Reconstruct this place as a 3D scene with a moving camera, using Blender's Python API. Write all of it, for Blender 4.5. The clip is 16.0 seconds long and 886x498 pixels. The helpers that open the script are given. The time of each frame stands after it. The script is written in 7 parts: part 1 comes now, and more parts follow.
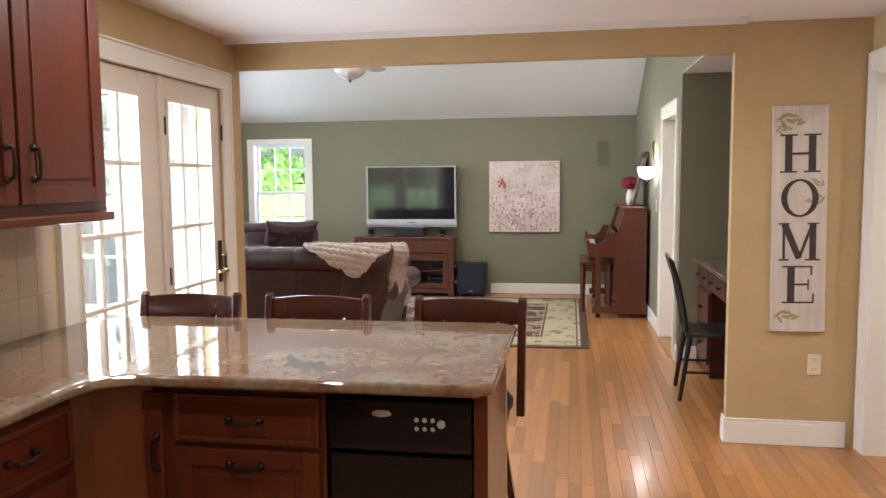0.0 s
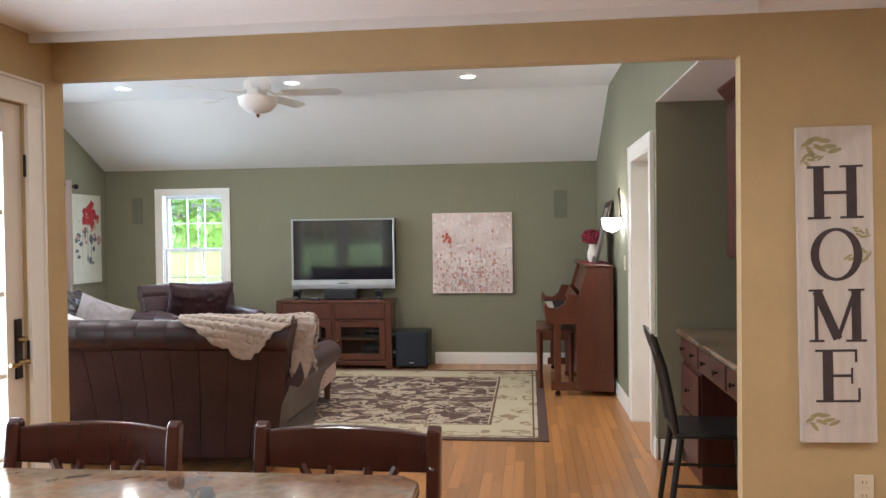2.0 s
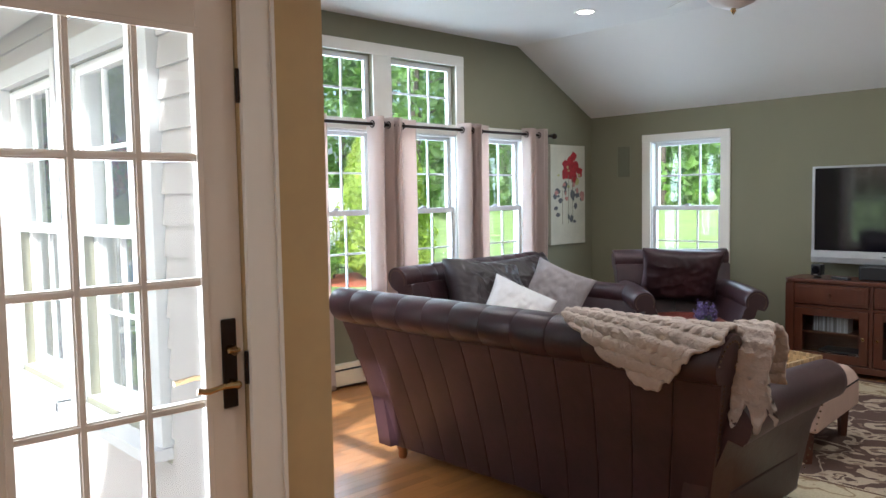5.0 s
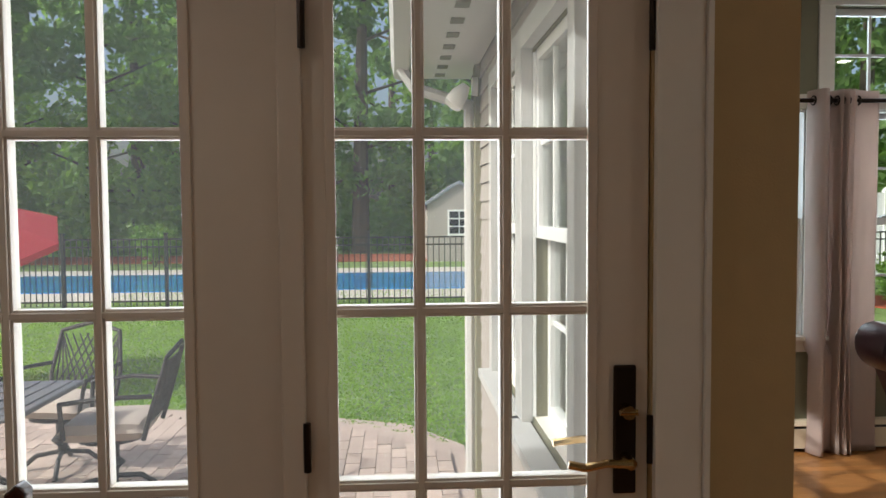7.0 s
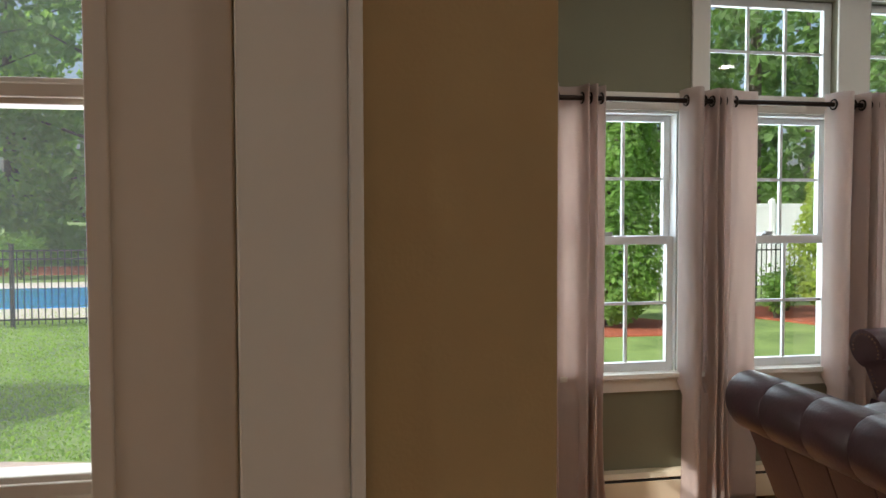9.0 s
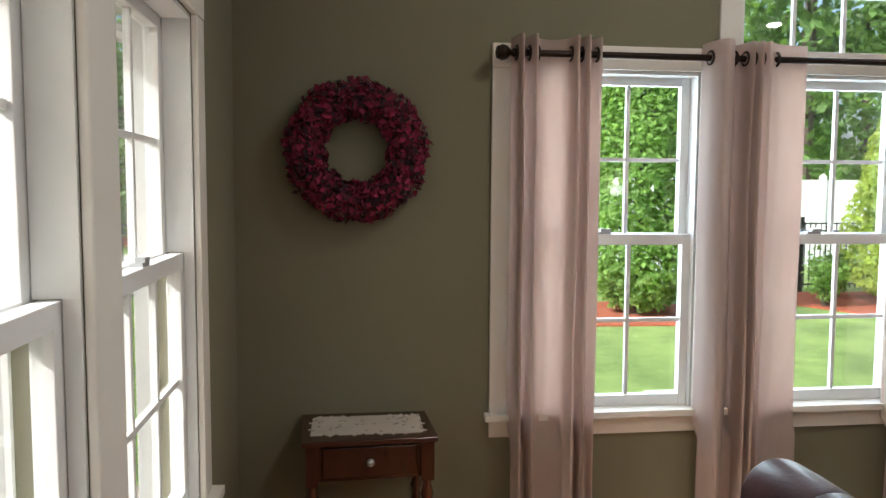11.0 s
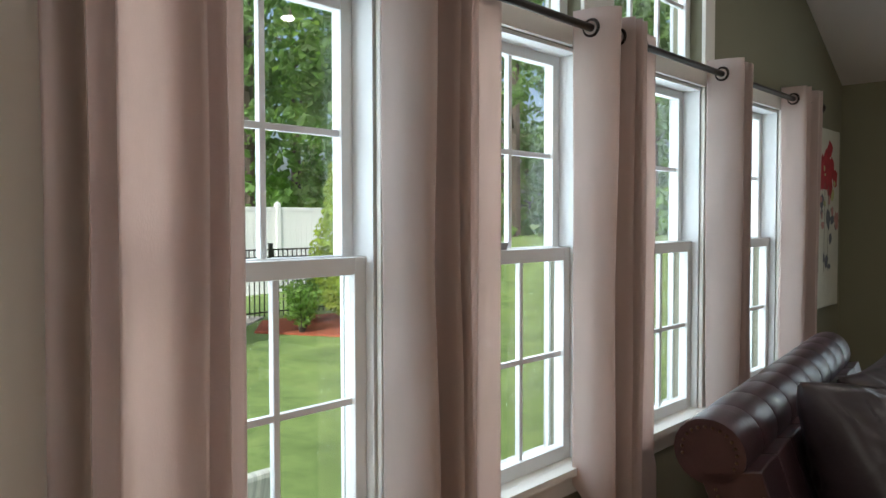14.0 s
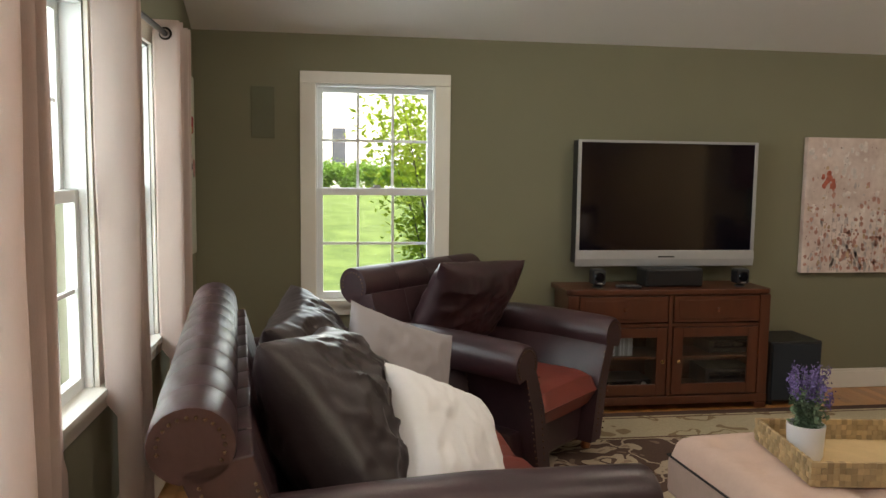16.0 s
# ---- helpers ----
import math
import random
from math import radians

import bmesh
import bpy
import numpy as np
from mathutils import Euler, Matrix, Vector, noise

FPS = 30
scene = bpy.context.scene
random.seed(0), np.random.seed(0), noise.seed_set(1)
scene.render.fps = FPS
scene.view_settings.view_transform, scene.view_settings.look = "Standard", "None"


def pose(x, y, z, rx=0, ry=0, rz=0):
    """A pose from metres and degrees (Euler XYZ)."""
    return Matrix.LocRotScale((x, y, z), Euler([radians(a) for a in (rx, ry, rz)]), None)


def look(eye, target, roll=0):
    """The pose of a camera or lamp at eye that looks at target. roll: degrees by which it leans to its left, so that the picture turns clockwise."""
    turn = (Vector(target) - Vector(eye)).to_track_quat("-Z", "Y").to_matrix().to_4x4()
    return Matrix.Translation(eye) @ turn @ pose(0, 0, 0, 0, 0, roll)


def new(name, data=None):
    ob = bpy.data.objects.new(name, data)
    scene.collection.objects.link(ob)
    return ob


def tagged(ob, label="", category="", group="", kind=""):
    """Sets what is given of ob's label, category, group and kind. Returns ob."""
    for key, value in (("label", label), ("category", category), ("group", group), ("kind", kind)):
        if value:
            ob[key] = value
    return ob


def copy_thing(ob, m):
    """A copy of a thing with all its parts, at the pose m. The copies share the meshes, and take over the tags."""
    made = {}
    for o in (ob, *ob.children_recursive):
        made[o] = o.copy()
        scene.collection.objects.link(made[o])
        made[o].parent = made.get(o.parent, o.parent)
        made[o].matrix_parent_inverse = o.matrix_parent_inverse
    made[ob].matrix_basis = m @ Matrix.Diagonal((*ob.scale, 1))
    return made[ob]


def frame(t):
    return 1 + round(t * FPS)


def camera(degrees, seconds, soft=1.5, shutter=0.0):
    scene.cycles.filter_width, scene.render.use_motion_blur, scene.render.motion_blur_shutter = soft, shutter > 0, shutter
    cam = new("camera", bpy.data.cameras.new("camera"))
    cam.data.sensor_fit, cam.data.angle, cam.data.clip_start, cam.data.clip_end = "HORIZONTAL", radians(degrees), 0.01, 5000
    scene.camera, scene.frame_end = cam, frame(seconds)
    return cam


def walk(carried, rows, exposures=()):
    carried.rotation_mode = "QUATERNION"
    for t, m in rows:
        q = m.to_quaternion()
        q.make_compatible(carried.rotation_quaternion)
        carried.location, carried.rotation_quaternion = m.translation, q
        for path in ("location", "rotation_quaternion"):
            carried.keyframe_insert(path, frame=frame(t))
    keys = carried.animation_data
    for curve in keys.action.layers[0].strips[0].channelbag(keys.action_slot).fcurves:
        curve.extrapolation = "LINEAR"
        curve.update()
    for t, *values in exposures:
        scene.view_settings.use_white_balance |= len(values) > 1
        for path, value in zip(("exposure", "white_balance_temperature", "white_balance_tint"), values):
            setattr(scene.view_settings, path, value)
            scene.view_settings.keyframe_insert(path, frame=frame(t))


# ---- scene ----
cam = camera(60.1, 16.0)
PATH = [
    (0, (1.948, -4.428, 1.498), (1.617, -2.464, 1.318), -0.5),
    (0.5, (1.961, -4.144, 1.495), (1.777, -2.158, 1.346), -0.7),
    (1, (1.971, -3.812, 1.492), (1.862, -1.818, 1.387), -0.7),
    (1.5, (1.996, -3.488, 1.478), (1.849, -1.494, 1.416), -0.4),
    (2, (1.984, -3.134, 1.474), (1.76, -1.147, 1.439), -0.7),
    (2.5, (1.989, -2.763, 1.469), (1.639, -0.795, 1.415), -0.9),
    (3, (1.954, -2.451, 1.445), (1.513, -0.501, 1.372), -0.7),
    (3.5, (1.944, -2.115, 1.437), (1.414, -0.188, 1.363), -0.8),
    (4, (1.953, -1.776, 1.431), (1.201, 0.075, 1.334), 0.1),
    (4.5, (1.869, -1.485, 1.446), (0.812, 0.208, 1.32), -0.1),
    (5, (1.812, -1.232, 1.471), (0.36, 0.136, 1.339), -1.0),
    (5.2, (1.784, -1.149, 1.468), (0.197, 0.06, 1.329), -0.8),
    (7.5, (1.132, -0.571, 1.446), (-0.865, -0.517, 1.356), -0.4),
    (8, (0.937, -0.452, 1.455), (-1.054, -0.277, 1.39), -0.6),
    (8.5, (0.754, -0.31, 1.466), (-1.211, 0.055, 1.393), -0.2),
    (11, (-0.176, 0.354, 1.563), (-2.155, 0.6, 1.407), 0.3),
    (11.5, (-0.434, 0.388, 1.522), (-2.401, 0.721, 1.387), 0.6),
    (12, (-0.709, 0.434, 1.495), (-2.635, 0.957, 1.363), 1.4),
    (12.5, (-0.974, 0.427, 1.485), (-2.822, 1.188, 1.421), 1.0),
    (13, (-1.222, 0.437, 1.484), (-2.973, 1.402, 1.466), 0.3),
    (13.5, (-1.48, 0.469, 1.473), (-3.087, 1.659, 1.449), 0.5),
    (14, (-1.727, 0.481, 1.472), (-3.07, 1.961, 1.4), -0.1),
    (14.5, (-1.891, 0.543, 1.46), (-2.916, 2.255, 1.334), -0.7),
    (15, (-2.04, 0.65, 1.46), (-2.699, 2.532, 1.304), -0.5),
    (15.5, (-2.122, 0.719, 1.456), (-2.311, 2.703, 1.289), 0.1),
    (16, (-2.232, 0.768, 1.455), (-1.954, 2.739, 1.26), 0.7),
]
walk(cam, [(t, look(eye, target, roll)) for t, eye, target, roll in PATH], [(0, 2.4, 5650, 10), (1.0, 2.2, 5600, 10), (2.5, 2.3, 5550, 10), (3.5, 2.35, 5500, 10), (4.5, 2.05, 5450, 10), (5.2, 1.5, 5500, 10), (7.3, 0.2, 6150, 10), (8.0, 0.35, 6150, 10), (8.7, 0.55, 6100, 10), (11, 1.2, 5950, 10), (12.5, 1.3, 5850, 10), (13.5, 0.75, 5950, 10), (15, 0.4, 6000, 10), (16, 1.2, 6800, 10)])

# ---- world, sun, lamps ----
world = bpy.data.worlds.new("sky")
scene.world = world
world.use_nodes = True
wn = world.node_tree.nodes
sky = wn.new("ShaderNodeTexSky")
sky.sky_type, sky.sun_disc = "NISHITA", False
SUN_EL, SUN_AZ = 38.0, 157.0            # degrees; azimuth clockwise from +y
sky.air_density, sky.dust_density, sky.ozone_density = 1.0, 6.0, 0.6
sky.sun_elevation, sky.sun_rotation = radians(SUN_EL), radians(SUN_AZ)
world.node_tree.links.new(sky.outputs[0], wn["Background"].inputs[0])
wn["Background"].inputs[1].default_value = 0.15


def lamp(name, kind, m, energy, color=(1, 1, 1), size=0.1, size_y=None):
    d = bpy.data.lights.new(name, kind)
    d.energy, d.color = energy, color
    if kind == "AREA":
        d.size = size
        if size_y:
            d.shape, d.size_y = "RECTANGLE", size_y
    elif kind == "SUN":
        d.angle = radians(size)
    else:
        d.shadow_soft_size = size
    o = new(name, d)
    o.matrix_world = m
    return o


sun_way = Vector((math.sin(radians(SUN_AZ)) * math.cos(radians(SUN_EL)), math.cos(radians(SUN_AZ)) * math.cos(radians(SUN_EL)), math.sin(radians(SUN_EL))))
lamp("sun", "SUN", look(sun_way * 50, (0, 0, 0)), 2.7, (1, 0.95, 0.87), 1.0)


# ---- helpers ----
def mat(name, color, rough=0.5, metal=0.0, var=0.12, scale=8.0, bump=0.0, bump_scale=60.0, hue=None, stretch=(1, 1, 1), coat=0.0, per=None, per_amount=0.25, spec=0.5):
    """A surface with colour drift at two scales, fine relief and, if asked, a shade of its own for each object or island."""
    m = bpy.data.materials.new(name)
    m.use_nodes = True
    nt = m.node_tree
    n, l = nt.nodes, nt.links
    b = n["Principled BSDF"]
    tc = n.new("ShaderNodeTexCoord")
    mp = n.new("ShaderNodeMapping")
    mp.inputs["Scale"].default_value = stretch
    l.new(tc.outputs["Object"], mp.inputs[0])
    big, fine = n.new("ShaderNodeTexNoise"), n.new("ShaderNodeTexNoise")
    big.inputs["Scale"].default_value, fine.inputs["Scale"].default_value = scale, scale * 7
    big.inputs["Detail"].default_value = 4
    for t in (big, fine):
        l.new(mp.outputs[0], t.inputs["Vector"])
    add = n.new("ShaderNodeMath")
    add.operation = "MULTIPLY_ADD"
    add.inputs[1].default_value = 0.4
    l.new(fine.outputs[0], add.inputs[0])
    l.new(big.outputs[0], add.inputs[2])
    if per:
        info = n.new("ShaderNodeObjectInfo" if per == "object" else "ShaderNodeNewGeometry")
        own = n.new("ShaderNodeMath")
        own.operation = "MULTIPLY_ADD"
        own.inputs[1].default_value = per_amount / max(var, 0.01)
        l.new(info.outputs["Random" if per == "object" else "Random Per Island"], own.inputs[0])
        l.new(add.outputs[0], own.inputs[2])
        add = own
    ramp = n.new("ShaderNodeMapRange")
    extra = per_amount / max(var, 0.01) if per else 0
    ramp.inputs["From Min"].default_value, ramp.inputs["From Max"].default_value = 0.35, 1.05 + extra
    l.new(add.outputs[0], ramp.inputs[0])
    mix = n.new("ShaderNodeMix")
    mix.data_type = "RGBA"
    spread = var + (per_amount if per else 0)
    lo = [max(0, c * (1 - spread)) for c in color]
    hi = [min(1, c * (1 + spread)) for c in (hue or color)]
    mix.inputs["A"].default_value, mix.inputs["B"].default_value = (*lo, 1), (*hi, 1)
    l.new(ramp.outputs[0], mix.inputs["Factor"])
    l.new(mix.outputs["Result"], b.inputs["Base Color"])
    rr = n.new("ShaderNodeMapRange")
    rr.inputs["To Min"].default_value, rr.inputs["To Max"].default_value = max(0, rough - 0.06), min(1, rough + 0.08)
    l.new(fine.outputs[0], rr.inputs[0])
    l.new(rr.outputs[0], b.inputs["Roughness"])
    b.inputs["Metallic"].default_value = metal
    b.inputs["Coat Weight"].default_value = coat
    b.inputs["Coat Roughness"].default_value = 0.12
    b.inputs["Specular IOR Level"].default_value = spec
    if bump:
        bt = n.new("ShaderNodeTexNoise")
        bt.inputs["Scale"].default_value, bt.inputs["Detail"].default_value = bump_scale, 3
        l.new(mp.outputs[0], bt.inputs["Vector"])
        bp = n.new("ShaderNodeBump")
        bp.inputs["Strength"].default_value, bp.inputs["Distance"].default_value = bump, 0.01
        l.new(bt.outputs[0], bp.inputs["Height"])
        l.new(bp.outputs[0], b.inputs["Normal"])
    return m


def glow(name, color, strength):
    m = bpy.data.materials.new(name)
    m.use_nodes = True
    b = m.node_tree.nodes["Principled BSDF"]
    b.inputs["Base Color"].default_value = (*color, 1)
    b.inputs["Emission Color"].default_value = (*color, 1)
    b.inputs["Emission Strength"].default_value = strength
    return m


def pane_glass(name, tint=(0.96, 0.98, 0.97), veil=0.0):
    m = bpy.data.materials.new(name)
    m.use_nodes = True
    n, l = m.node_tree.nodes, m.node_tree.links
    n.remove(n["Principled BSDF"])
    tr, gl, fr, mx = n.new("ShaderNodeBsdfTransparent"), n.new("ShaderNodeBsdfGlossy"), n.new("ShaderNodeLayerWeight"), n.new("ShaderNodeMixShader")
    tr.inputs[0].default_value = (*tint, 1)
    gl.inputs["Roughness"].default_value = 0.02
    fr.inputs["Blend"].default_value = 0.15
    sc = n.new("ShaderNodeMath")
    sc.operation = "MULTIPLY_ADD"
    sc.inputs[1].default_value, sc.inputs[2].default_value = 0.5, 0.03
    l.new(fr.outputs["Facing"], sc.inputs[0])
    l.new(sc.outputs[0], mx.inputs[0])
    l.new(tr.outputs[0], mx.inputs[1])
    l.new(gl.outputs[0], mx.inputs[2])
    # pale translucent share that imitates haze in the glass
    if veil:
        film, both = n.new("ShaderNodeBsdfTranslucent"), n.new("ShaderNodeMixShader")
        film.inputs[0].default_value = (0.8, 0.82, 0.8, 1)
        both.inputs[0].default_value = veil
        l.new(mx.outputs[0], both.inputs[1])
        l.new(film.outputs[0], both.inputs[2])
        mx = both
    l.new(mx.outputs[0], n["Material Output"].inputs[0])
    return m


def cloth_through(name, color, share=0.4, open_weave=0.0):
    """Cloth that lets part of the light through."""
    m = mat(name, color, 0.9, var=0.06, scale=30, bump=0.25, bump_scale=500, stretch=(1, 1, 0.3))
    n, l = m.node_tree.nodes, m.node_tree.links
    t, mx = n.new("ShaderNodeBsdfTranslucent"), n.new("ShaderNodeMixShader")
    t.inputs[0].default_value = (min(1, color[0] * 1.03), color[1] * 0.95, color[2] * 0.92, 1)
    mx.inputs[0].default_value = share
    l.new(n["Principled BSDF"].outputs[0], mx.inputs[1])
    l.new(t.outputs[0], mx.inputs[2])
    last = mx
    if open_weave:
        gap_bsdf, last = n.new("ShaderNodeBsdfTransparent"), n.new("ShaderNodeMixShader")
        last.inputs[0].default_value = open_weave
        l.new(mx.outputs[0], last.inputs[1])
        l.new(gap_bsdf.outputs[0], last.inputs[2])
    l.new(last.outputs[0], n["Material Output"].inputs[0])
    return m


def box(bm, x0, x1, y0, y1, z0, z1, m=None):
    v = [Vector((x, y, z)) for x in (x0, x1) for y in (y0, y1) for z in (z0, z1)]
    if m is not None:
        v = [m @ p for p in v]
    v = [bm.verts.new(p) for p in v]
    for q in ((0, 1, 3, 2), (4, 6, 7, 5), (0, 4, 5, 1), (2, 3, 7, 6), (0, 2, 6, 4), (1, 5, 7, 3)):
        bm.faces.new([v[i] for i in q])
    return bm


def rod(bm, a, b, r0, r1=None, seg=10):
    a, b = Vector(a), Vector(b)
    r1 = r0 if r1 is None else r1
    q = (b - a).to_track_quat("Z", "Y").to_matrix().to_4x4()
    m = Matrix.Translation((a + b) / 2) @ q
    bmesh.ops.create_cone(bm, cap_ends=True, segments=seg, radius1=r0, radius2=r1, depth=(b - a).length, matrix=m)
    return bm


def tube(bm, pts, r, seg=8):
    for a, b in zip(pts, pts[1:]):
        rod(bm, a, b, r, r, seg)
    for p in pts[1:-1]:
        bmesh.ops.create_uvsphere(bm, u_segments=seg, v_segments=5, radius=r, matrix=Matrix.Translation(p))
    return bm


def lathe(bm, prof, seg=20, m=None):
    """Turns (radius, height) pairs about z."""
    m = m or Matrix()
    rings = []
    for r, z in prof:
        if r < 1e-5:
            rings.append([bm.verts.new(m @ Vector((0, 0, z)))])
        else:
            rings.append([bm.verts.new(m @ Vector((r * math.cos(2 * math.pi * i / seg), r * math.sin(2 * math.pi * i / seg), z))) for i in range(seg)])
    for a, b in zip(rings, rings[1:]):
        for i in range(seg):
            j = (i + 1) % seg
            if len(a) == 1 and len(b) > 1:
                bm.faces.new((a[0], b[j], b[i]))
            elif len(b) == 1 and len(a) > 1:
                bm.faces.new((a[i], a[j], b[0]))
            elif len(a) > 1:
                bm.faces.new((a[i], a[j], b[j], b[i]))
    return bm


def ball(bm, c, r, seg=12):
    r = (r, r, r) if isinstance(r, (int, float)) else r
    bmesh.ops.create_uvsphere(bm, u_segments=seg, v_segments=max(6, seg // 2 + 2), radius=1, matrix=Matrix.Translation(c) @ Matrix.Diagonal((*r, 1)))
    return bm


def prism(bm, poly, a0, a1, axis="x"):
    """A closed outline, extruded along an axis. The outline is (y, z), (x, z) or (x, y)."""
    def at(p, a):
        return {"x": (a, p[0], p[1]), "y": (p[0], a, p[1]), "z": (p[0], p[1], a)}[axis]
    lo, hi = [bm.verts.new(at(p, a0)) for p in poly], [bm.verts.new(at(p, a1)) for p in poly]
    bm.faces.new(lo)
    bm.faces.new(hi[::-1])
    for i in range(len(poly)):
        j = (i + 1) % len(poly)
        bm.faces.new((lo[i], hi[i], hi[j], lo[j]))
    return bm


def mesh_of(name, bm, material, smooth=False):
    bmesh.ops.recalc_face_normals(bm, faces=bm.faces)
    d = bpy.data.meshes.new(name)
    bm.to_mesh(d)
    bm.free()
    d.materials.append(material)
    if smooth:
        for p in d.polygons:
            p.use_smooth = True
        d.set_sharp_from_angle(angle=radians(40))
    return d


def part(name, bm, material, parent, label="", smooth=False, bevel=0.0):
    o = new(name, mesh_of(name, bm, material, smooth))
    o.parent = parent
    if label:
        o["label"] = label
    if bevel:
        b = o.modifiers.new("bevel", "BEVEL")
        b.width, b.segments, b.limit_method, b.angle_limit = bevel, 2, "ANGLE", radians(35)
    return o


def piece(name, data, parent, at):
    o = new(name, data)
    o.parent = parent
    o.location = at
    return o


def thing(name, label, category, m=None, group="", kind=""):
    o = new(name)
    o.empty_display_size = 0.1
    if m is not None:
        o.matrix_world = m
    return tagged(o, label, category, group, kind)


def solid(name, bm, material, label, category, kind="", smooth=False, bevel=0.0, group="", m=None):
    o = part(name, bm, material, None, label, smooth, bevel)
    if m is not None:
        o.matrix_world = m
    return tagged(o, label, category, group, kind)


B = bmesh.new

def puff(w, d, h, power=3.0, n=14, sag=0.0):
    """A stuffed cushion centred on its base: a rounded box with soft faces."""
    bm = B()
    bmesh.ops.create_grid(bm, x_segments=n, y_segments=n, size=1)
    bmesh.ops.create_grid(bm, x_segments=n, y_segments=n, size=1)
    vs = list(bm.verts)
    half = len(vs) // 2
    for i, v in enumerate(vs):
        u, q = v.co.x, v.co.y
        t = max(0.0, (1 - abs(u) ** power) * (1 - abs(q) ** power)) ** 0.5
        k = 0.94 + 0.06 * (1 - max(abs(u), abs(q)) ** 2)
        wob = 0.035 * noise.noise(Vector((u * 2.3, q * 2.3, w * 7 + h * 3)))
        z = h / 2 + (h / 2) * (t + wob * t) * (1 if i < half else -1) - sag * t
        v.co = (u * w / 2 * k, q * d / 2 * k, z)
    bmesh.ops.remove_doubles(bm, verts=bm.verts, dist=0.002)
    return bm


# ---- materials ----
TAN = mat("tan_paint", (0.49, 0.36, 0.18), 0.75, var=0.09, scale=3, bump=0.08, bump_scale=220)
GREEN = mat("sage_green_paint", (0.21, 0.20, 0.13), 0.8, var=0.04, scale=3, bump=0.06, bump_scale=260)
WHITE = mat("white_trim_paint", (0.80, 0.77, 0.70), 0.4, var=0.03, scale=4)
CEIL = mat("ceiling_paint", (0.78, 0.76, 0.73), 0.9, var=0.02, scale=2, bump=0.05, bump_scale=200)
DOORWHITE = mat("door_paint", (0.70, 0.625, 0.53), 0.42, var=0.04, scale=4)
# outdoor copy of the white vinyl, darkened in colour against sun glare
VINYL_OUT = mat("toned_down_white_vinyl", (0.50, 0.50, 0.49), 0.55, var=0.08, scale=4)
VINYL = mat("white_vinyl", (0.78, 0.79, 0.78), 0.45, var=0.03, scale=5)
OAK = dict(color=(0.41, 0.185, 0.056), rough=0.3, var=0.16, scale=5, stretch=(9, 0.8, 9), bump=0.04, bump_scale=40, coat=0.18)
OAK_PIECE = mat("oak_board", per="object", per_amount=0.2, **OAK)
OAK_REST = mat("oak_boards", per="island", per_amount=0.2, **OAK)
DARKGAP = mat("floor_joint", (0.10, 0.05, 0.02), 0.8)
CHERRY = mat("cherry_wood", (0.088, 0.0185, 0.007), 0.3, var=0.3, scale=3, stretch=(6, 6, 0.7), coat=0.4)
MAHOG = mat("dark_mahogany", (0.05, 0.0125, 0.008), 0.2, var=0.18, scale=4, stretch=(6, 6, 0.8), coat=0.5)
WALNUT = mat("brown_walnut", (0.088, 0.025, 0.011), 0.35, var=0.3, scale=3, stretch=(5, 5, 0.8), coat=0.3)
BLACKWOOD = mat("black_painted_wood", (0.012, 0.012, 0.011), 0.35, var=0.2)
LEATHER = mat("brown_leather", (0.027, 0.0150, 0.0185), 0.36, var=0.3, scale=3, hue=(0.052, 0.0242, 0.028), bump=0.09, bump_scale=90)
REDLEATHER = mat("red_brown_leather", (0.17, 0.035, 0.026), 0.4, var=0.35, scale=4, bump=0.18, bump_scale=160)
BLACKPLAST = mat("black_plastic", (0.012, 0.012, 0.014), 0.4, var=0.1)
GLOSSBLACK = mat("black_gloss", (0.006, 0.006, 0.008), 0.06, var=0.05, spec=0.35)
SILVER = mat("silver_plastic", (0.46, 0.47, 0.48), 0.35, metal=0.4, var=0.05)
BRASS = mat("polished_brass", (0.55, 0.38, 0.18), 0.22, metal=1.0, var=0.08)
BRONZE = mat("dark_bronze", (0.035, 0.024, 0.018), 0.35, metal=0.8, var=0.2)
GLASS = pane_glass("window_glass")
# door glass with a milky haze mixed into its surface
HAZY = pane_glass("hazy_door_glass", veil=0.016)
CURTAIN = cloth_through("linen_cloth", (0.68, 0.58, 0.53), 0.47, 0.07)
CREAM = mat("ivory_plastic", (0.72, 0.62, 0.45), 0.45, var=0.03)
SIDING = mat("grey_siding", (0.36, 0.325, 0.295), 0.7, var=0.05, scale=3, bump=0.1, bump_scale=90)
GRILLE = mat("speaker_grille", (0.15, 0.15, 0.10), 0.85, var=0.06, bump=0.3, bump_scale=900)

# ---- sizes of the place ----
W, N, E, S = -3.075, 5.57, 2.74, -0.06        # inner faces of the family room
KW, KE, KS = -0.067, 3.508, -6.2               # kitchen: west, east and south walls
KC, LOW, TOP = 2.33, 2.29, 2.905              # kitchen ceiling; low and high edge of the vaulted ceiling
YN1, YS1 = 4.393, 1.05                         # where the slopes meet the flat part
OPEN_R, HEAD = 2.815, 2.17                    # wide opening between the rooms


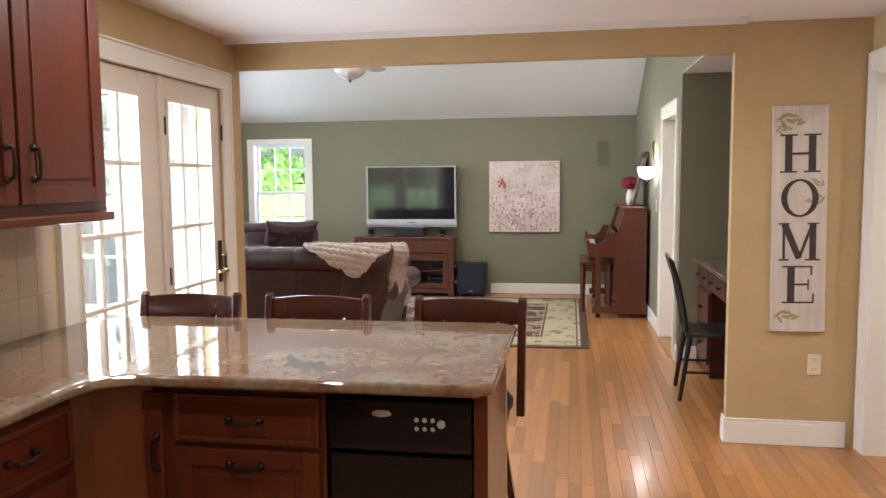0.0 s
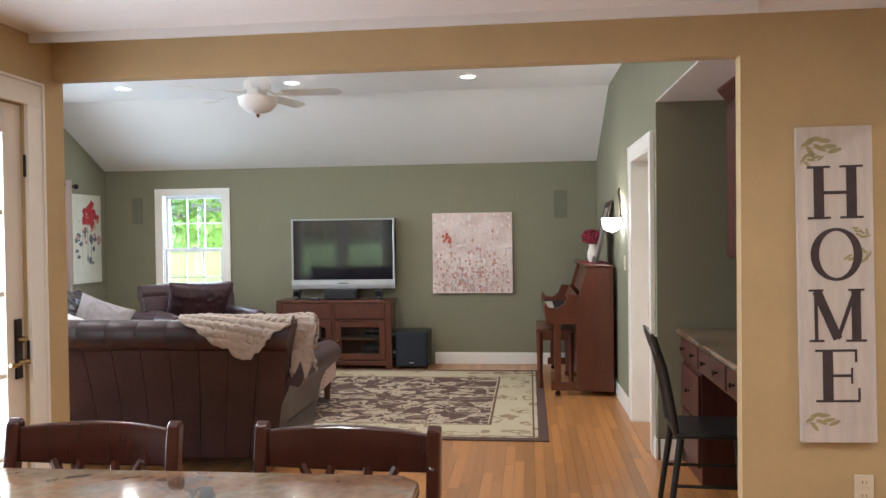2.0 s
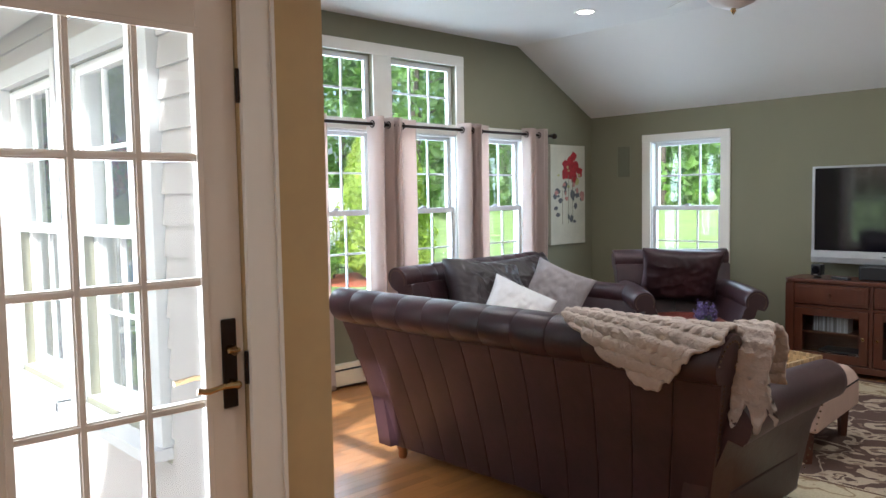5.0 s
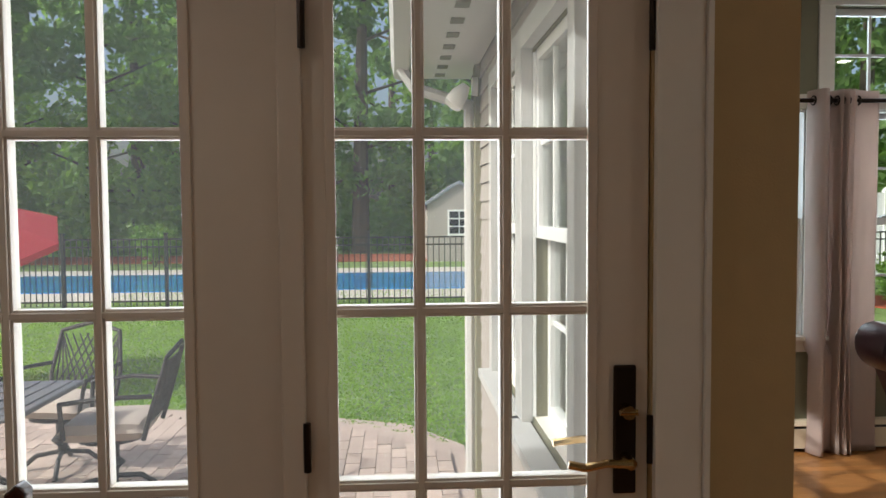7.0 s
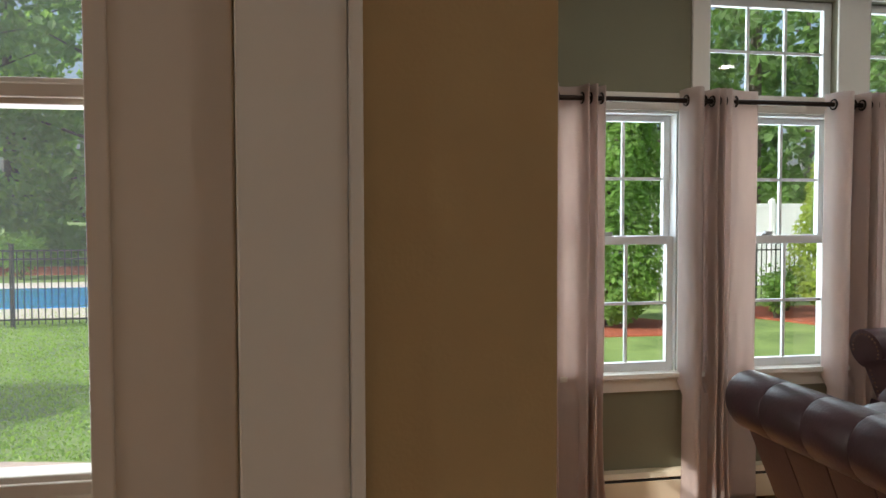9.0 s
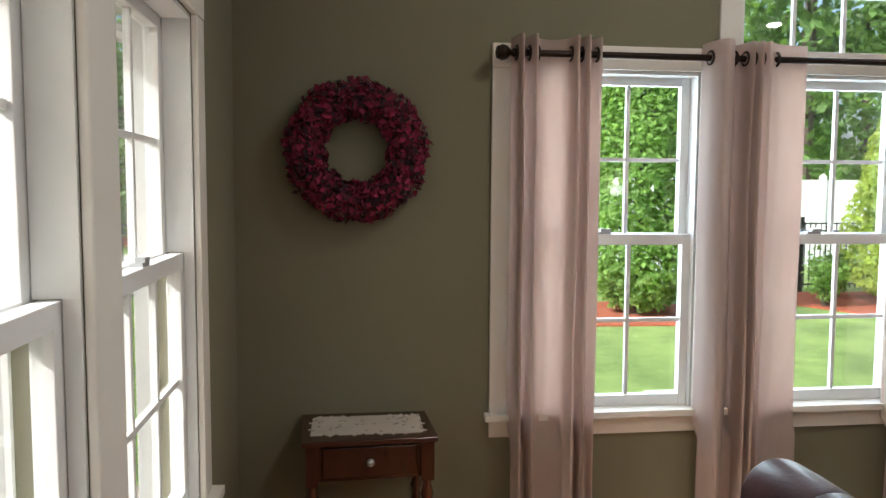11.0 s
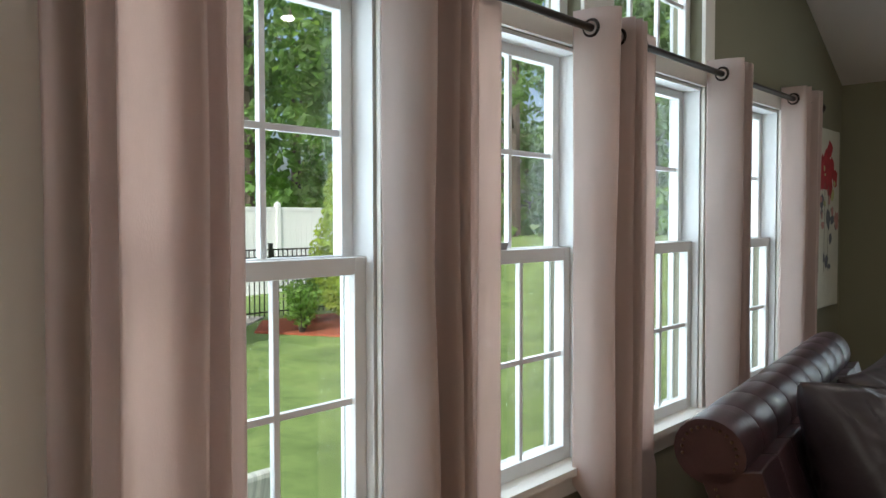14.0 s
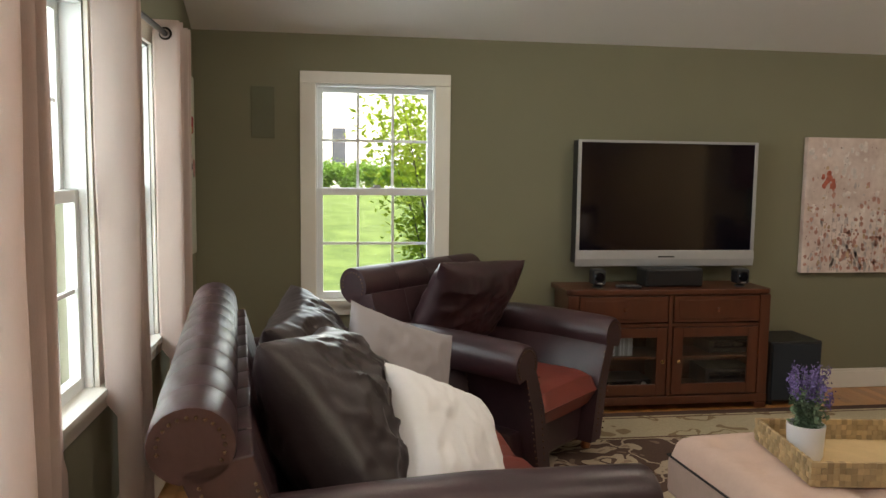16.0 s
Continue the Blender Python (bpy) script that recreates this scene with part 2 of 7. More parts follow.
def wall(name, run, at, thick, a0, a1, z0, z1, holes, material, label):
    """A wall along x or y with its inner face at `at`, `thick` towards the outside; holes are (a0, a1, z0, z1)."""
    us = sorted({a0, a1, *[h[0] for h in holes], *[h[1] for h in holes]})
    vs = sorted({z0, z1, *[h[2] for h in holes], *[h[3] for h in holes]})

    def full(i, j):
        if not (0 <= i < len(us) - 1 and 0 <= j < len(vs) - 1):
            return False
        cu, cv = (us[i] + us[i + 1]) / 2, (vs[j] + vs[j + 1]) / 2
        return not any(h[0] < cu < h[1] and h[2] < cv < h[3] for h in holes)

    bm, seen = bmesh.new(), {}

    def vert(u, t, v):
        k = (round(u, 5), t, round(v, 5))
        if k not in seen:
            p = at + thick * t
            seen[k] = bm.verts.new((u, p, v) if run == "x" else (p, u, v))
        return seen[k]

    for i in range(len(us) - 1):
        for j in range(len(vs) - 1):
            if not full(i, j):
                continue
            u0, u1, v0, v1 = us[i], us[i + 1], vs[j], vs[j + 1]
            for t in (0, 1):
                bm.faces.new([vert(u0, t, v0), vert(u1, t, v0), vert(u1, t, v1), vert(u0, t, v1)])
            for di, dj, (p, q) in ((-1, 0, ((u0, v0), (u0, v1))), (1, 0, ((u1, v0), (u1, v1))), (0, -1, ((u0, v0), (u1, v0))), (0, 1, ((u0, v1), (u1, v1)))):
                if not full(i + di, j + dj):
                    bm.faces.new([vert(p[0], 0, p[1]), vert(q[0], 0, q[1]), vert(q[0], 1, q[1]), vert(p[0], 1, p[1])])
    return solid(name, bm, material, label, "wall", "structure")


# window openings: glass is 0.655 wide, sash 0.045 round it
GW, SASH, CASE = 0.655, 0.045, 0.09
ZS, ZL0, ZL1, ZU0, ZU1 = 0.69, 0.736, 1.345, 1.39, 1.978
A_Y = [1.032, 1.93, 2.855, 3.765]                # south edge of the glass in the west windows
TZ0, TZ1 = 2.12, 2.583


def hole(a, dz=0.0):
    return (a - SASH, a + GW + SASH, ZS + dz, ZU1 + SASH + dz)


west_holes = [hole(a) for a in A_Y] + [(a - SASH, a + GW + SASH, TZ0 - SASH, TZ1 + SASH) for a in A_Y[1:3]]
NDZ = -0.028
NX = -2.31                                    # west edge of the glass in the north window
SX = [-2.28, -1.39]                          # and in the south pair
FD0, FD1, FDZ = -1.60, -0.205, 2.03           # the french doors' opening
wall("wall_west", "y", W, -0.125, S - 0.16, N + 0.16, -0.35, 3.05, west_holes, GREEN, "sage green painted gable wall with four tall windows")
wall("wall_north", "x", N, 0.125, W, E, -0.35, 3.05, [hole(NX, NDZ)], GREEN, "sage green painted wall with one window")
wall("wall_south", "x", S, -0.12, W, KW - 0.16, -0.35, 3.05, [hole(a) for a in SX], GREEN, "sage green painted wall with a pair of windows")
wall("wall_kitchen_west", "y", KW, -0.16, KS, 0.0, -0.35, KC, [(FD0, FD1, 0.0, FDZ)], TAN, "tan sponge-painted kitchen wall with french doors")
wall("wall_header", "x", 0.0, 0.07, KW - 0.16, KE, 0.0, 3.05, [(KW, OPEN_R, 0.0, HEAD)], TAN, "tan painted wall with a wide cased opening")
wall("wall_kitchen_east", "y", KE, 0.14, KS, 0.0, 0.0, KC, [(-1.05, -0.12, 0.0, 2.04)], TAN, "tan painted kitchen wall with a doorway")
wall("wall_kitchen_south", "x", KS, -0.14, KW - 0.16, KE, 0.0, KC, [], TAN, "tan painted kitchen wall")
ALC, DE0, DE1, ALCZ = 1.93, 2.10, 2.92, 2.315      # end of the desk alcove, the east doorway, the alcove's ceiling
# the east wall stands a little out of square
EAST = Matrix.Translation((E, N, 0)) @ Matrix.Rotation(radians(0.95), 4, "Z") @ Matrix.Translation((-E, -N, 0))
wall("wall_east", "y", E, 0.13, ALC, N + 0.16, 0.0, 3.05, [(DE0, DE1, 0.0, 2.04)], GREEN, "sage green painted wall with a doorway").matrix_world = EAST
wall("wall_alcove_north", "x", ALC - 0.004, 0.12, E + 0.0612, 3.56, 0.0, ALCZ + 0.01, [], GREEN, "sage green painted end wall of the desk alcove")
wall("wall_alcove_east", "y", 3.45, 0.12, 0.07, ALC, 0.0, ALCZ + 0.01, [], GREEN, "sage green painted back wall of the desk alcove")
wall("wall_above_alcove", "y", E, 0.12, 0.0765, ALC - 0.002, ALCZ + 0.009, 3.05, [], GREEN, "sage green painted wall above the desk alcove").matrix_world = EAST
solid("wall_header_back", box(B(), KW, OPEN_R, 0.0705, 0.076, HEAD, 3.05), GREEN, "sage green painted upper wall", "wall", "structure")
# rooms behind the doorways
wall("wall_hall_east", "y", 4.6, 0.1, 1.6, 3.4, 0.0, 2.4, [], CEIL, "plain white hall wall")
wall("wall_hall_north", "x", 3.0, 0.1, E + 0.13, 4.6, 0.0, 2.4, [], CEIL, "plain white hall wall")
wall("wall_side_room", "y", 5.4, 0.1, -2.4, 0.6, 0.0, 2.4, [], TAN, "plain pale wall of the next room")
wall("wall_side_room_south", "x", -2.4, -0.1, KE + 0.14, 5.4, 0.0, 2.4, [], CEIL, "plain pale wall of the next room")
wall("wall_side_room_north", "x", 0.13, 0.1, KE + 0.145, 5.4, 0.0, 2.4, [], TAN, "plain pale wall of the next room")

# ceilings
bm = B()
prism(bm, [(S - 0.1, LOW), (YS1, TOP), (YN1, TOP), (N + 0.1, LOW - 0.052), (N + 0.1, LOW + 0.4), (YN1, TOP + 0.35), (YS1, TOP + 0.35), (S - 0.1, LOW + 0.4)], W - 0.1, E + 0.1, "x")
solid("ceiling", bm, CEIL, "white vaulted ceiling with a flat middle", "ceiling", "structure")
solid("ceiling_kitchen", box(B(), KW - 0.16, KE + 0.14, KS - 0.1, 0.03, KC, KC + 0.15), CEIL, "flat white kitchen ceiling", "ceiling", "structure")
solid("ceiling_alcove", box(B(), E + 0.0005, 3.5, 0.078, ALC - 0.002, ALCZ, ALCZ + 0.008), CEIL, "flat white ceiling of the desk alcove", "ceiling", "structure").matrix_world = EAST
solid("ceiling_hall", box(B(), E + 0.13, 4.7, 1.9, 3.4, 2.405, 2.5), CEIL, "flat white hall ceiling", "ceiling", "structure")
solid("ceiling_side_room", box(B(), KE + 0.14, 5.5, -2.5, 0.6, 2.405, 2.5), CEIL, "flat white ceiling of the next room", "ceiling", "structure")


# ---- trim ----
def baseboard(name, x0, x1, y0, y1, h=0.14):
    bm = B()
    box(bm, x0, x1, y0, y1, 0.006, h - 0.02)
    dx, dy = (x1 - x0) * 0.18 if x1 - x0 < y1 - y0 else 0, (y1 - y0) * 0.18 if y1 - y0 <= x1 - x0 else 0
    box(bm, x0 + dx, x1 - dx, y0 + dy, y1 - dy, h - 0.02, h)
    return solid(name, bm, WHITE, "white painted wooden baseboard", "baseboard", "structure", bevel=0.003)


baseboard("baseboard_north", 0.9, E, N - 0.018, N - 0.001)
baseboard("baseboard_north_west", -1.45, -0.9, N - 0.018, N - 0.001)
baseboard("baseboard_east", E - 0.018, E - 0.001, DE1 + 0.105, N - 0.02).matrix_world = EAST
baseboard("baseboard_alcove", E + 0.075, 2.95, ALC - 0.018, ALC - 0.001)
baseboard("baseboard_corner", E - 0.018, E - 0.001, ALC - 0.018, DE0 - 0.105).matrix_world = EAST
baseboard("baseboard_pier", OPEN_R - 0.012, KE - 0.07, -0.018, -0.001, 0.15)
baseboard("baseboard_pier_end", OPEN_R - 0.018, OPEN_R - 0.001, -0.016, 0.08, 0.15)
baseboard("baseboard_west", W + 0.001, W + 0.018, S, 0.75)
baseboard("baseboard_south", W + 0.02, -0.25, S + 0.001, S + 0.018)


def casing(name, run, face, side, a0, a1, ztop, depth, parts=("l", "r", "t"), material=None, z0=0.006):
    """Door or window casing: two flat stiles and a head with a proud outer back-band. side is +1 or -1: which way it stands off the wall."""
    bm = B()
    t = 0.02 * side

    def bar(u0, u1, v0, v1, k=1.0):
        lo, hi = sorted((face + 0.001 * side, face + t * k))
        box(bm, *((u0, u1, lo, hi, v0, v1) if run == "x" else (lo, hi, u0, u1, v0, v1)))
    if "l" in parts:
        bar(a0 - CASE, a0 - 0.001, z0, ztop)
        bar(a0 - CASE - 0.012, a0 - CASE - 0.0005, z0, ztop + CASE + 0.012, 1.4)
    if "r" in parts:
        bar(a1 + 0.001, a1 + CASE, z0, ztop)
        bar(a1 + CASE + 0.0005, a1 + CASE + 0.012, z0, ztop + CASE + 0.012, 1.4)
    if "t" in parts:
        bar(a0 - CASE, a1 + CASE, ztop + 0.001, ztop + CASE)
        bar(a0 - CASE, a1 + CASE, ztop + CASE + 0.0005, ztop + CASE + 0.012, 1.4)
    return solid(name, bm, material or WHITE, "white painted wooden door casing", "trim", "structure", bevel=0.002)


casing("trim_french_doors", "y", KW, 1, FD0, FD1, FDZ, 0.09)
casing("trim_doorway_east", "y", E, -1, DE0, DE1, 2.04, 0.09).matrix_world = EAST
casing("trim_doorway_kitchen", "y", KE, -1, -1.05, -0.12, 2.04, 0.09)
bm = B()
for y0, y1, z0, z1 in ((DE0 + 0.001, DE0 + 0.016, 0.006, 2.039), (DE1 - 0.016, DE1 - 0.001, 0.006, 2.039), (DE0 + 0.016, DE1 - 0.016, 2.024, 2.039)):
    box(bm, E - 0.018, E + 0.148, y0, y1, z0, z1)
solid("trim_doorway_east_jamb", bm, WHITE, "white painted door jamb", "trim", "structure").matrix_world = EAST
bm = B()
for y0, y1, z0, z1 in ((-1.049, -1.034, 0.006, 2.039), (-0.136, -0.121, 0.006, 2.039), (-1.034, -0.136, 2.024, 2.039)):
    box(bm, KE - 0.018, KE + 0.158, y0, y1, z0, z1)
solid("trim_doorway_kitchen_jamb", bm, WHITE, "white painted door jamb", "trim", "structure")


# ---- windows ----
def sash(bm, a0, a1, z0, z1, d0, d1, cols, rows, put, low=0.05):
    """A sash with its muntins; put() turns (along, depth, height) spans into a box."""
    put(bm, a0 - SASH, a0, d0, d1, z0 - low, z1 + 0.042)
    put(bm, a1, a1 + SASH, d0, d1, z0 - low, z1 + 0.042)
    put(bm, a0, a1, d0, d1, z0 - low, z0)
    put(bm, a0, a1, d0, d1, z1, z1 + 0.042)
    m = (d0 + d1) / 2
    for i in range(1, cols):
        u = a0 + (a1 - a0) * i / cols
        put(bm, u - 0.008, u + 0.008, m - 0.009, m + 0.009, z0, z1)
    for j in range(1, rows):
        v = z0 + (z1 - z0) * j / rows
        put(bm, a0, a1, m - 0.0085, m + 0.0085, v - 0.008, v + 0.008)


def window(name, run, face, out, a, label, transom=False, sill=True, left=CASE, right=CASE, head=True, sill_to=None, top=CASE):
    """A double-hung window with its glass from a to a + GW. out: +1 or -1, the way outdoors along the wall's normal."""
    w = thing(name, label, "window", kind="structure")

    def put(bm, u0, u1, d0, d1, z0, z1):
        lo, hi = sorted((face + out * d0, face + out * d1))
        box(bm, *((u0, u1, lo, hi, z0, z1) if run == "x" else (lo, hi, u0, u1, z0, z1)))
    b = a + GW
    zt = TZ1 if transom else ZU1
    if transom:
        bm = B()
        sash(bm, a, b, TZ0, TZ1, 0.05, 0.085, 3, 2, put, 0.042)
        part("transom_sash", bm, VINYL, w, bevel=0.002)
        bm = B()
        put(bm, a, b, 0.062, 0.066, TZ0, TZ1)
        p = part("pane", bm, GLASS, w)
        p.visible_shadow = False
    else:
        bm = B()
        sash(bm, a, b, ZU0, ZU1, 0.075, 0.11, 3, 2, put, 0.044)
        up = part("upper_sash", bm, VINYL, w, bevel=0.002)
        bm = B()
        sash(bm, a, b, ZL0, ZL1, 0.03, 0.068, 3, 2, put, 0.044)
        lo = part("lower_sash", bm, VINYL, w, bevel=0.002)
        for z0, z1, d, host in ((ZU0, ZU1, 0.09, up), (ZL0, ZL1, 0.046, lo)):
            bm = B()
            put(bm, a, b, d, d + 0.004, z0, z1)
            p = part("pane", bm, GLASS, host)
            p.visible_shadow = False
        bm = B()
        put(bm, (a + b) / 2 - 0.03, (a + b) / 2 + 0.03, 0.035, 0.062, ZL1 + 0.0425, ZL1 + 0.052)
        put(bm, (a + b) / 2 - 0.012, (a + b) / 2 + 0.03, 0.030, 0.052, ZL1 + 0.0525, ZL1 + 0.064)
        part("sash_lock", bm, SILVER, lo, "grey metal sash lock")
        bm = B()
        for u0, u1 in ((a - SASH + 0.0005, a - SASH + 0.012), (b + SASH - 0.012, b + SASH - 0.0005)):
            put(bm, u0, u1, 0.001, 0.0285, ZS + 0.002, ZL1 + 0.0435)
            put(bm, u0, u1, 0.001, 0.0735, ZL1 + 0.0437, ZU1 + SASH - 0.013)
            put(bm, u0, u1, 0.112, 0.122, ZS + 0.002, ZU1 + SASH - 0.013)
        put(bm, a - SASH + 0.0005, b + SASH - 0.0005, 0.001, 0.0735, ZU1 + SASH - 0.0127, ZU1 + SASH - 0.0005)
        part("jamb_liner", bm, VINYL, w)
    zh = zt + SASH
    zb = TZ0 - SASH if transom else ZS
    bm = B()
    lft, rgt = a - SASH - left, b + SASH + right
    if left:
        put(bm, lft, a - SASH + 0.004, -0.018, -0.001, zb, zh)
    if right:
        put(bm, b + SASH - 0.004, rgt, -0.018, -0.001, zb, zh)
    if head:
        put(bm, lft, rgt, -0.02, -0.001, zh + 0.0005, zh + top)
    if head or left or right:
        part("casing", bm, WHITE, w, bevel=0.003)
    if sill:
        bm = B()
        put(bm, lft - 0.02, rgt + 0.02, -0.05, -0.0005, ZS - 0.024, ZS + 0.0015)
        put(bm, a - SASH + 0.0006, b + SASH - 0.0006, -0.0004, 0.118, ZS + 0.0002, ZS + 0.0015)
        put(bm, lft, rgt, -0.016, -0.001, ZS - 0.095, ZS - 0.0245)
        part("window_sill", bm, WHITE, w, bevel=0.004)
    # outside frame
    o0, o1 = (0.126, 0.142) if abs(face - S) > 0.01 else (0.121, 0.165)
    bm = B()
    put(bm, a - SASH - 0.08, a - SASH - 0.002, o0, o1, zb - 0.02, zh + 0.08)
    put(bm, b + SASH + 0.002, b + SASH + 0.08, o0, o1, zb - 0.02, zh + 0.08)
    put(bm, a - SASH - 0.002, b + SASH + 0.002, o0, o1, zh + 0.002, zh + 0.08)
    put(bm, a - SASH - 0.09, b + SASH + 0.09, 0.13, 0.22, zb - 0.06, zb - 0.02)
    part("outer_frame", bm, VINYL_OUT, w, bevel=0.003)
    return w


gap = 0.925 - GW - 2 * SASH
for i, a in enumerate(A_Y):
    window("window_%d" % (i + 1), "y", W, -1, a, "tall white double-hung window with six-pane sashes in a green wall",
           left=CASE if i == 0 else 0.001, right=CASE if i == 3 else (A_Y[i + 1] - a if i < 3 else 1) - GW - 2 * SASH - 0.002)
for i, a in enumerate(A_Y[1:3]):
    window("window_%d" % (i + 5), "y", W, -1, a, "white transom window with six panes above the tall windows", transom=True, sill=False,
           left=CASE if i == 0 else 0.001, right=gap - 0.002 if i == 0 else CASE)
wn7 = window("window_7", "x", N, 1, NX, "white double-hung window with six-pane sashes and garden behind", top=CASE - 0.018)
wn7.location.z += NDZ
for i, a in enumerate(SX):
    window("window_%d" % (i + 8), "x", S, -1, a, "white double-hung window with six-pane sashes beside its twin", left=CASE if i == 0 else 0.001, right=CASE if i else SX[1] - SX[0] - GW - 2 * SASH - 0.002)


# ---- french doors ----
def french_door(name, y0, y1, g0, g1, label):
    """One leaf with fifteen lights; its inner face stands just behind the wall's face."""
    d = thing(name, label, "door", kind="structure")
    x0, x1 = KW - 0.055, KW - 0.012
    rows = [0.288 + 0.325 * j for j in range(6)]
    bm = B()
    box(bm, x0, x1, y0, g0, 0.012, FDZ - 0.004)
    box(bm, x0, x1, g1, y1, 0.012, FDZ - 0.004)
    box(bm, x0, x1, g0, g1, 0.012, rows[0])
    box(bm, x0, x1, g0, g1, rows[5], FDZ - 0.004)
    leaf = part("door_leaf", bm, DOORWHITE, d, bevel=0.002)
    bm = B()
    for i in (1, 2):
        u = g0 + (g1 - g0) * i / 3
        box(bm, x0 + 0.006, x1 - 0.006, u - 0.011, u + 0.011, rows[0], rows[5])
        box(bm, x1 - 0.006, x1 - 0.001, u - 0.006, u + 0.006, rows[0], rows[5])
    for r in rows[1:5]:
        box(bm, x0 + 0.007, x1 - 0.007, g0, g1, r - 0.011, r + 0.011)
        box(bm, x1 - 0.007, x1 - 0.0015, g0, g1, r - 0.006, r + 0.006)
    for z in (rows[0], rows[5]):
        box(bm, x1 - 0.001, x1 + 0.006, g0 - 0.012, g1 + 0.012, z - 0.009, z + 0.009)
    for y in (g0, g1):
        box(bm, x1 - 0.001, x1 + 0.0055, y - 0.009, y + 0.009, rows[0], rows[5])
    part("muntins", bm, DOORWHITE, leaf, bevel=0.0015)
    xm = (x0 + x1) / 2
    for i in range(3):
        for j in range(5):
            bm = B()
            u0, u1 = g0 + (g1 - g0) * i / 3, g0 + (g1 - g0) * (i + 1) / 3
            box(bm, xm - 0.002, xm + 0.002, u0 + 0.004, u1 - 0.004, rows[j] + 0.004, rows[j + 1] - 0.004)
            part("pane", bm, HAZY, leaf).visible_shadow = False
    return d


fd_left = french_door("door_1", FD0 + 0.003, -0.862, -1.53, -1.048, "cream painted french door with fifteen panes")
fd_right = french_door("door_2", -0.858, FD1 - 0.003, -0.793, -0.315, "cream painted french door with brass lever handle")
bm = B()
box(bm, KW - 0.012, KW + 0.004, -0.885, -0.842, 0.012, FDZ - 0.004)
part("astragal", bm, DOORWHITE, fd_left, bevel=0.003)
bm = B()
box(bm, KW - 0.0118, KW - 0.003, -0.275, -0.232, 0.915, 1.158)
plate = part("handle_plate", bm, BRONZE, fd_right, "dark bronze lock plate", bevel=0.004)
bm = B()
rod(bm, (KW - 0.003, -0.254, 0.985), (KW + 0.04, -0.254, 0.985), 0.011)
tube(bm, [(KW + 0.04, -0.254, 0.985), (KW + 0.045, -0.30, 0.99), (KW + 0.045, -0.34, 0.983), (KW + 0.04, -0.37, 0.988)], 0.008)
rod(bm, (KW - 0.003, -0.254, 1.075), (KW + 0.025, -0.254, 1.075), 0.013)
rod(bm, (KW + 0.02, -0.27, 1.075), (KW + 0.02, -0.237, 1.075), 0.006)
part("lever_handle", bm, BRASS, plate, "polished brass lever", smooth=True)
bm = B()
rod(bm, (KW - 0.055, -0.254, 0.985), (KW - 0.1, -0.254, 0.985), 0.011)
tube(bm, [(KW - 0.1, -0.254, 0.985), (KW - 0.105, -0.31, 0.99), (KW - 0.1, -0.37, 0.985)], 0.008)
part("outer_lever", bm, BRASS, plate, "polished brass lever", smooth=True)
bm = B()
for z in (0.25, 1.02, 1.78):
    rod(bm, (KW + 0.004, -0.84, z - 0.045), (KW + 0.004, -0.84, z + 0.045), 0.007, seg=8)
    rod(bm, (KW + 0.004, FD1 - 0.004, z - 0.045), (KW + 0.004, FD1 - 0.004, z + 0.045), 0.006, seg=8)
part("hinge", bm, BRONZE, fd_right, "dark metal hinges", smooth=True)

# ---- light from the openings and the lamps ----
SKYC = (0.86, 0.94, 1.0)
for a in A_Y:
    lamp("window_light", "AREA", look((W - 0.4, a + GW / 2, 1.38), (W + 3, a + GW / 2, 0.9)), 11, SKYC, GW, 1.3)
for a in A_Y[1:3]:
    lamp("window_light", "AREA", look((W - 0.2, a + GW / 2, 2.37), (W + 3, a + GW / 2, 1.6)), 3, SKYC, GW, 0.45)
lamp("window_light", "AREA", look((NX + GW / 2, N + 0.22, 1.33), (NX + GW / 2, N - 3, 0.9)), 6, SKYC, GW, 1.3)
for y in (-0.55, -1.22):
    lamp("door_light", "AREA", look((KW - 0.24, y, 1.1), (KW + 3, y, 0.8)), 7, (0.95, 0.97, 1.0), 0.5, 1.6)
WARM = (1.0, 0.88, 0.74)
LAMP_ON = glow("lit_lamp", (1.0, 0.93, 0.82), 9)


def recessed(x, y, z, watts):
    t = thing("recessed_light", "white recessed ceiling light, switched on", "ceiling light", Matrix.Translation((x, y, z)), group="recessed ceiling lights")
    bm = B()
    lathe(bm, [(0.062, -0.001), (0.062, -0.006), (0.085, -0.006), (0.09, -0.001)], 28)
    part("trim_ring", bm, WHITE, t, smooth=True)
    bm = B()
    lathe(bm, [(0.0, -0.0035), (0.061, -0.0035), (0.061, -0.001), (0, -0.001)], 24)
    part("bulb_face", bm, LAMP_ON, t, "glowing warm bulb")
    l = lamp("downlight", "AREA", look((x, y, z - 0.012), (x, y + 0.0001, 0)), watts, WARM, 0.12)
    l.data.shape = "DISK"
    return t


for x in (-1.83, -0.18, 1.45):
    recessed(x, 3.77, TOP, 3.6)
    recessed(x, 1.6, TOP, 3.6)
for x, y in ((0.75, -3.4), (2.6, -3.4), (0.75, -1.9), (2.68, -1.62), (2.2, -5.0)):
    recessed(x, y, KC, 2.4)
# unseen ceiling light, added to brighten the next room
recessed(4.5, -1.3, 2.404, 3.5)

# ---- outdoors ----
GZ = -0.32


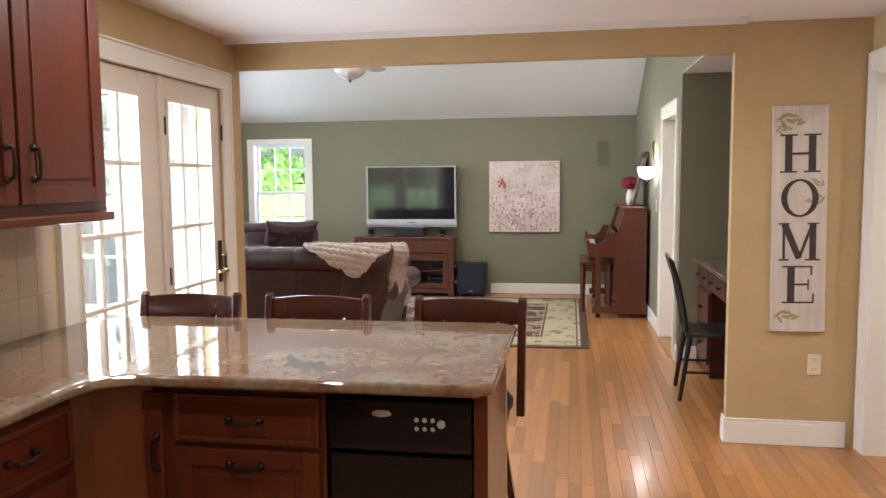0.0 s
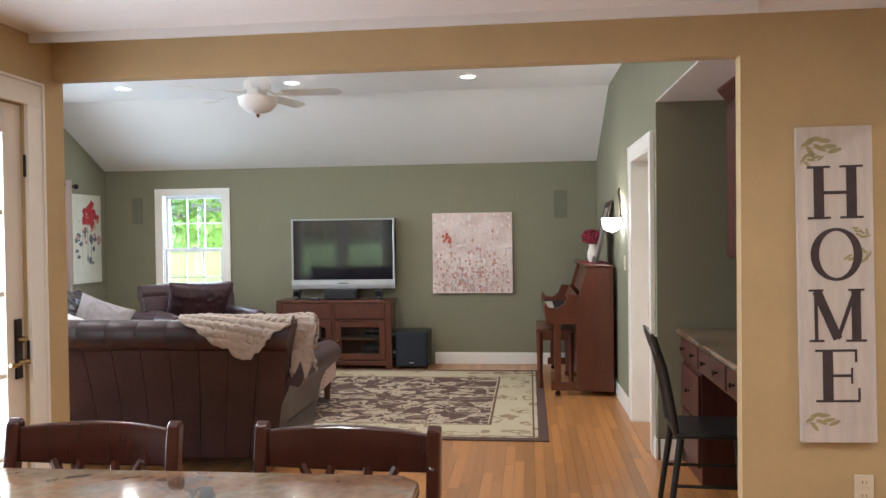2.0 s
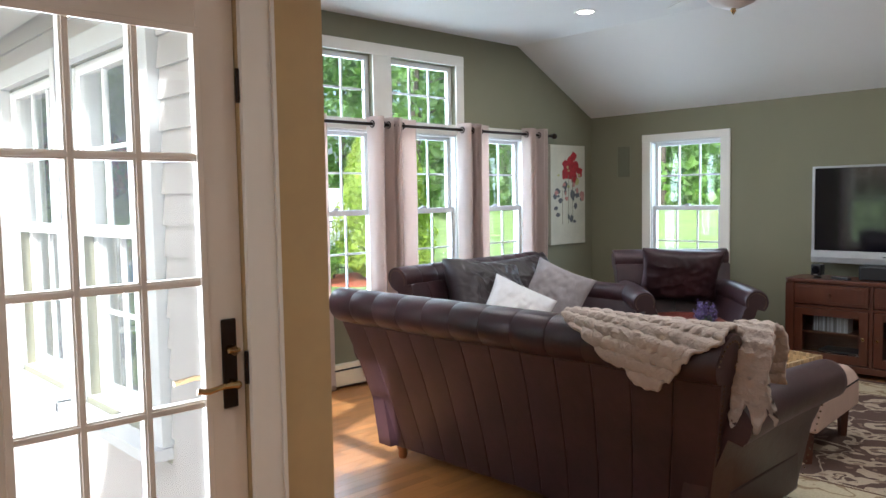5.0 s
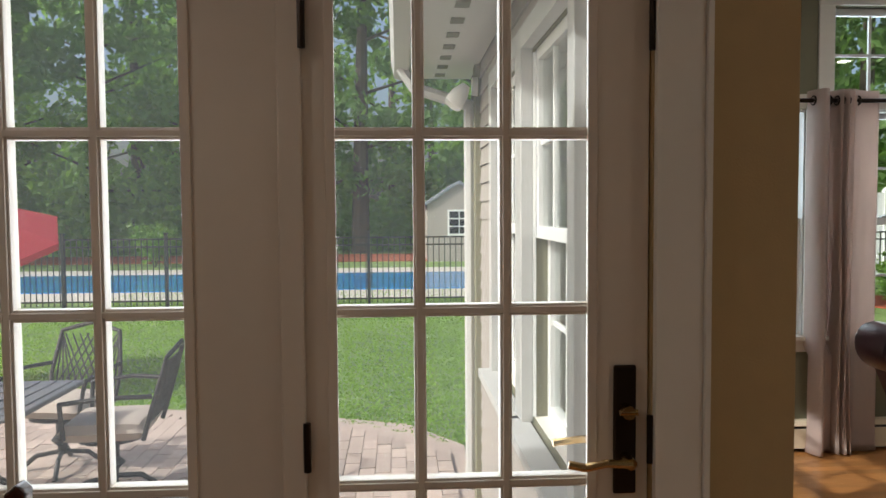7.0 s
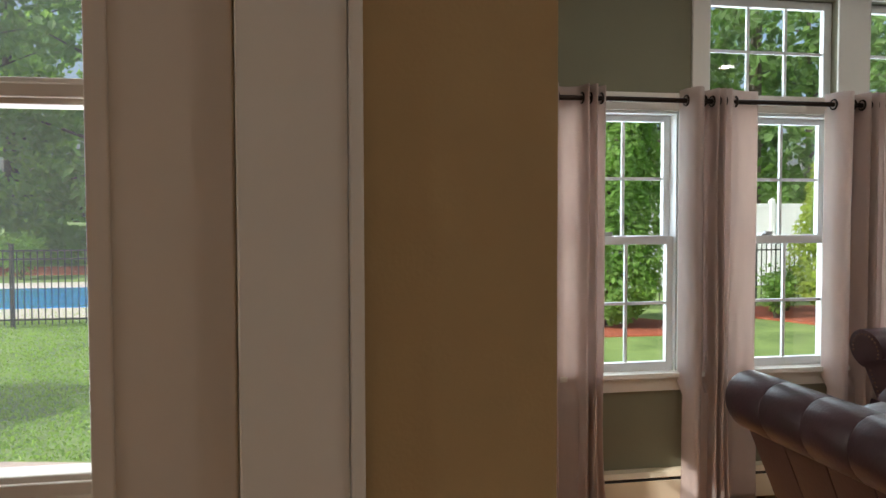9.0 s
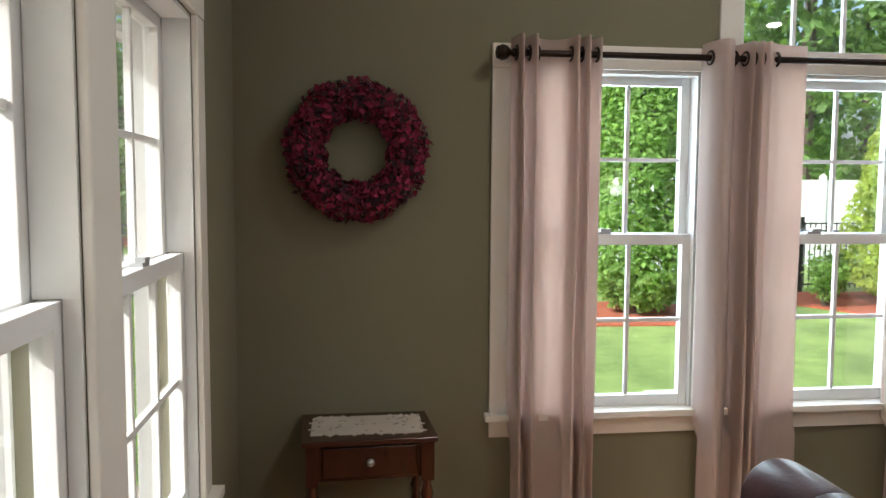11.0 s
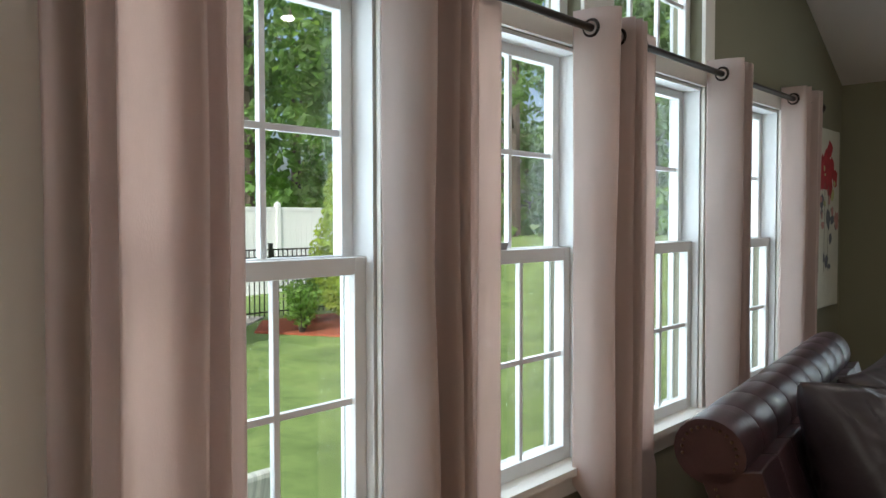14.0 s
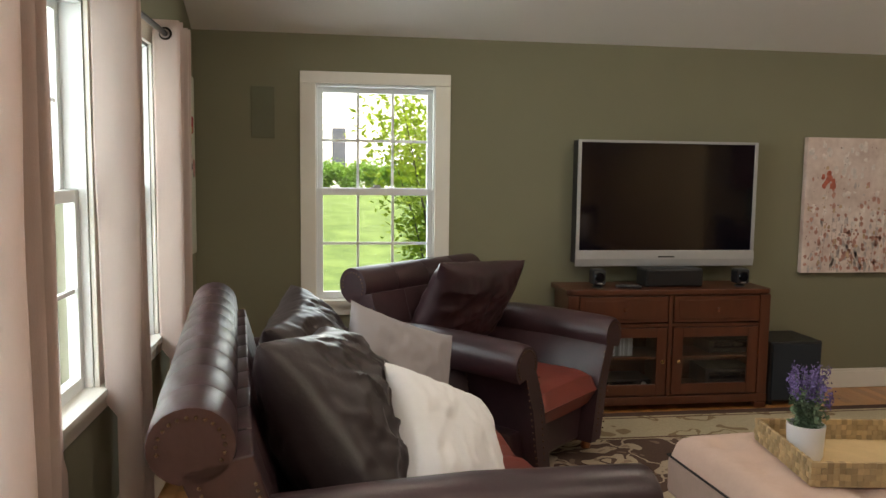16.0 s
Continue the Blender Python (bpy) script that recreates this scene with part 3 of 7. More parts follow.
def leaf(name, color, amount):
    """Leaf skin that lets the sun through."""
    m = mat(name, color, 0.6, var=0.2, scale=1, per="island", per_amount=amount)
    n, l = m.node_tree.nodes, m.node_tree.links
    t, mx = n.new("ShaderNodeBsdfTranslucent"), n.new("ShaderNodeMixShader")
    t.inputs[0].default_value = (color[0] * 1.5, color[1] * 1.5, color[2] * 0.8, 1)
    mx.inputs[0].default_value = 0.55
    l.new(n["Principled BSDF"].outputs[0], mx.inputs[1])
    l.new(t.outputs[0], mx.inputs[2])
    l.new(mx.outputs[0], n["Material Output"].inputs[0])
    return m


GRASS = mat("lawn_grass", (0.115, 0.205, 0.045), 0.9, var=0.35, scale=1.6, hue=(0.20, 0.28, 0.08), bump=0.9, bump_scale=70)
BLADE = leaf("grass_blade", (0.22, 0.36, 0.07), 0.35)
BARK = mat("tree_bark", (0.09, 0.07, 0.055), 0.9, var=0.3, scale=6, stretch=(4, 4, 0.6), bump=0.5, bump_scale=30)
LEAF_MID = leaf("leaf_green", (0.20, 0.34, 0.085), 0.4)
LEAF_DARK = leaf("leaf_deep_green", (0.15, 0.26, 0.08), 0.45)
LEAF_GOLD = leaf("leaf_golden_green", (0.31, 0.41, 0.055), 0.3)
PAVER = mat("patio_paver", (0.52, 0.41, 0.35), 0.85, var=0.15, scale=5, bump=0.3, bump_scale=70, per="object", per_amount=0.15)
PAVER_REST = mat("patio_pavers", (0.52, 0.41, 0.35), 0.85, var=0.15, scale=5, bump=0.3, bump_scale=70, per="island", per_amount=0.15)
MULCH = mat("red_mulch", (0.30, 0.075, 0.035), 0.95, var=0.5, scale=18, bump=1.0, bump_scale=60)
CONC = mat("pale_concrete", (0.55, 0.50, 0.44), 0.85, var=0.1, scale=3, bump=0.2)
WATER = mat("pool_water", (0.02, 0.26, 0.62), 0.12, var=0.2, scale=1.5, bump=0.15, bump_scale=6)
IRON = mat("black_aluminium", (0.012, 0.013, 0.014), 0.45, var=0.1)
VINYLFENCE = mat("white_vinyl_fence", (0.78, 0.79, 0.80), 0.5, var=0.04)
REDCLOTH = cloth_through("red_canvas", (0.70, 0.06, 0.09), 0.4)
solid("ground", box(B(), -400, 400, -400, 400, GZ - 0.5, GZ), GRASS, "sunlit green lawn reaching to the woods", "lawn", "structure")

# brick patio
patio = solid("pavement", prism(B(), [(-0.24, -0.19), (-4.3, -0.19), (-4.9, -0.6), (-5.3, -1.6), (-5.6, -3.0), (-5.9, -7), (-0.24, -7)], GZ - 0.05, GZ + 0.02, "z"), PAVER_REST, "tumbled brick patio with a curved edge", "patio", "structure")
rng = random.Random(3)
bm = B()
box(bm, -0.1, 0.1, -0.05, 0.05, 0, 0.03)
brick = mesh_of("brick", bm, PAVER)
rest_bm, n = B(), 0
for j in range(64):
    for i in range(30):
        x, y = -0.45 - i * 0.208 - (j % 2) * 0.1, -0.36 - j * 0.105
        edge = -4.15 - max(0, -0.3 - y) * 0.9 if y > -1.6 else -5.15 - (-1.6 - y) * 0.2
        if x - 0.1 < edge:
            continue
        dz = rng.uniform(-0.003, 0.003)
        if x < -2.6 and y > -3.6 and n < 300:
            piece("brick", brick, patio, (x, y, GZ + 0.012 + dz))
            n += 1
        else:
            box(rest_bm, x - 0.1, x + 0.1, y - 0.05, y + 0.05, GZ + 0.012 + dz, GZ + 0.042 + dz)
part("bricks", rest_bm, PAVER_REST, patio)["kind"] = "stuff"

# pool and its deck
solid("pool_deck", prism(B(), [(-14.2, -18), (-14.2, 2.6), (-22.4, 2.6), (-22.4, -18)], GZ - 0.02, GZ + 0.02, "z"), CONC, "pale concrete deck round the pool", "pool deck", "structure")
solid("water", box(B(), -20.4, -15.8, -17, 1.4, GZ + 0.0, GZ + 0.035), WATER, "bright blue swimming pool water", "water", "structure")
solid("path", prism(B(), [(-11.8, 6.0), (-11.4, 6.1), (-13.8, 8.8), (-14.4, 8.6)], GZ - 0.02, GZ + 0.02, "z"), CONC, "pale concrete garden path", "path", "structure")


def mulch_bed(pts, label):
    return solid("mulch_bed", prism(B(), pts, GZ - 0.05, GZ + 0.03, "z"), MULCH, label, "mulch bed", "structure", bevel=0.02)


mulch_bed([(-10.3, 3.5), (-10.2, 5.6), (-11.6, 6.0), (-12.4, 5.4), (-12.4, 3.3)], "red bark mulch under a tall arborvitae")
mulch_bed([(-12.2, 7.5), (-10.8, 8.2), (-10.4, 9.8), (-11.4, 11.0), (-13.2, 10.0), (-13.3, 8.4)], "red bark mulch round the golden shrub")
mulch_bed([(-25.6, -20), (-25.6, 8), (-30.0, 8), (-30.0, -20)], "red bark mulch bed before the woods")


def leaves(name, n, shape, size, material, parent, seed, label=""):
    """Small bent leaf faces scattered by shape(rng), which gives a point and an outward way."""
    r = np.random.RandomState(seed)
    vs, fs = [], []
    for i in range(n):
        p, out = shape(r)
        a = np.array(out) + r.normal(0, 0.6, 3)
        a /= np.linalg.norm(a) + 1e-6
        b = np.cross(a, r.normal(0, 1, 3))
        b /= np.linalg.norm(b) + 1e-6
        c = np.cross(a, b)
        s = size * r.uniform(0.6, 1.4)
        k = len(vs)
        p = np.array(p)
        vs += [p - b * s * 0.5, p + c * s * 0.32 + a * s * 0.1, p + b * s * 0.5, p - c * s * 0.32 + a * s * 0.1]
        fs.append((k, k + 1, k + 2, k + 3))
    d = bpy.data.meshes.new(name)
    d.from_pydata([tuple(v) for v in vs], [], fs)
    d.materials.append(material)
    o = new(name, d)
    o.parent = parent
    if label:
        o["label"] = label
    return o


def clumps(rng, cx, cz, rad, height, k):
    """Centres and sizes of the leaf clumps of one crown."""
    out = []
    for i in range(k):
        t = rng.random_sample()
        z = cz + height * t
        w = rad * (1.05 - 0.75 * abs(t - 0.35) ** 1.2)
        a = rng.uniform(0, 2 * math.pi)
        q = w * math.sqrt(rng.random_sample())
        out.append((q * math.cos(a), q * math.sin(a), z, rad * rng.uniform(0.2, 0.38)))
    return out


def tree(x, y, h, rad, seed, material, n=1400, size=0.42, base=0.3):
    t = thing("tree", "tall leafy tree at the edge of the woods", "tree", Matrix.Translation((x, y, GZ)), group="woodland trees")
    r = np.random.RandomState(seed)
    bm = B()
    lean = r.uniform(-0.3, 0.3, 2)
    top = (lean[0], lean[1], h * 0.85)
    rod(bm, (0, 0, -0.1), (lean[0] * 0.4, lean[1] * 0.4, h * 0.4), 0.022 * h, 0.015 * h, 8)
    rod(bm, (lean[0] * 0.4, lean[1] * 0.4, h * 0.4), top, 0.015 * h, 0.004 * h, 8)
    cl = clumps(r, 0, h * base, rad, h * (1 - base), 60)
    for c in cl[:14]:
        z = max(h * 0.2, c[2] - 0.25 * math.hypot(c[0], c[1]) - 0.3)
        rod(bm, (lean[0] * z / h, lean[1] * z / h, z), c[:3], 0.005 * h, 0.0015 * h, 5)
    part("trunk", bm, BARK, t, smooth=True)

    def shape(q):
        c = cl[q.randint(len(cl))]
        v = q.normal(0, 1, 3)
        v /= np.linalg.norm(v)
        s = c[3] * q.uniform(0.55, 1.1)
        return (c[0] + v[0] * s, c[1] + v[1] * s, c[2] + v[2] * s * 0.8), v
    leaves("crown", n, shape, size, material, t, seed)
    return t


rr = random.Random(11)
spots = []
for i in range(38):
    ang = -0.95 + 2.15 * i / 37
    d = 30 + 9 * ((i * 7) % 3) + rr.uniform(-2, 2)
    spots.append((-3 - d * math.cos(ang), d * math.sin(ang)))
for i, (x, y) in enumerate(spots):
    tree(x, y, rr.uniform(13, 19), rr.uniform(3.0, 4.2), 40 + i, LEAF_MID if i % 3 else LEAF_DARK, 4000, 0.42, 0.12)
# low growth along the edge of the woods
woods = thing("undergrowth", "dense green undergrowth at the edge of the woods", "undergrowth", kind="stuff")


def low_growth(q):
    ang = q.uniform(-1.05, 1.3)
    d = q.uniform(30, 47)
    z = GZ + q.random_sample() ** 1.3 * 5.0 * (0.6 + 0.4 * math.sin(ang * 17) * math.sin(ang * 7 + 1))
    return (-3 - d * math.cos(ang), d * math.sin(ang), z), (1, 0, 0.3)


leaves("foliage", 30000, low_growth, 0.5, LEAF_MID, woods, 77)


def conifer(x, y, h, rad, seed, material, label, n=9000, size=0.07):
    """A dense clipped evergreen with upright sprays."""
    t = thing("shrub", label, "evergreen", Matrix.Translation((x, y, GZ)))
    bm = B()
    rod(bm, (0, 0, 0), (0, 0, h * 0.9), 0.06, 0.015, 8)
    for i in range(14):
        a, z = i * 2.4, h * (0.1 + 0.055 * i)
        rod(bm, (0, 0, z), (rad * 0.7 * math.cos(a) * (1 - z / h), rad * 0.7 * math.sin(a) * (1 - z / h), z + 0.35), 0.02, 0.006, 5)
    part("trunk", bm, BARK, t, smooth=True)

    def shape(q):
        u = q.random_sample() ** 0.85
        a = q.uniform(0, 2 * math.pi)
        w = rad * min(1, u * 6 + 0.45) * (1 - u ** 2.4) ** 0.75
        w *= (0.86 + 0.14 * math.sin(a * 7 + u * 21) * math.sin(u * 34 + a * 3)) * (1.03 - 0.5 * q.random_sample() ** 2)
        return (w * math.cos(a), w * math.sin(a), 0.1 + u * h), (math.cos(a), math.sin(a), 0.9)
    leaves("crown", n, shape, size, material, t, seed)
    return t


conifer(-11.3, 4.75, 6.0, 0.95, 5, LEAF_MID, "tall green arborvitae in a red mulch bed", 26000, 0.1)
conifer(-11.6, 9.6, 3.7, 1.2, 6, LEAF_GOLD, "golden-tipped evergreen shrub in red mulch", 24000, 0.095)


def shrub(x, y, h, rad, seed, material, label, n=2500, size=0.06, stems=9, z=GZ):
    t = thing("shrub", label, "shrub", Matrix.Translation((x, y, z)))
    r = np.random.RandomState(seed)
    bm, tips = B(), []
    for i in range(stems):
        a = 2 * math.pi * i / stems + r.uniform(-0.3, 0.3)
        q = rad * r.uniform(0.3, 0.9)
        mid = (q * 0.5 * math.cos(a), q * 0.5 * math.sin(a), h * 0.5)
        tip = (q * math.cos(a), q * math.sin(a), h * r.uniform(0.75, 1.0))
        rod(bm, (0.03 * math.cos(a), 0.03 * math.sin(a), 0), mid, 0.012, 0.008, 5)
        rod(bm, mid, tip, 0.008, 0.003, 5)
        tips.append((mid, tip))
    part("stems", bm, BARK, t)

    def shape(q):
        m, e = tips[q.randint(len(tips))]
        u = q.random_sample()
        p = np.array(m) * (1 - u) + np.array(e) * u
        if q.random_sample() < 0.3:
            p = np.array(m) * q.uniform(0.5, 1.0)
        return p + q.normal(0, rad * 0.16, 3), (0, 0, 1)
    leaves("foliage", n, shape, size, material, t, seed)
    return t


shrub(-1.12, 8.2, 2.7, 0.95, 21, LEAF_GOLD, "fresh yellow-green shrub outside the window", 7000, 0.07, 17)
shrub(-11.6, 8.0, 0.8, 0.45, 22, LEAF_MID, "low green perennial in red mulch", 900, 0.08)
shrub(-12.5, 8.8, 0.9, 0.5, 23, LEAF_DARK, "low green perennial in red mulch", 900, 0.08)
shrub(-24.0, -8.5, 1.3, 0.9, 24, LEAF_MID, "round green shrub beyond the pool", 1500, 0.12)
for i in range(11):
    shrub(-5.2 + i * 0.85, 25.6 + 0.2 * (i % 2), 0.95, 0.75, 50 + i, LEAF_MID, "clipped green hedge shrub before a white house", 2200, 0.13, 14, z=0.8)
# the lawn rises towards the neighbour
solid("ground_bank", prism(B(), [(9.5, GZ - 0.3), (9.5, GZ - 0.01), (13, GZ + 0.1), (18, GZ + 0.55), (24, 0.85), (45, 0.95), (45, GZ - 0.3)], -30, 25, "x"), GRASS, "gently rising lawn beside the neighbour's house", "lawn", "structure")
turf = thing("grass", "tufts of fresh green lawn grass", "grass", kind="stuff")


def tuft(q):
    """Upright blades, thicker near the house."""
    while True:
        x, y = -3.6 - 13 * q.random_sample() ** 1.8, q.uniform(-6.5, 1.0)
        if y > -0.1 or x < (-4.35 - max(0, -0.3 - y) * 0.75 if y > -1.6 else -5.4 - (-1.6 - y) * 0.16):
            break
    return (x, y, GZ + q.uniform(0.0, 0.022)), (q.normal(), q.normal(), 0.1)


leaves("blades", 60000, tuft, 0.036, BLADE, turf, 301)



# black metal fence round the pool
def fence(name, x0, y0, x1, y1, label, step=0.105, hgt=1.3):
    f = thing(name, label, "fence", Matrix.Translation((x0, y0, GZ)) @ Matrix.Rotation(math.atan2(y1 - y0, x1 - x0), 4, "Z"))
    span = math.hypot(x1 - x0, y1 - y0)
    bm = B()
    box(bm, -0.008, 0.008, -0.008, 0.008, 0.06, hgt)
    picket = mesh_of("picket", bm, IRON)
    bm = B()
    box(bm, -0.03, 0.03, -0.03, 0.03, -0.05, hgt + 0.08)
    box(bm, -0.038, 0.038, -0.038, 0.038, hgt + 0.08, hgt + 0.1)
    post = mesh_of("post", bm, IRON)
    for i in range(int(span / step)):
        piece("picket", picket, f, (i * step + 0.05, 0, 0))
    for i in range(int(span / 1.85) + 1):
        piece("post", post, f, (i * 1.85, 0.0, 0))
    for z in (0.14, hgt - 0.16, hgt - 0.02):
        bm = B()
        box(bm, 0, span, -0.014, 0.014, z - 0.014, z + 0.014)
        part("rail", bm, IRON, f)
    return f


fence("fence", -13.0, -16.0, -13.0, 3.0, "black metal picket fence before the pool")
fence("fence", -13.5, 3.2, -13.5, 12.0, "black metal picket fence and gate by the path")
bm = B()
vf = thing("vinyl_fence", "tall white vinyl privacy fence panels", "fence", Matrix.Translation((-17.4, 6.0, GZ)))
for i in range(6):
    bm = B()
    box(bm, -0.06, 0.06, i * 1.9 - 0.06, i * 1.9 + 0.06, -0.05, 2.2)
    lathe(bm, [(0.085, 2.2), (0.085, 2.23), (0.0, 2.3)], 4, Matrix.Translation((0, i * 1.9, 0)) @ Matrix.Rotation(0.785, 4, "Z"))
    part("post", bm, VINYLFENCE, vf)
    if i < 5:
        for j in range(11):
            bm = B()
            box(bm, -0.02, 0.02, i * 1.9 + 0.065 + j * 0.161, i * 1.9 + 0.222 + j * 0.161, 0.05, 2.06)
            part("board", bm, VINYLFENCE, vf)
        bm = B()
        box(bm, -0.035, 0.035, i * 1.9 + 0.062, i * 1.9 + 1.838, 2.06, 2.15)
        box(bm, -0.035, 0.035, i * 1.9 + 0.062, i * 1.9 + 1.838, 0.0, 0.05)
        part("rail", bm, VINYLFENCE, vf)

# garden shed
shed = thing("garden_shed", "small pale grey garden shed with a shingled roof", "shed", Matrix.Translation((-26.5, 1.5, GZ)))
part("wall", prism(B(), [(-1.1, 0), (1.1, 0), (1.1, 2.0), (0, 2.7), (-1.1, 2.0)], -1.2, 1.2, "x"), SIDING, shed)
SHINGLE = mat("grey_shingles", (0.22, 0.24, 0.27), 0.9, var=0.2, scale=8, bump=0.4)
bm = B()
prism(bm, [(-1.25, 1.9), (0, 2.71), (1.25, 1.9), (1.25, 2.0), (0, 2.82), (-1.25, 2.0)], -1.3, 1.3, "x")
part("roof", bm, SHINGLE, shed)
bm = B()
box(bm, 1.2, 1.24, -0.4, 0.4, 0.9, 1.8)
win = part("window", bm, VINYL, shed, "white framed small window")
bm = B()
for i in (0, 1):
    for j in (0, 1, 2):
        box(bm, 1.235, 1.25, -0.34 + i * 0.36, -0.02 + i * 0.36, 0.97 + j * 0.27, 1.2 + j * 0.27)
part("pane", bm, GLOSSBLACK, win)

# lounge chairs beyond the pool
GREYWOOD = mat("weathered_grey_wood", (0.36, 0.37, 0.40), 0.8, var=0.15)
ad = thing("garden_chair", "weathered grey slatted garden chair on the lawn", "chair", Matrix.Translation((-24.8, -3.7, GZ)), group="chairs beyond the pool")
for i in range(5):
    bm = B()
    box(bm, -0.06, 0.06, -0.31 + i * 0.126, -0.19 + i * 0.126, 0.0, 0.02, pose(-0.15, 0, 0.35, 0, -20, 0) @ Matrix.Diagonal((0.3, 1, 40, 1)))
    part("back_slat", bm, GREYWOOD, ad)
for i in range(4):
    bm = B()
    box(bm, -0.1 + i * 0.14, 0.02 + i * 0.14, -0.3, 0.3, 0.33, 0.35)
    part("seat_slat", bm, GREYWOOD, ad)
for sx, sy in ((-0.15, -0.33), (0.45, -0.33), (-0.15, 0.33), (0.45, 0.33)):
    bm = B()
    box(bm, sx - 0.03, sx + 0.03, sy - 0.03, sy + 0.03, 0.0, 0.52)
    part("leg", bm, GREYWOOD, ad)
for sy in (-0.33, 0.33):
    bm = B()
    box(bm, -0.25, 0.55, sy - 0.07, sy + 0.07, 0.52, 0.545)
    part("armrest", bm, GREYWOOD, ad)

copy_thing(ad, Matrix.Translation((-24.8, -5.8, GZ)))

# patio table, chairs and umbrella
PATIOMETAL = mat("dark_bronze_metal", (0.05, 0.045, 0.045), 0.5, metal=0.5, var=0.2)
PATIOTOP = mat("grey_woven_metal", (0.20, 0.20, 0.22), 0.6, metal=0.3, var=0.25, scale=30)
CANVAS = mat("beige_canvas", (0.50, 0.42, 0.36), 0.9, var=0.08, bump=0.2, bump_scale=400)
PT = Matrix.Translation((-2.95, -3.34, GZ + 0.04))
tb = thing("patio_table", "dark metal rectangular patio table with a woven top", "table", PT)
bm = B()
box(bm, -0.43, 0.43, -0.78, 0.78, 0.695, 0.725)
part("tabletop", bm, PATIOTOP, tb, "grey woven metal top", bevel=0.012)
bm = B()
for i in range(16):
    box(bm, -0.385, 0.385, -0.73 + i * 0.0925, -0.73 + i * 0.0925 + 0.07, 0.7255, 0.731)
part("top_weave", bm, PATIOTOP, tb, "woven metal strips")["kind"] = "stuff"
for sx, sy in ((-0.3, -0.4), (0.3, -0.4), (-0.3, 0.4), (0.3, 0.4)):
    bm = B()
    tube(bm, [(sx * 1.3, sy * 1.25, 0), (sx * 0.8, sy * 0.8, 0.22), (sx * 0.75, sy * 0.8, 0.45), (sx * 1.1, sy * 1.1, 0.69)], 0.018)
    part("leg", bm, PATIOMETAL, tb, smooth=True)
pc = thing("patio_chair", "dark cast metal swivel chair with a beige cushion", "chair", pose(-3.42, -2.42, GZ + 0.04, 0, 0, 4), group="chairs round the patio table")
bm = B()
bm.free()
o = part("seat_cushion", puff(0.54, 0.52, 0.12, 8, 14), CANVAS, pc, "beige canvas cushion", smooth=True)
o.location = (0, 0, 0.385)
bm = B()
tube(bm, [(-0.24, 0.24, 0.4), (-0.26, 0.3, 0.6), (-0.22, 0.38, 0.88), (0, 0.42, 0.94), (0.22, 0.38, 0.88), (0.26, 0.3, 0.6), (0.24, 0.24, 0.4)], 0.015)
for i in range(-4, 5):
    for s in (-1, 1):
        a = (i * 0.055, 0.28 + 0.001 * s, 0.5)
        b = (max(-0.22, min(0.22, i * 0.055 + s * 0.2)), 0.385 + 0.001 * s, 0.86)
        rod(bm, a, b, 0.006, 0.006, 5)
part("backrest", bm, PATIOMETAL, pc, "lattice cast metal back", smooth=True)
for s in (-1, 1):
    bm = B()
    tube(bm, [(s * 0.26, 0.3, 0.66), (s * 0.31, 0.05, 0.67), (s * 0.3, -0.2, 0.64), (s * 0.25, -0.2, 0.42)], 0.014)
    part("armrest", bm, PATIOMETAL, pc, smooth=True)
bm = B()
lathe(bm, [(0.2, 0.38), (0.2, 0.36), (0.04, 0.34), (0.035, 0.24), (0.07, 0.2), (0.03, 0.16), (0.03, 0.1), (0, 0.1)], 16)
part("pedestal", bm, PATIOMETAL, pc, smooth=True)
for k in range(4):
    a = k * math.pi / 2 + 0.4
    bm = B()
    tube(bm, [(0, 0, 0.12), (0.16 * math.cos(a), 0.16 * math.sin(a), 0.1), (0.28 * math.cos(a), 0.28 * math.sin(a), 0.0)], 0.016)
    part("leg", bm, PATIOMETAL, pc, smooth=True)
copy_thing(pc, pose(-3.95, -2.95, GZ + 0.04, 0, 0, 80))
copy_thing(pc, pose(-3.3, -4.7, GZ + 0.04, 0, 0, 0))
um = thing("patio_umbrella", "open bright red patio umbrella on the lawn", "umbrella", pose(-6.9, -5.19, GZ, 0, 18, 0) @ Matrix.Scale(0.88, 4))
bm = B()
rod(bm, (0, 0, 0.0), (0, 0, 2.35), 0.022)
part("pole", bm, PATIOMETAL, um, smooth=True)
bm = B()
lathe(bm, [(0.26, 0.0), (0.26, 0.04), (0.06, 0.1), (0.04, 0.25), (0, 0.25)], 20)
part("base", bm, PATIOMETAL, um, smooth=True)
bm = B()
ringsz = [(1.35, 1.68), (1.36, 1.76), (0.9, 1.98), (0.4, 2.2), (0.0, 2.3)]
lathe(bm, ringsz, 8)
part("canopy", bm, REDCLOTH, um, "red canvas canopy")
for k in range(8):
    a = 2 * math.pi * k / 8
    bm = B()
    rod(bm, (0, 0, 2.27), (1.33 * math.cos(a), 1.33 * math.sin(a), 1.735), 0.008, 0.008, 6)
    part("rib", bm, PATIOMETAL, um)

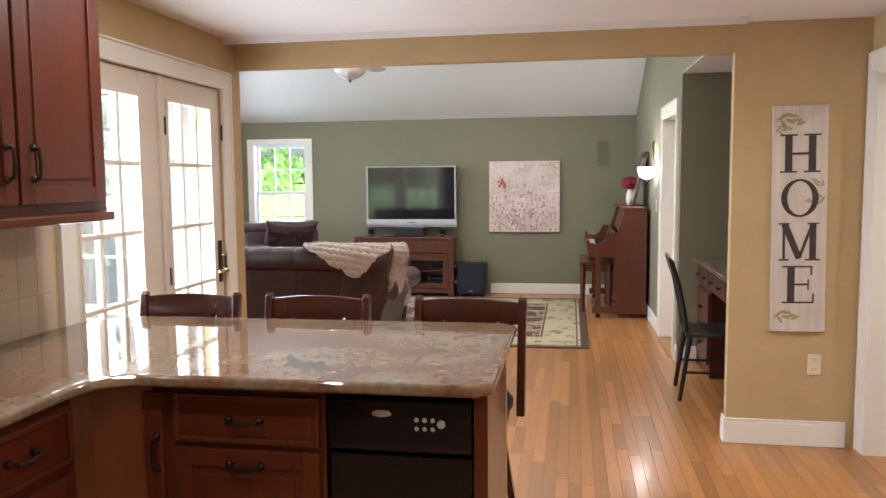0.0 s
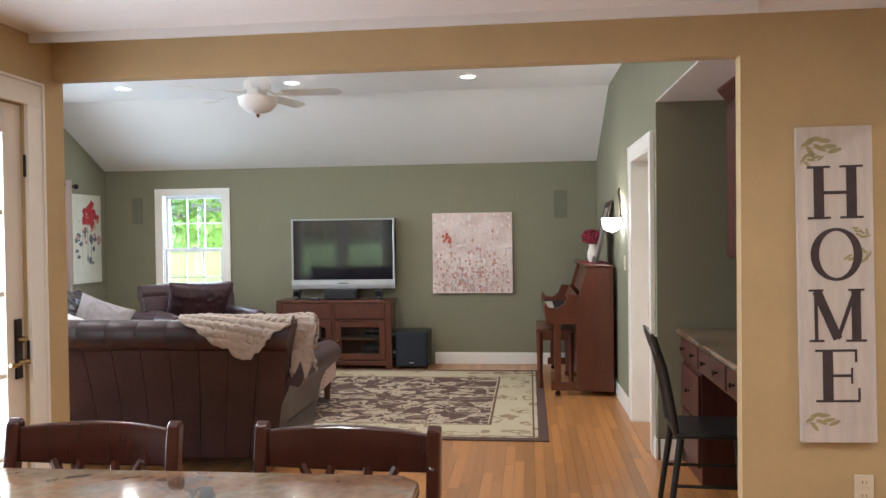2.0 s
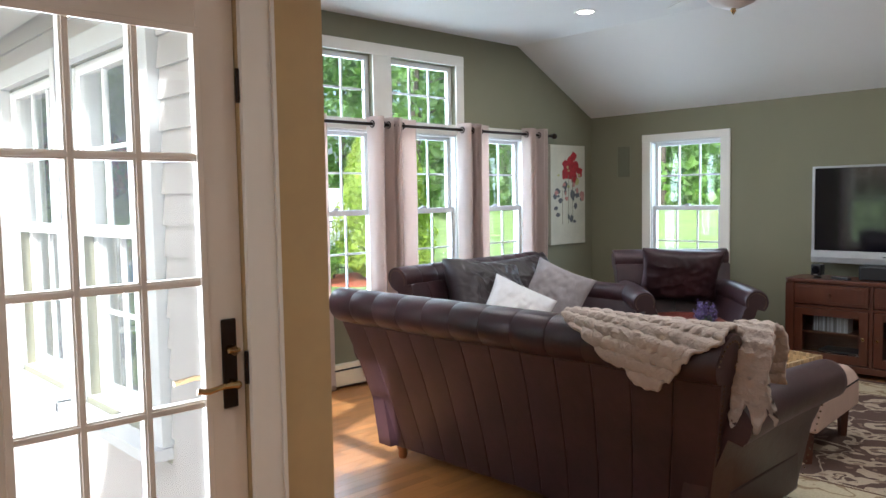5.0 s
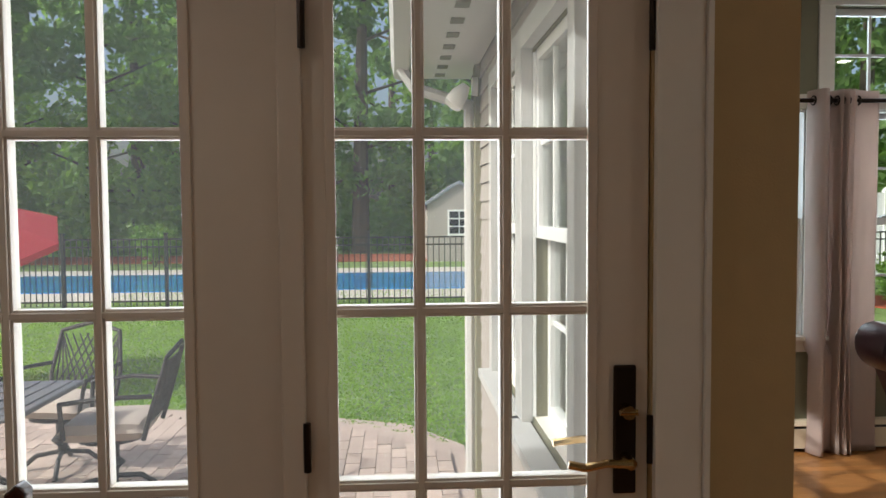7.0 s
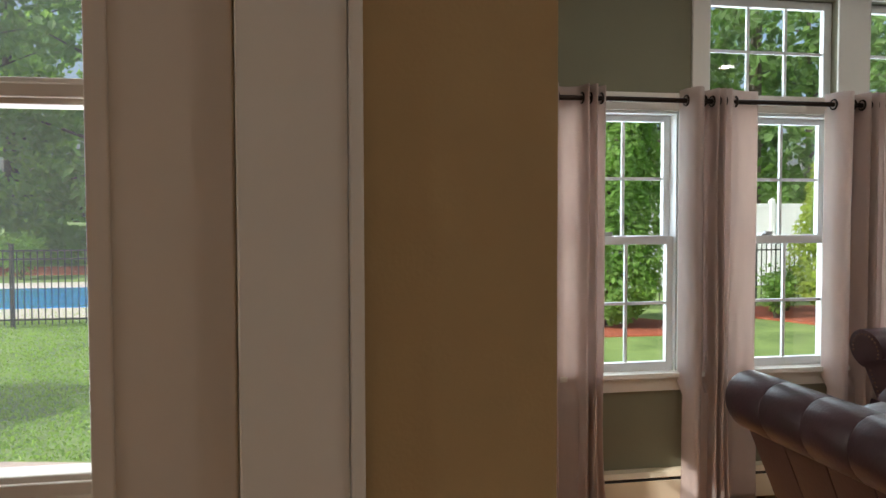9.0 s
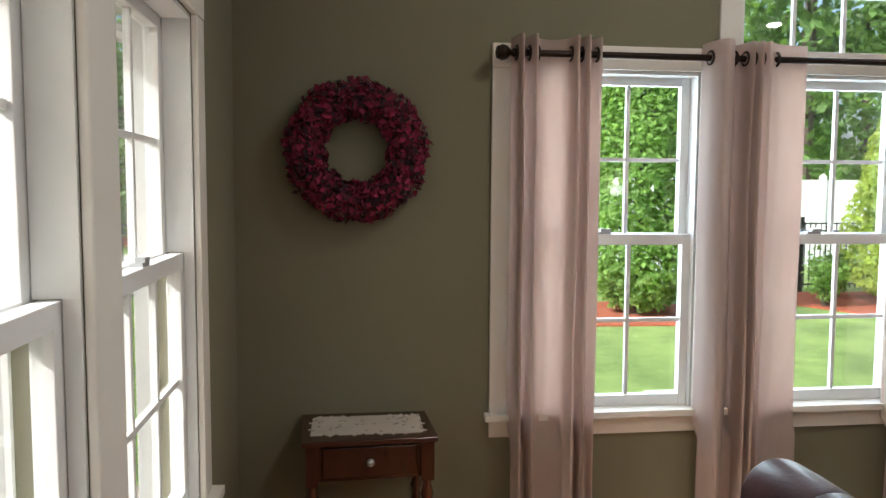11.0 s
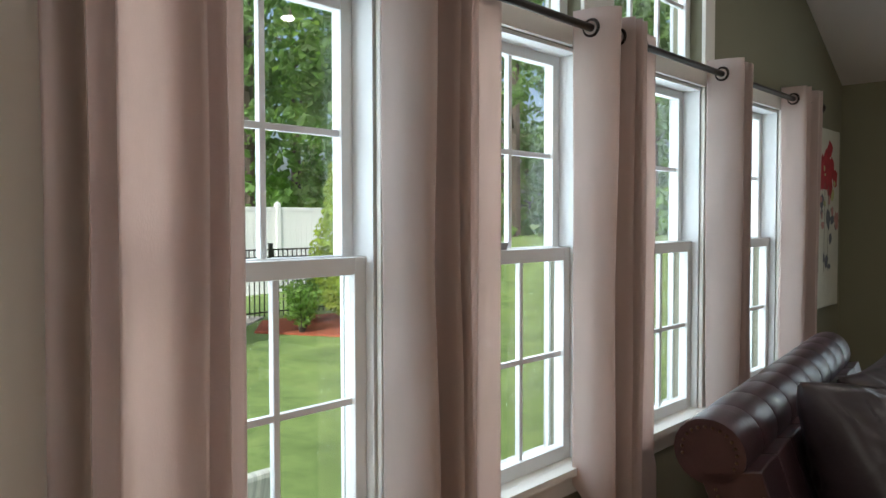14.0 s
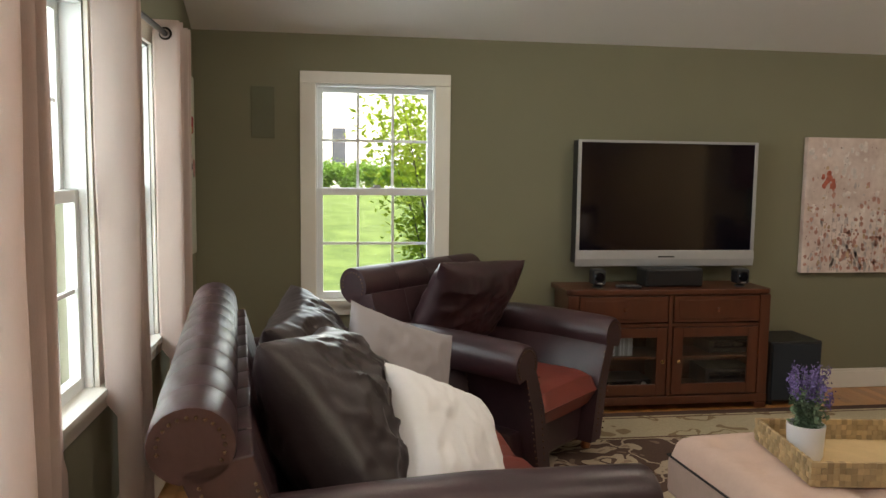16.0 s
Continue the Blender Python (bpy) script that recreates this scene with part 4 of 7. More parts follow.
# striped lounge chair under the west windows
STRIPE = mat("striped_canvas", (0.50, 0.56, 0.50), 0.9, var=0.5, scale=3, stretch=(0.1, 9, 0.1), hue=(0.6, 0.62, 0.55))
lc = thing("lounge_chair", "striped canvas garden lounge chair by the house", "chair", pose(-4.6, 2.45, GZ, 0, 0, 0))
bm = B()
prism(bm, [(-0.4, 0.3), (-0.25, 0.6), (-0.17, 0.6), (-0.25, 0.3)], -0.22, 0.22, "y")
part("backrest", bm, STRIPE, lc, "green and white striped cushion", bevel=0.03)
bm = B()
box(bm, -0.3, 0.35, -0.24, 0.24, 0.26, 0.34)
part("seat", bm, STRIPE, lc, bevel=0.03)
for sx, sy in ((-0.3, -0.27), (0.3, -0.27), (-0.3, 0.27), (0.3, 0.27)):
    bm = B()
    rod(bm, (sx, sy * 0.8, 0), (sx, sy * 0.8, 0.28), 0.016)
    part("leg", bm, PATIOMETAL, lc)

# the house's own south face: clapboards, corner board, eave, gutter
sy = S - 0.12
skin = thing("siding", "grey clapboard siding with white trim", "siding", kind="structure")
for j in range(26):
    z = -0.3 + j * 0.1
    for x0, x1 in ((W - 0.16, SX[0] - SASH - 0.085), (SX[1] + GW + SASH + 0.085, KW - 0.17)) if ZS - 0.12 < z < ZU1 + 0.1 else ((W - 0.16, KW - 0.17),):
        bm = B()
        prism(bm, [(sy - 0.001, z), (sy - 0.016, z), (sy - 0.004, z + 0.1), (sy - 0.001, z + 0.1)], x0, x1, "x")
        part("clapboard", bm, SIDING, skin)
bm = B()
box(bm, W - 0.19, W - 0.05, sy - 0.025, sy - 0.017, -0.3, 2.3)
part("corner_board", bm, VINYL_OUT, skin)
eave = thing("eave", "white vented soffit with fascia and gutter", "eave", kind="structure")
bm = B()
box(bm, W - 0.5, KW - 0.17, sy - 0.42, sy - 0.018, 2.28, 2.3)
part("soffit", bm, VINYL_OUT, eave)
bm = B()
for i in range(12):
    x = W - 0.4 + i * 0.27
    box(bm, x, x + 0.1, sy - 0.25, sy - 0.19, 2.276, 2.2795)
part("vents", bm, GRILLE, eave, "dark soffit vents")
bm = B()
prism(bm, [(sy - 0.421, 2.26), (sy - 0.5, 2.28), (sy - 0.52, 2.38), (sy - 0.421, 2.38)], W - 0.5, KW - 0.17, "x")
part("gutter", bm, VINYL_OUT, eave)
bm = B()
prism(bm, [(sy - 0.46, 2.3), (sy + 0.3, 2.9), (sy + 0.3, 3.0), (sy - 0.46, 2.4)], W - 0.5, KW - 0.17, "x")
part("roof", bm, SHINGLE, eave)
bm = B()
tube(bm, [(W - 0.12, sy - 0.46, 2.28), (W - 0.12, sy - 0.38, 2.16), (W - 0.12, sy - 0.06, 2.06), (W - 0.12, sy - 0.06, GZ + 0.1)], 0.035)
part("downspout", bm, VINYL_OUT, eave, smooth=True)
fl = thing("floodlight", "white twin outdoor floodlight under the eave", "floodlight", Matrix.Translation((W + 0.02, sy - 0.05, 2.15)))
bm = B()
lathe(bm, [(0.0, 0.0), (0.055, 0.0), (0.05, 0.03), (0, 0.03)], 16, pose(0, 0.02, 0, 90, 0, 0))
part("mount", bm, VINYL, fl, smooth=True)
for s in (-1, 1):
    bm = B()
    lathe(bm, [(0.0, -0.1), (0.055, -0.1), (0.05, -0.04), (0.025, 0.02), (0, 0.02)], 16, pose(s * 0.07, -0.06, -0.02, -35, s * 20, 0))
    part("lamp_head", bm, VINYL, fl, smooth=True)

# neighbour's house
nb = thing("house", "white clapboard house with dark shutters beyond the lawn", "house", Matrix.Translation((-7.5, 28.0, 0.9)))
HOUSEWHITE = mat("white_clapboard_paint", (0.80, 0.81, 0.83), 0.6, var=0.04)
PALE_PANE = mat("pale_grey_blue_pane", (0.42, 0.46, 0.50), 0.15, var=0.1, scale=3)
SLATEBLUE = mat("dark_shutter_paint", (0.05, 0.06, 0.09), 0.6)
bm = B()
box(bm, 2.6, 14, 0, 7, -0.3, 5.6)
part("wall", bm, HOUSEWHITE, nb)
for j in range(23):
    bm = B()
    prism(bm, [(-0.001, 0.05 + j * 0.24), (-0.045, 0.05 + j * 0.24), (-0.006, 0.29 + j * 0.24), (-0.001, 0.29 + j * 0.24)], 2.6, 14, "x")
    part("clapboard", bm, HOUSEWHITE, nb)
part("roof", prism(B(), [(-0.5, 5.5), (3.5, 8.2), (7.5, 5.5)], 2.2, 14.4, "x"), SHINGLE, nb)
for x in (4.1, 9.6):
    for z in (0.75, 3.35):
        bm = B()
        box(bm, x, x + 1.0, -0.07, -0.046, z, z + 1.35)
        wnd = part("window", bm, VINYL, nb)
        for i in (0, 1):
            bm = B()
            box(bm, x + 0.08, x + 0.92, -0.076, -0.071, z + 0.08 + i * 0.62, z + 0.64 + i * 0.62)
            part("pane", bm, PALE_PANE, wnd)
        for dx in (-0.52, 1.07):
            bm = B()
            box(bm, x + dx, x + dx + 0.45, -0.075, -0.046, z, z + 1.35)
            part("shutter", bm, SLATEBLUE, nb)


# ---- family room ----
def pillow(w, h, t, n=18, seed=0, fold=0.0):
    """A throw pillow lying flat, with pinched edges, drawn-out corners and creases."""
    bm = B()
    bmesh.ops.create_grid(bm, x_segments=n, y_segments=n, size=1)
    bmesh.ops.create_grid(bm, x_segments=n, y_segments=n, size=1)
    vs = list(bm.verts)
    half = len(vs) // 2
    for i, v in enumerate(vs):
        u, q = v.co.x, v.co.y
        th = (max(0.0, (1 - u * u)) * max(0.0, (1 - q * q))) ** 0.42
        pinch = 1 - 0.09 * (1 - abs(u) ** 2) * abs(q) ** 3
        pinch2 = 1 - 0.09 * (1 - abs(q) ** 2) * abs(u) ** 3
        crease = 0.16 * noise.noise(Vector((u * 3 + seed, q * 3, 1.7))) + 0.1 * noise.noise(Vector((u * 9 + seed, q * 5, 4.1)))
        if fold:
            wx = u * 1.6 + 0.5 * noise.noise(Vector((u * 2, q * 2, seed)))
            r1 = 1 - abs(noise.noise(Vector((wx * 1.3 + seed, q * 2.6 + wx, 0.3)))) * 2.2
            r2 = 1 - abs(noise.noise(Vector((wx * 2.4, q * 6.0 + seed + 2 * wx, 2.3)))) * 2.2
            crease += fold * (0.65 * max(0, r1) ** 2 + 0.35 * max(0, r2) ** 2 - 0.3)
        v.co = (u * w / 2 * pinch2, q * h / 2 * pinch, t / 2 * (th + crease * th) * (1 if i < half else -1))
    bmesh.ops.remove_doubles(bm, verts=bm.verts, dist=0.001)
    return bm


def roll_outline(cx, cz, r, n=14, a0=-60, a1=240):
    return [(cx + r * math.cos(radians(a0 + (a1 - a0) * i / n)), cz + r * math.sin(radians(a0 + (a1 - a0) * i / n))) for i in range(n + 1)]


NAIL = mat("brass_nail_heads", (0.16, 0.11, 0.07), 0.3, metal=0.9)
FOOTWOOD = mat("turned_wood_foot", (0.30, 0.10, 0.03), 0.3, var=0.2, coat=0.4)
SEAM = mat("leather_seam", (0.010, 0.006, 0.006), 0.6)


def sofa(name, label, length, m, panels, seats, depth=0.98, top=0.98, arm_h=0.72):
    """A rolled-arm leather sofa with a raked back: origin under the middle of its back, facing +y."""
    t = thing(name, label, "sofa" if length > 1.3 else "armchair", m)
    hl = length / 2
    bm = B()
    box(bm, -hl * 0.86, hl * 0.86, 0.1, depth - 0.08, 0.11, 0.3)
    part("base", bm, LEATHER, t, bevel=0.02)

    def spread(z):
        return 1 - (0.19 if length > 1.3 else 0.12) * (1 - min(1, max(0, z) / top))
    wdt = length / panels
    rr = 0.092
    rc = (-0.098, top - rr)
    rear = [(0.06, 0.10), (0.02, 0.3), (-0.05, 0.58), (-0.128, top - 0.15)]
    front = [(0.03, top - 0.12), (0.10, 0.6), (0.20, 0.3), (0.22, 0.10)]
    roll = roll_outline(rc[0], rc[1], rr, 20, -62, 252)
    for i in range(panels):
        a, b = -hl + i * wdt, -hl + (i + 1) * wdt
        for nm, out in (("back_panel", rear + front), ("back_roll", roll)):
            bm = B()
            cuts = [a + 0.0008, a + 0.01, (a + b) / 2, b - 0.01, b - 0.0008]
            rings = []
            for k, x in enumerate(cuts):
                puffed = ((0.0, 0.003, 0.005, 0.003, 0.0) if nm == "back_panel" else (0.0, 0.0025, 0.0032, 0.0025, 0.0))[k]
                cy, cz = sum(p[0] for p in out) / len(out), sum(p[1] for p in out) / len(out)
                ring = []
                for y, z in out:
                    d = math.hypot(y - cy, z - cz)
                    f = 1 + puffed / d
                    crease = 0.003 * noise.noise(Vector((x * 9, z * 5, hl)))
                    zz = cz + (z - cz) * f
                    ring.append(bm.verts.new((x * spread(zz), cy + (y - cy) * f + crease, zz)))
                rings.append(ring)
            bm.faces.new(rings[0])
            bm.faces.new(rings[-1][::-1])
            for p, q in zip(rings, rings[1:]):
                for k in range(len(out)):
                    k2 = (k + 1) % len(out)
                    bm.faces.new((p[k], q[k], q[k2], p[k2]))
            part(nm, bm, LEATHER, t, smooth=True, bevel=0.004 if nm == "back_panel" else 0.0)
    bm = B()
    prism(bm, [(y + 0.012, z) for y, z in rear] + [(y - 0.012, z) for y, z in front], -hl * 0.97, hl * 0.97, "x")
    for v in bm.verts:
        v.co.x *= spread(v.co.z)
    part("back_core", bm, SEAM, t)
    # nail-trimmed ends of the back
    for s in (-1, 1):
        bm = B()
        path = [(-0.05 + 0.022 - (z - 0.58) * 0.29, z) for z in np.linspace(0.5, top - 0.19, 16)]
        path += [(rc[0] + 0.07 * math.cos(a), rc[1] + 0.07 * math.sin(a)) for a in np.linspace(3.3, -0.5, 15)]
        path += [(0.08 - (z - 0.6) * 0.26, z) for z in np.linspace(top - 0.19, 0.56, 14)]
        for y, z in path:
            ball(bm, (s * hl * spread(z), y, z), 0.0048, 6)
        part("nail_heads", bm, NAIL, t, "brass nail-head trim", smooth=True)["kind"] = "stuff"
    # arms
    for s in (-1, 1):
        bm = B()
        x0 = hl - 0.2
        out = [(x0 - 0.1, 0.11), (x0 - 0.0, 0.11), (x0 + 0.06, 0.4), (x0 + 0.13, arm_h - 0.15)] + roll_outline(x0 + 0.125, arm_h - 0.092, 0.092, 18, -50, 205) + [(x0 + 0.03, arm_h - 0.15), (x0 - 0.04, 0.4)]
        rings = []
        for k, y in enumerate((0.0, 0.1, 0.3, 0.55, depth - 0.06, depth - 0.012, depth)):
            f = (1.0, 1.0, 1.015, 1.02, 1.0, 0.985, 0.95)[k]
            cx, cz = x0 + 0.08, arm_h - 0.2
            rings.append([bm.verts.new((s * (cx + (p[0] - cx) * f), y, cz + (p[1] - cz) * f + 0.012 * math.sin(y * 3.3) + 0.004 * noise.noise(Vector((y * 7, p[0] * 8, hl)))) if p[1] > 0.2 else (s * p[0], y, p[1])) for p in out])
        bm.faces.new(rings[0])
        bm.faces.new(rings[-1][::-1])
        for p, q in zip(rings, rings[1:]):
            for k in range(len(out)):
                k2 = (k + 1) % len(out)
                bm.faces.new((p[k], q[k], q[k2], p[k2]))
        part("arm", bm, LEATHER, t, smooth=True)
        bm = B()
        for a in np.linspace(-40, 200, 19):
            ball(bm, (s * (x0 + 0.122 + 0.07 * math.cos(radians(a))), depth + 0.001, arm_h - 0.092 + 0.07 * math.sin(radians(a))), 0.0048, 6)
        for z in np.linspace(0.16, arm_h - 0.16, 14):
            for dx in (-0.07 + 0.16 * z, -0.015 + 0.24 * z):
                ball(bm, (s * (x0 + dx), depth + 0.001, z), 0.0048, 6)
        part("nail_heads", bm, NAIL, t, "brass nail-head trim", smooth=True)["kind"] = "stuff"
    inner = 2 * (hl - 0.2)
    sw = inner / seats
    for i in range(seats):
        o = part("seat_cushion", puff(sw, depth - 0.2, 0.2, 7, 16), REDLEATHER, t, "red-brown worn leather cushion", smooth=True)
        o.location = (-inner / 2 + sw * (i + 0.5), 0.2 + (depth - 0.2) / 2 + 0.02, 0.28)
    for sx in (-hl * 0.81 + 0.03, hl * 0.81 - 0.03):
        for yy in (0.13, depth - 0.12):
            bm = B()
            lathe(bm, [(0.0, 0.006), (0.022, 0.006), (0.028, 0.03), (0.024, 0.045), (0.036, 0.08), (0.04, 0.1), (0.04, 0.113), (0, 0.113)], 16, Matrix.Translation((sx, yy, 0)))
            part("foot", bm, FOOTWOOD, t, "turned wooden foot", smooth=True)
    return t


sofa_1 = sofa("sofa", "dark brown leather sofa with channelled back under a knit throw", 2.30, pose(-0.56, 1.39, 0, 0, 0, 0.5), 12, 3)
sofa_2 = sofa("sofa", "dark brown leather loveseat with nail-head trim before the windows", 1.88, pose(-2.55, 3.32, 0, 0, 0, -83), 10, 2, depth=1.02, top=0.965)
chair_1 = sofa("armchair", "dark brown leather armchair with nail-head trim in the corner", 1.01, pose(-1.72, 4.88, 0, 0, 0, 224), 4, 1, depth=0.89)
for x in (-0.7, 0.0, 0.7):
    o = part("back_cushion", puff(0.68, 0.5, 0.24, 4), LEATHER, sofa_1, smooth=True)
    o.matrix_local = pose(x, 0.3, 0.64, 72, 0, 0)

# loose cushions on the loveseat and chair
GREYCLOTH = mat("grey_cotton", (0.33, 0.30, 0.305), 0.9, var=0.06, bump=0.25, bump_scale=600)
WHITECLOTH = mat("white_cotton", (0.82, 0.81, 0.82), 0.9, var=0.04, bump=0.25, bump_scale=600)
WRINKLED = mat("dark_soft_leather", (0.030, 0.020, 0.021), 0.34, var=0.3, scale=6, bump=0.12, bump_scale=40)


def cushion(label, bm, material, m, seam=False):
    t = thing("cushion", label, "cushion", m, group="loose cushions")
    part("cover", bm, material, t, smooth=True)
    return t


def welt(t, w, h):
    bm = B()
    pts = [(u * w / 2 * (1 - 0.09 * (1 - q * q) * abs(u) ** 3), q * h / 2 * (1 - 0.09 * (1 - u * u) * abs(q) ** 3), 0) for u, q in [(-1 + i / 6, -1) for i in range(13)] + [(1, -1 + i / 6) for i in range(1, 13)] + [(1 - i / 6, 1) for i in range(1, 13)] + [(-1, 1 - i / 6) for i in range(1, 13)]]
    tube(bm, pts, 0.004, 6)
    part("piping", bm, SEAM, t, "dark seam piping", smooth=True)


c = cushion("soft wrinkled dark leather back cushion on the loveseat", pillow(0.7, 0.64, 0.37, 80, 3, 0.11), WRINKLED, pose(-2.20, 3.02, 0.70, 58, 8, 78))
welt(c, 0.66, 0.6)
c = cushion("soft wrinkled dark leather back cushion on the loveseat", pillow(0.68, 0.62, 0.32, 80, 7, 0.12), WRINKLED, pose(-2.29, 3.60, 0.70, 62, -4, 86))
welt(c, 0.66, 0.6)
cushion("plain grey cotton throw pillow on the loveseat", pillow(0.5, 0.5, 0.17, 44, 11, 0.1), GREYCLOTH, pose(-2.0, 3.58, 0.68, 66, 22, 26))
cushion("plain white cotton throw pillow on the loveseat", pillow(0.5, 0.48, 0.2, 44, 15, 0.06), WHITECLOTH, pose(-1.89, 2.98, 0.62, 54, 25, 40))
cushion("dark leather cushion leaning in the armchair", pillow(0.68, 0.52, 0.24, 44, 19, 0.12), LEATHER, pose(-1.55, 4.72, 0.78, 62, -3, 219))

# knit throw over the sofa's back
KNIT = mat("cream_cable_knit", (0.50, 0.43, 0.38), 0.95, var=0.1, scale=14, bump=0.9, bump_scale=55)


def draped(cols, prof, name, parent, label):
    """A thick cloth laid over a ridge: cols are (x, drop behind, drop in front); prof turns a length from the ridge into (y, z)."""
    bm = B()
    rows = 64
    grid = []
    for x, back, front in cols:
        line = []
        for j in range(rows + 1):
            d = -back + (back + front) * j / rows
            y, z = prof(d)
            k = 0.006 * abs(math.sin(x * 62 + 1.6 * math.sin(d * 60))) + 0.005 * math.sin(d * 130 + x * 20) + 0.006 * noise.noise(Vector((x * 14, d * 14, 1)))
            line.append(bm.verts.new((x + 0.01 * math.sin(d * 23 + x * 9), y + (k if d > 0 else -k), z + abs(k))))
        grid.append(line)
    for a, b in zip(grid, grid[1:]):
        for j in range(rows):
            bm.faces.new((a[j], b[j], b[j + 1], a[j + 1]))
    o = part(name, bm, KNIT, parent, label, smooth=True)
    s = o.modifiers.new("thick", "SOLIDIFY")
    s.thickness, s.offset = 0.016, 1
    return o


def over_back(d):
    """Path over the rolled back: d < 0 hangs behind, d > 0 in front."""
    r, cz = 0.106, 0.888
    if abs(d) < 0.15:
        a = d / r
        return -0.098 + r * math.sin(a), cz + r * math.cos(a)
    if d < 0:
        return -0.203 + (-d - 0.15) * 0.14, cz + 0.016 - (-d - 0.15)
    return 0.006 + (d - 0.15) * 0.35, cz + 0.016 - (d - 0.15)


throw = thing("throw_blanket", "cream cable-knit throw draped over the sofa's corner", "blanket", sofa_1.matrix_world.copy())
cols = []
for i in range(97):
    x = 0.45 + 0.69 * i / 96
    back = 0.06 + 0.26 * (x - 0.45) / 0.43 if x < 0.88 else 0.32 - 0.24 * (x - 0.88) / 0.26
    back = min(back, 0.305) + 0.008 * math.sin(x * 40)
    cols.append((x, back, 0.25 + 0.1 * math.sin(x * 9)))
draped(cols, over_back, "main_fold", throw, "")
cols = [(1.05 + 0.15 * i / 30 + 0.0, 0.40 + 0.05 * math.sin(i * 0.43), 0.3) for i in range(31)]
o = draped(cols, over_back, "hanging_end", throw, "twisted hanging end")
o.matrix_local = pose(0.02, 0.015, 0.006, 0, 0, 8)

# rug
RUG = bpy.data.materials.new("rug_pile")
RUG.use_nodes = True
nt = RUG.node_tree
nn, ll = nt.nodes, nt.links


def math_node(op, a, b=0.5):
    q = nn.new("ShaderNodeMath")
    q.operation = op
    for i, v in enumerate((a, b)):
        if isinstance(v, (int, float)):
            q.inputs[i].default_value = v
        else:
            ll.new(v, q.inputs[i])
    return q.outputs[0]


def mix_node(f, a, b):
    q = nn.new("ShaderNodeMix")
    q.data_type = "RGBA"
    ll.new(f, q.inputs["Factor"])
    for k, v in (("A", a), ("B", b)):
        if isinstance(v, tuple):
            q.inputs[k].default_value = (*v, 1)
        else:
            ll.new(v, q.inputs[k])
    return q.outputs["Result"]


RX0, RX1, RY0, RY1 = -2.1, 2.11, 2.3, 5.14
RW, RH = (RX1 - RX0) / 2, (RY1 - RY0) / 2
tc = nn.new("ShaderNodeTexCoord")
sep = nn.new("ShaderNodeSeparateXYZ")
ll.new(tc.outputs["Object"], sep.inputs[0])
ex = math_node("SUBTRACT", RW, math_node("ABSOLUTE", sep.outputs[0]))
ey = math_node("SUBTRACT", RH, math_node("ABSOLUTE", sep.outputs[1]))
edge = math_node("MINIMUM", ex, ey)
warp = nn.new("ShaderNodeTexNoise")
warp.inputs["Scale"].default_value = 4.2
ll.new(tc.outputs["Object"], warp.inputs["Vector"])
wv = nn.new("ShaderNodeVectorMath")
wv.operation = "MULTIPLY_ADD"
wv.inputs[1].default_value = (0.42, 0.3, 0)
ll.new(warp.outputs["Color"], wv.inputs[0])
mp = nn.new("ShaderNodeMapping")
mp.inputs["Scale"].default_value = (4.8, 6.6, 1)
ll.new(tc.outputs["Object"], wv.inputs[2])
ll.new(wv.outputs[0], mp.inputs[0])
vor = nn.new("ShaderNodeTexVoronoi")
vor.inputs["Scale"].default_value = 1.0
vor.inputs["Randomness"].default_value = 0.8
ll.new(mp.outputs[0], vor.inputs["Vector"])
ring = math_node("SINE", math_node("MULTIPLY", vor.outputs["Distance"], 21.0))
blob = math_node("LESS_THAN", vor.outputs["Distance"], 0.56)
vein = math_node("GREATER_THAN", ring, -0.45)
vor2 = nn.new("ShaderNodeTexVoronoi")
vor2.feature = "DISTANCE_TO_EDGE"
vor2.inputs["Scale"].default_value = 3.3
ll.new(wv.outputs[0], vor2.inputs["Vector"])
stem = math_node("LESS_THAN", vor2.outputs["Distance"], 0.022)
motif = math_node("MAXIMUM", math_node("MULTIPLY", blob, vein), stem)
field = mix_node(motif, (0.10, 0.064, 0.052), (0.40, 0.325, 0.24))
vor4 = nn.new("ShaderNodeTexVoronoi")
vor4.inputs["Scale"].default_value = 13.0
ll.new(wv.outputs[0], vor4.inputs["Vector"])
field = mix_node(math_node("MULTIPLY", math_node("LESS_THAN", vor4.outputs["Distance"], 0.27), 0.75), field, (0.23, 0.165, 0.12))
mp3 = nn.new("ShaderNodeMapping")
mp3.inputs["Scale"].default_value = (5.2, 5.2, 1)
ll.new(wv.outputs[0], mp3.inputs[0])
vor3 = nn.new("ShaderNodeTexVoronoi")
vor3.inputs["Scale"].default_value = 1.0
vor3.inputs["Randomness"].default_value = 0.85
ll.new(mp3.outputs[0], vor3.inputs["Vector"])
mot3 = math_node("GREATER_THAN", math_node("SINE", math_node("MULTIPLY", math_node("ADD", vor3.outputs["Distance"], math_node("MULTIPLY", warp.outputs["Fac"], 0.3)), 15.0)), 0.5)
mot3 = math_node("MULTIPLY", mot3, math_node("LESS_THAN", vor3.outputs["Distance"], 0.42))
border = mix_node(mot3, (0.45, 0.385, 0.265), (0.26, 0.195, 0.12))
line1 = math_node("MULTIPLY", math_node("GREATER_THAN", edge, 0.43), math_node("LESS_THAN", edge, 0.45))
line2 = math_node("MULTIPLY", math_node("GREATER_THAN", edge, 0.10), math_node("LESS_THAN", edge, 0.115))
col = mix_node(math_node("GREATER_THAN", edge, 0.46), border, field)
col = mix_node(math_node("MAXIMUM", line1, line2), col, (0.14, 0.085, 0.06))
col = mix_node(math_node("LESS_THAN", edge, 0.075), col, (0.10, 0.062, 0.052))
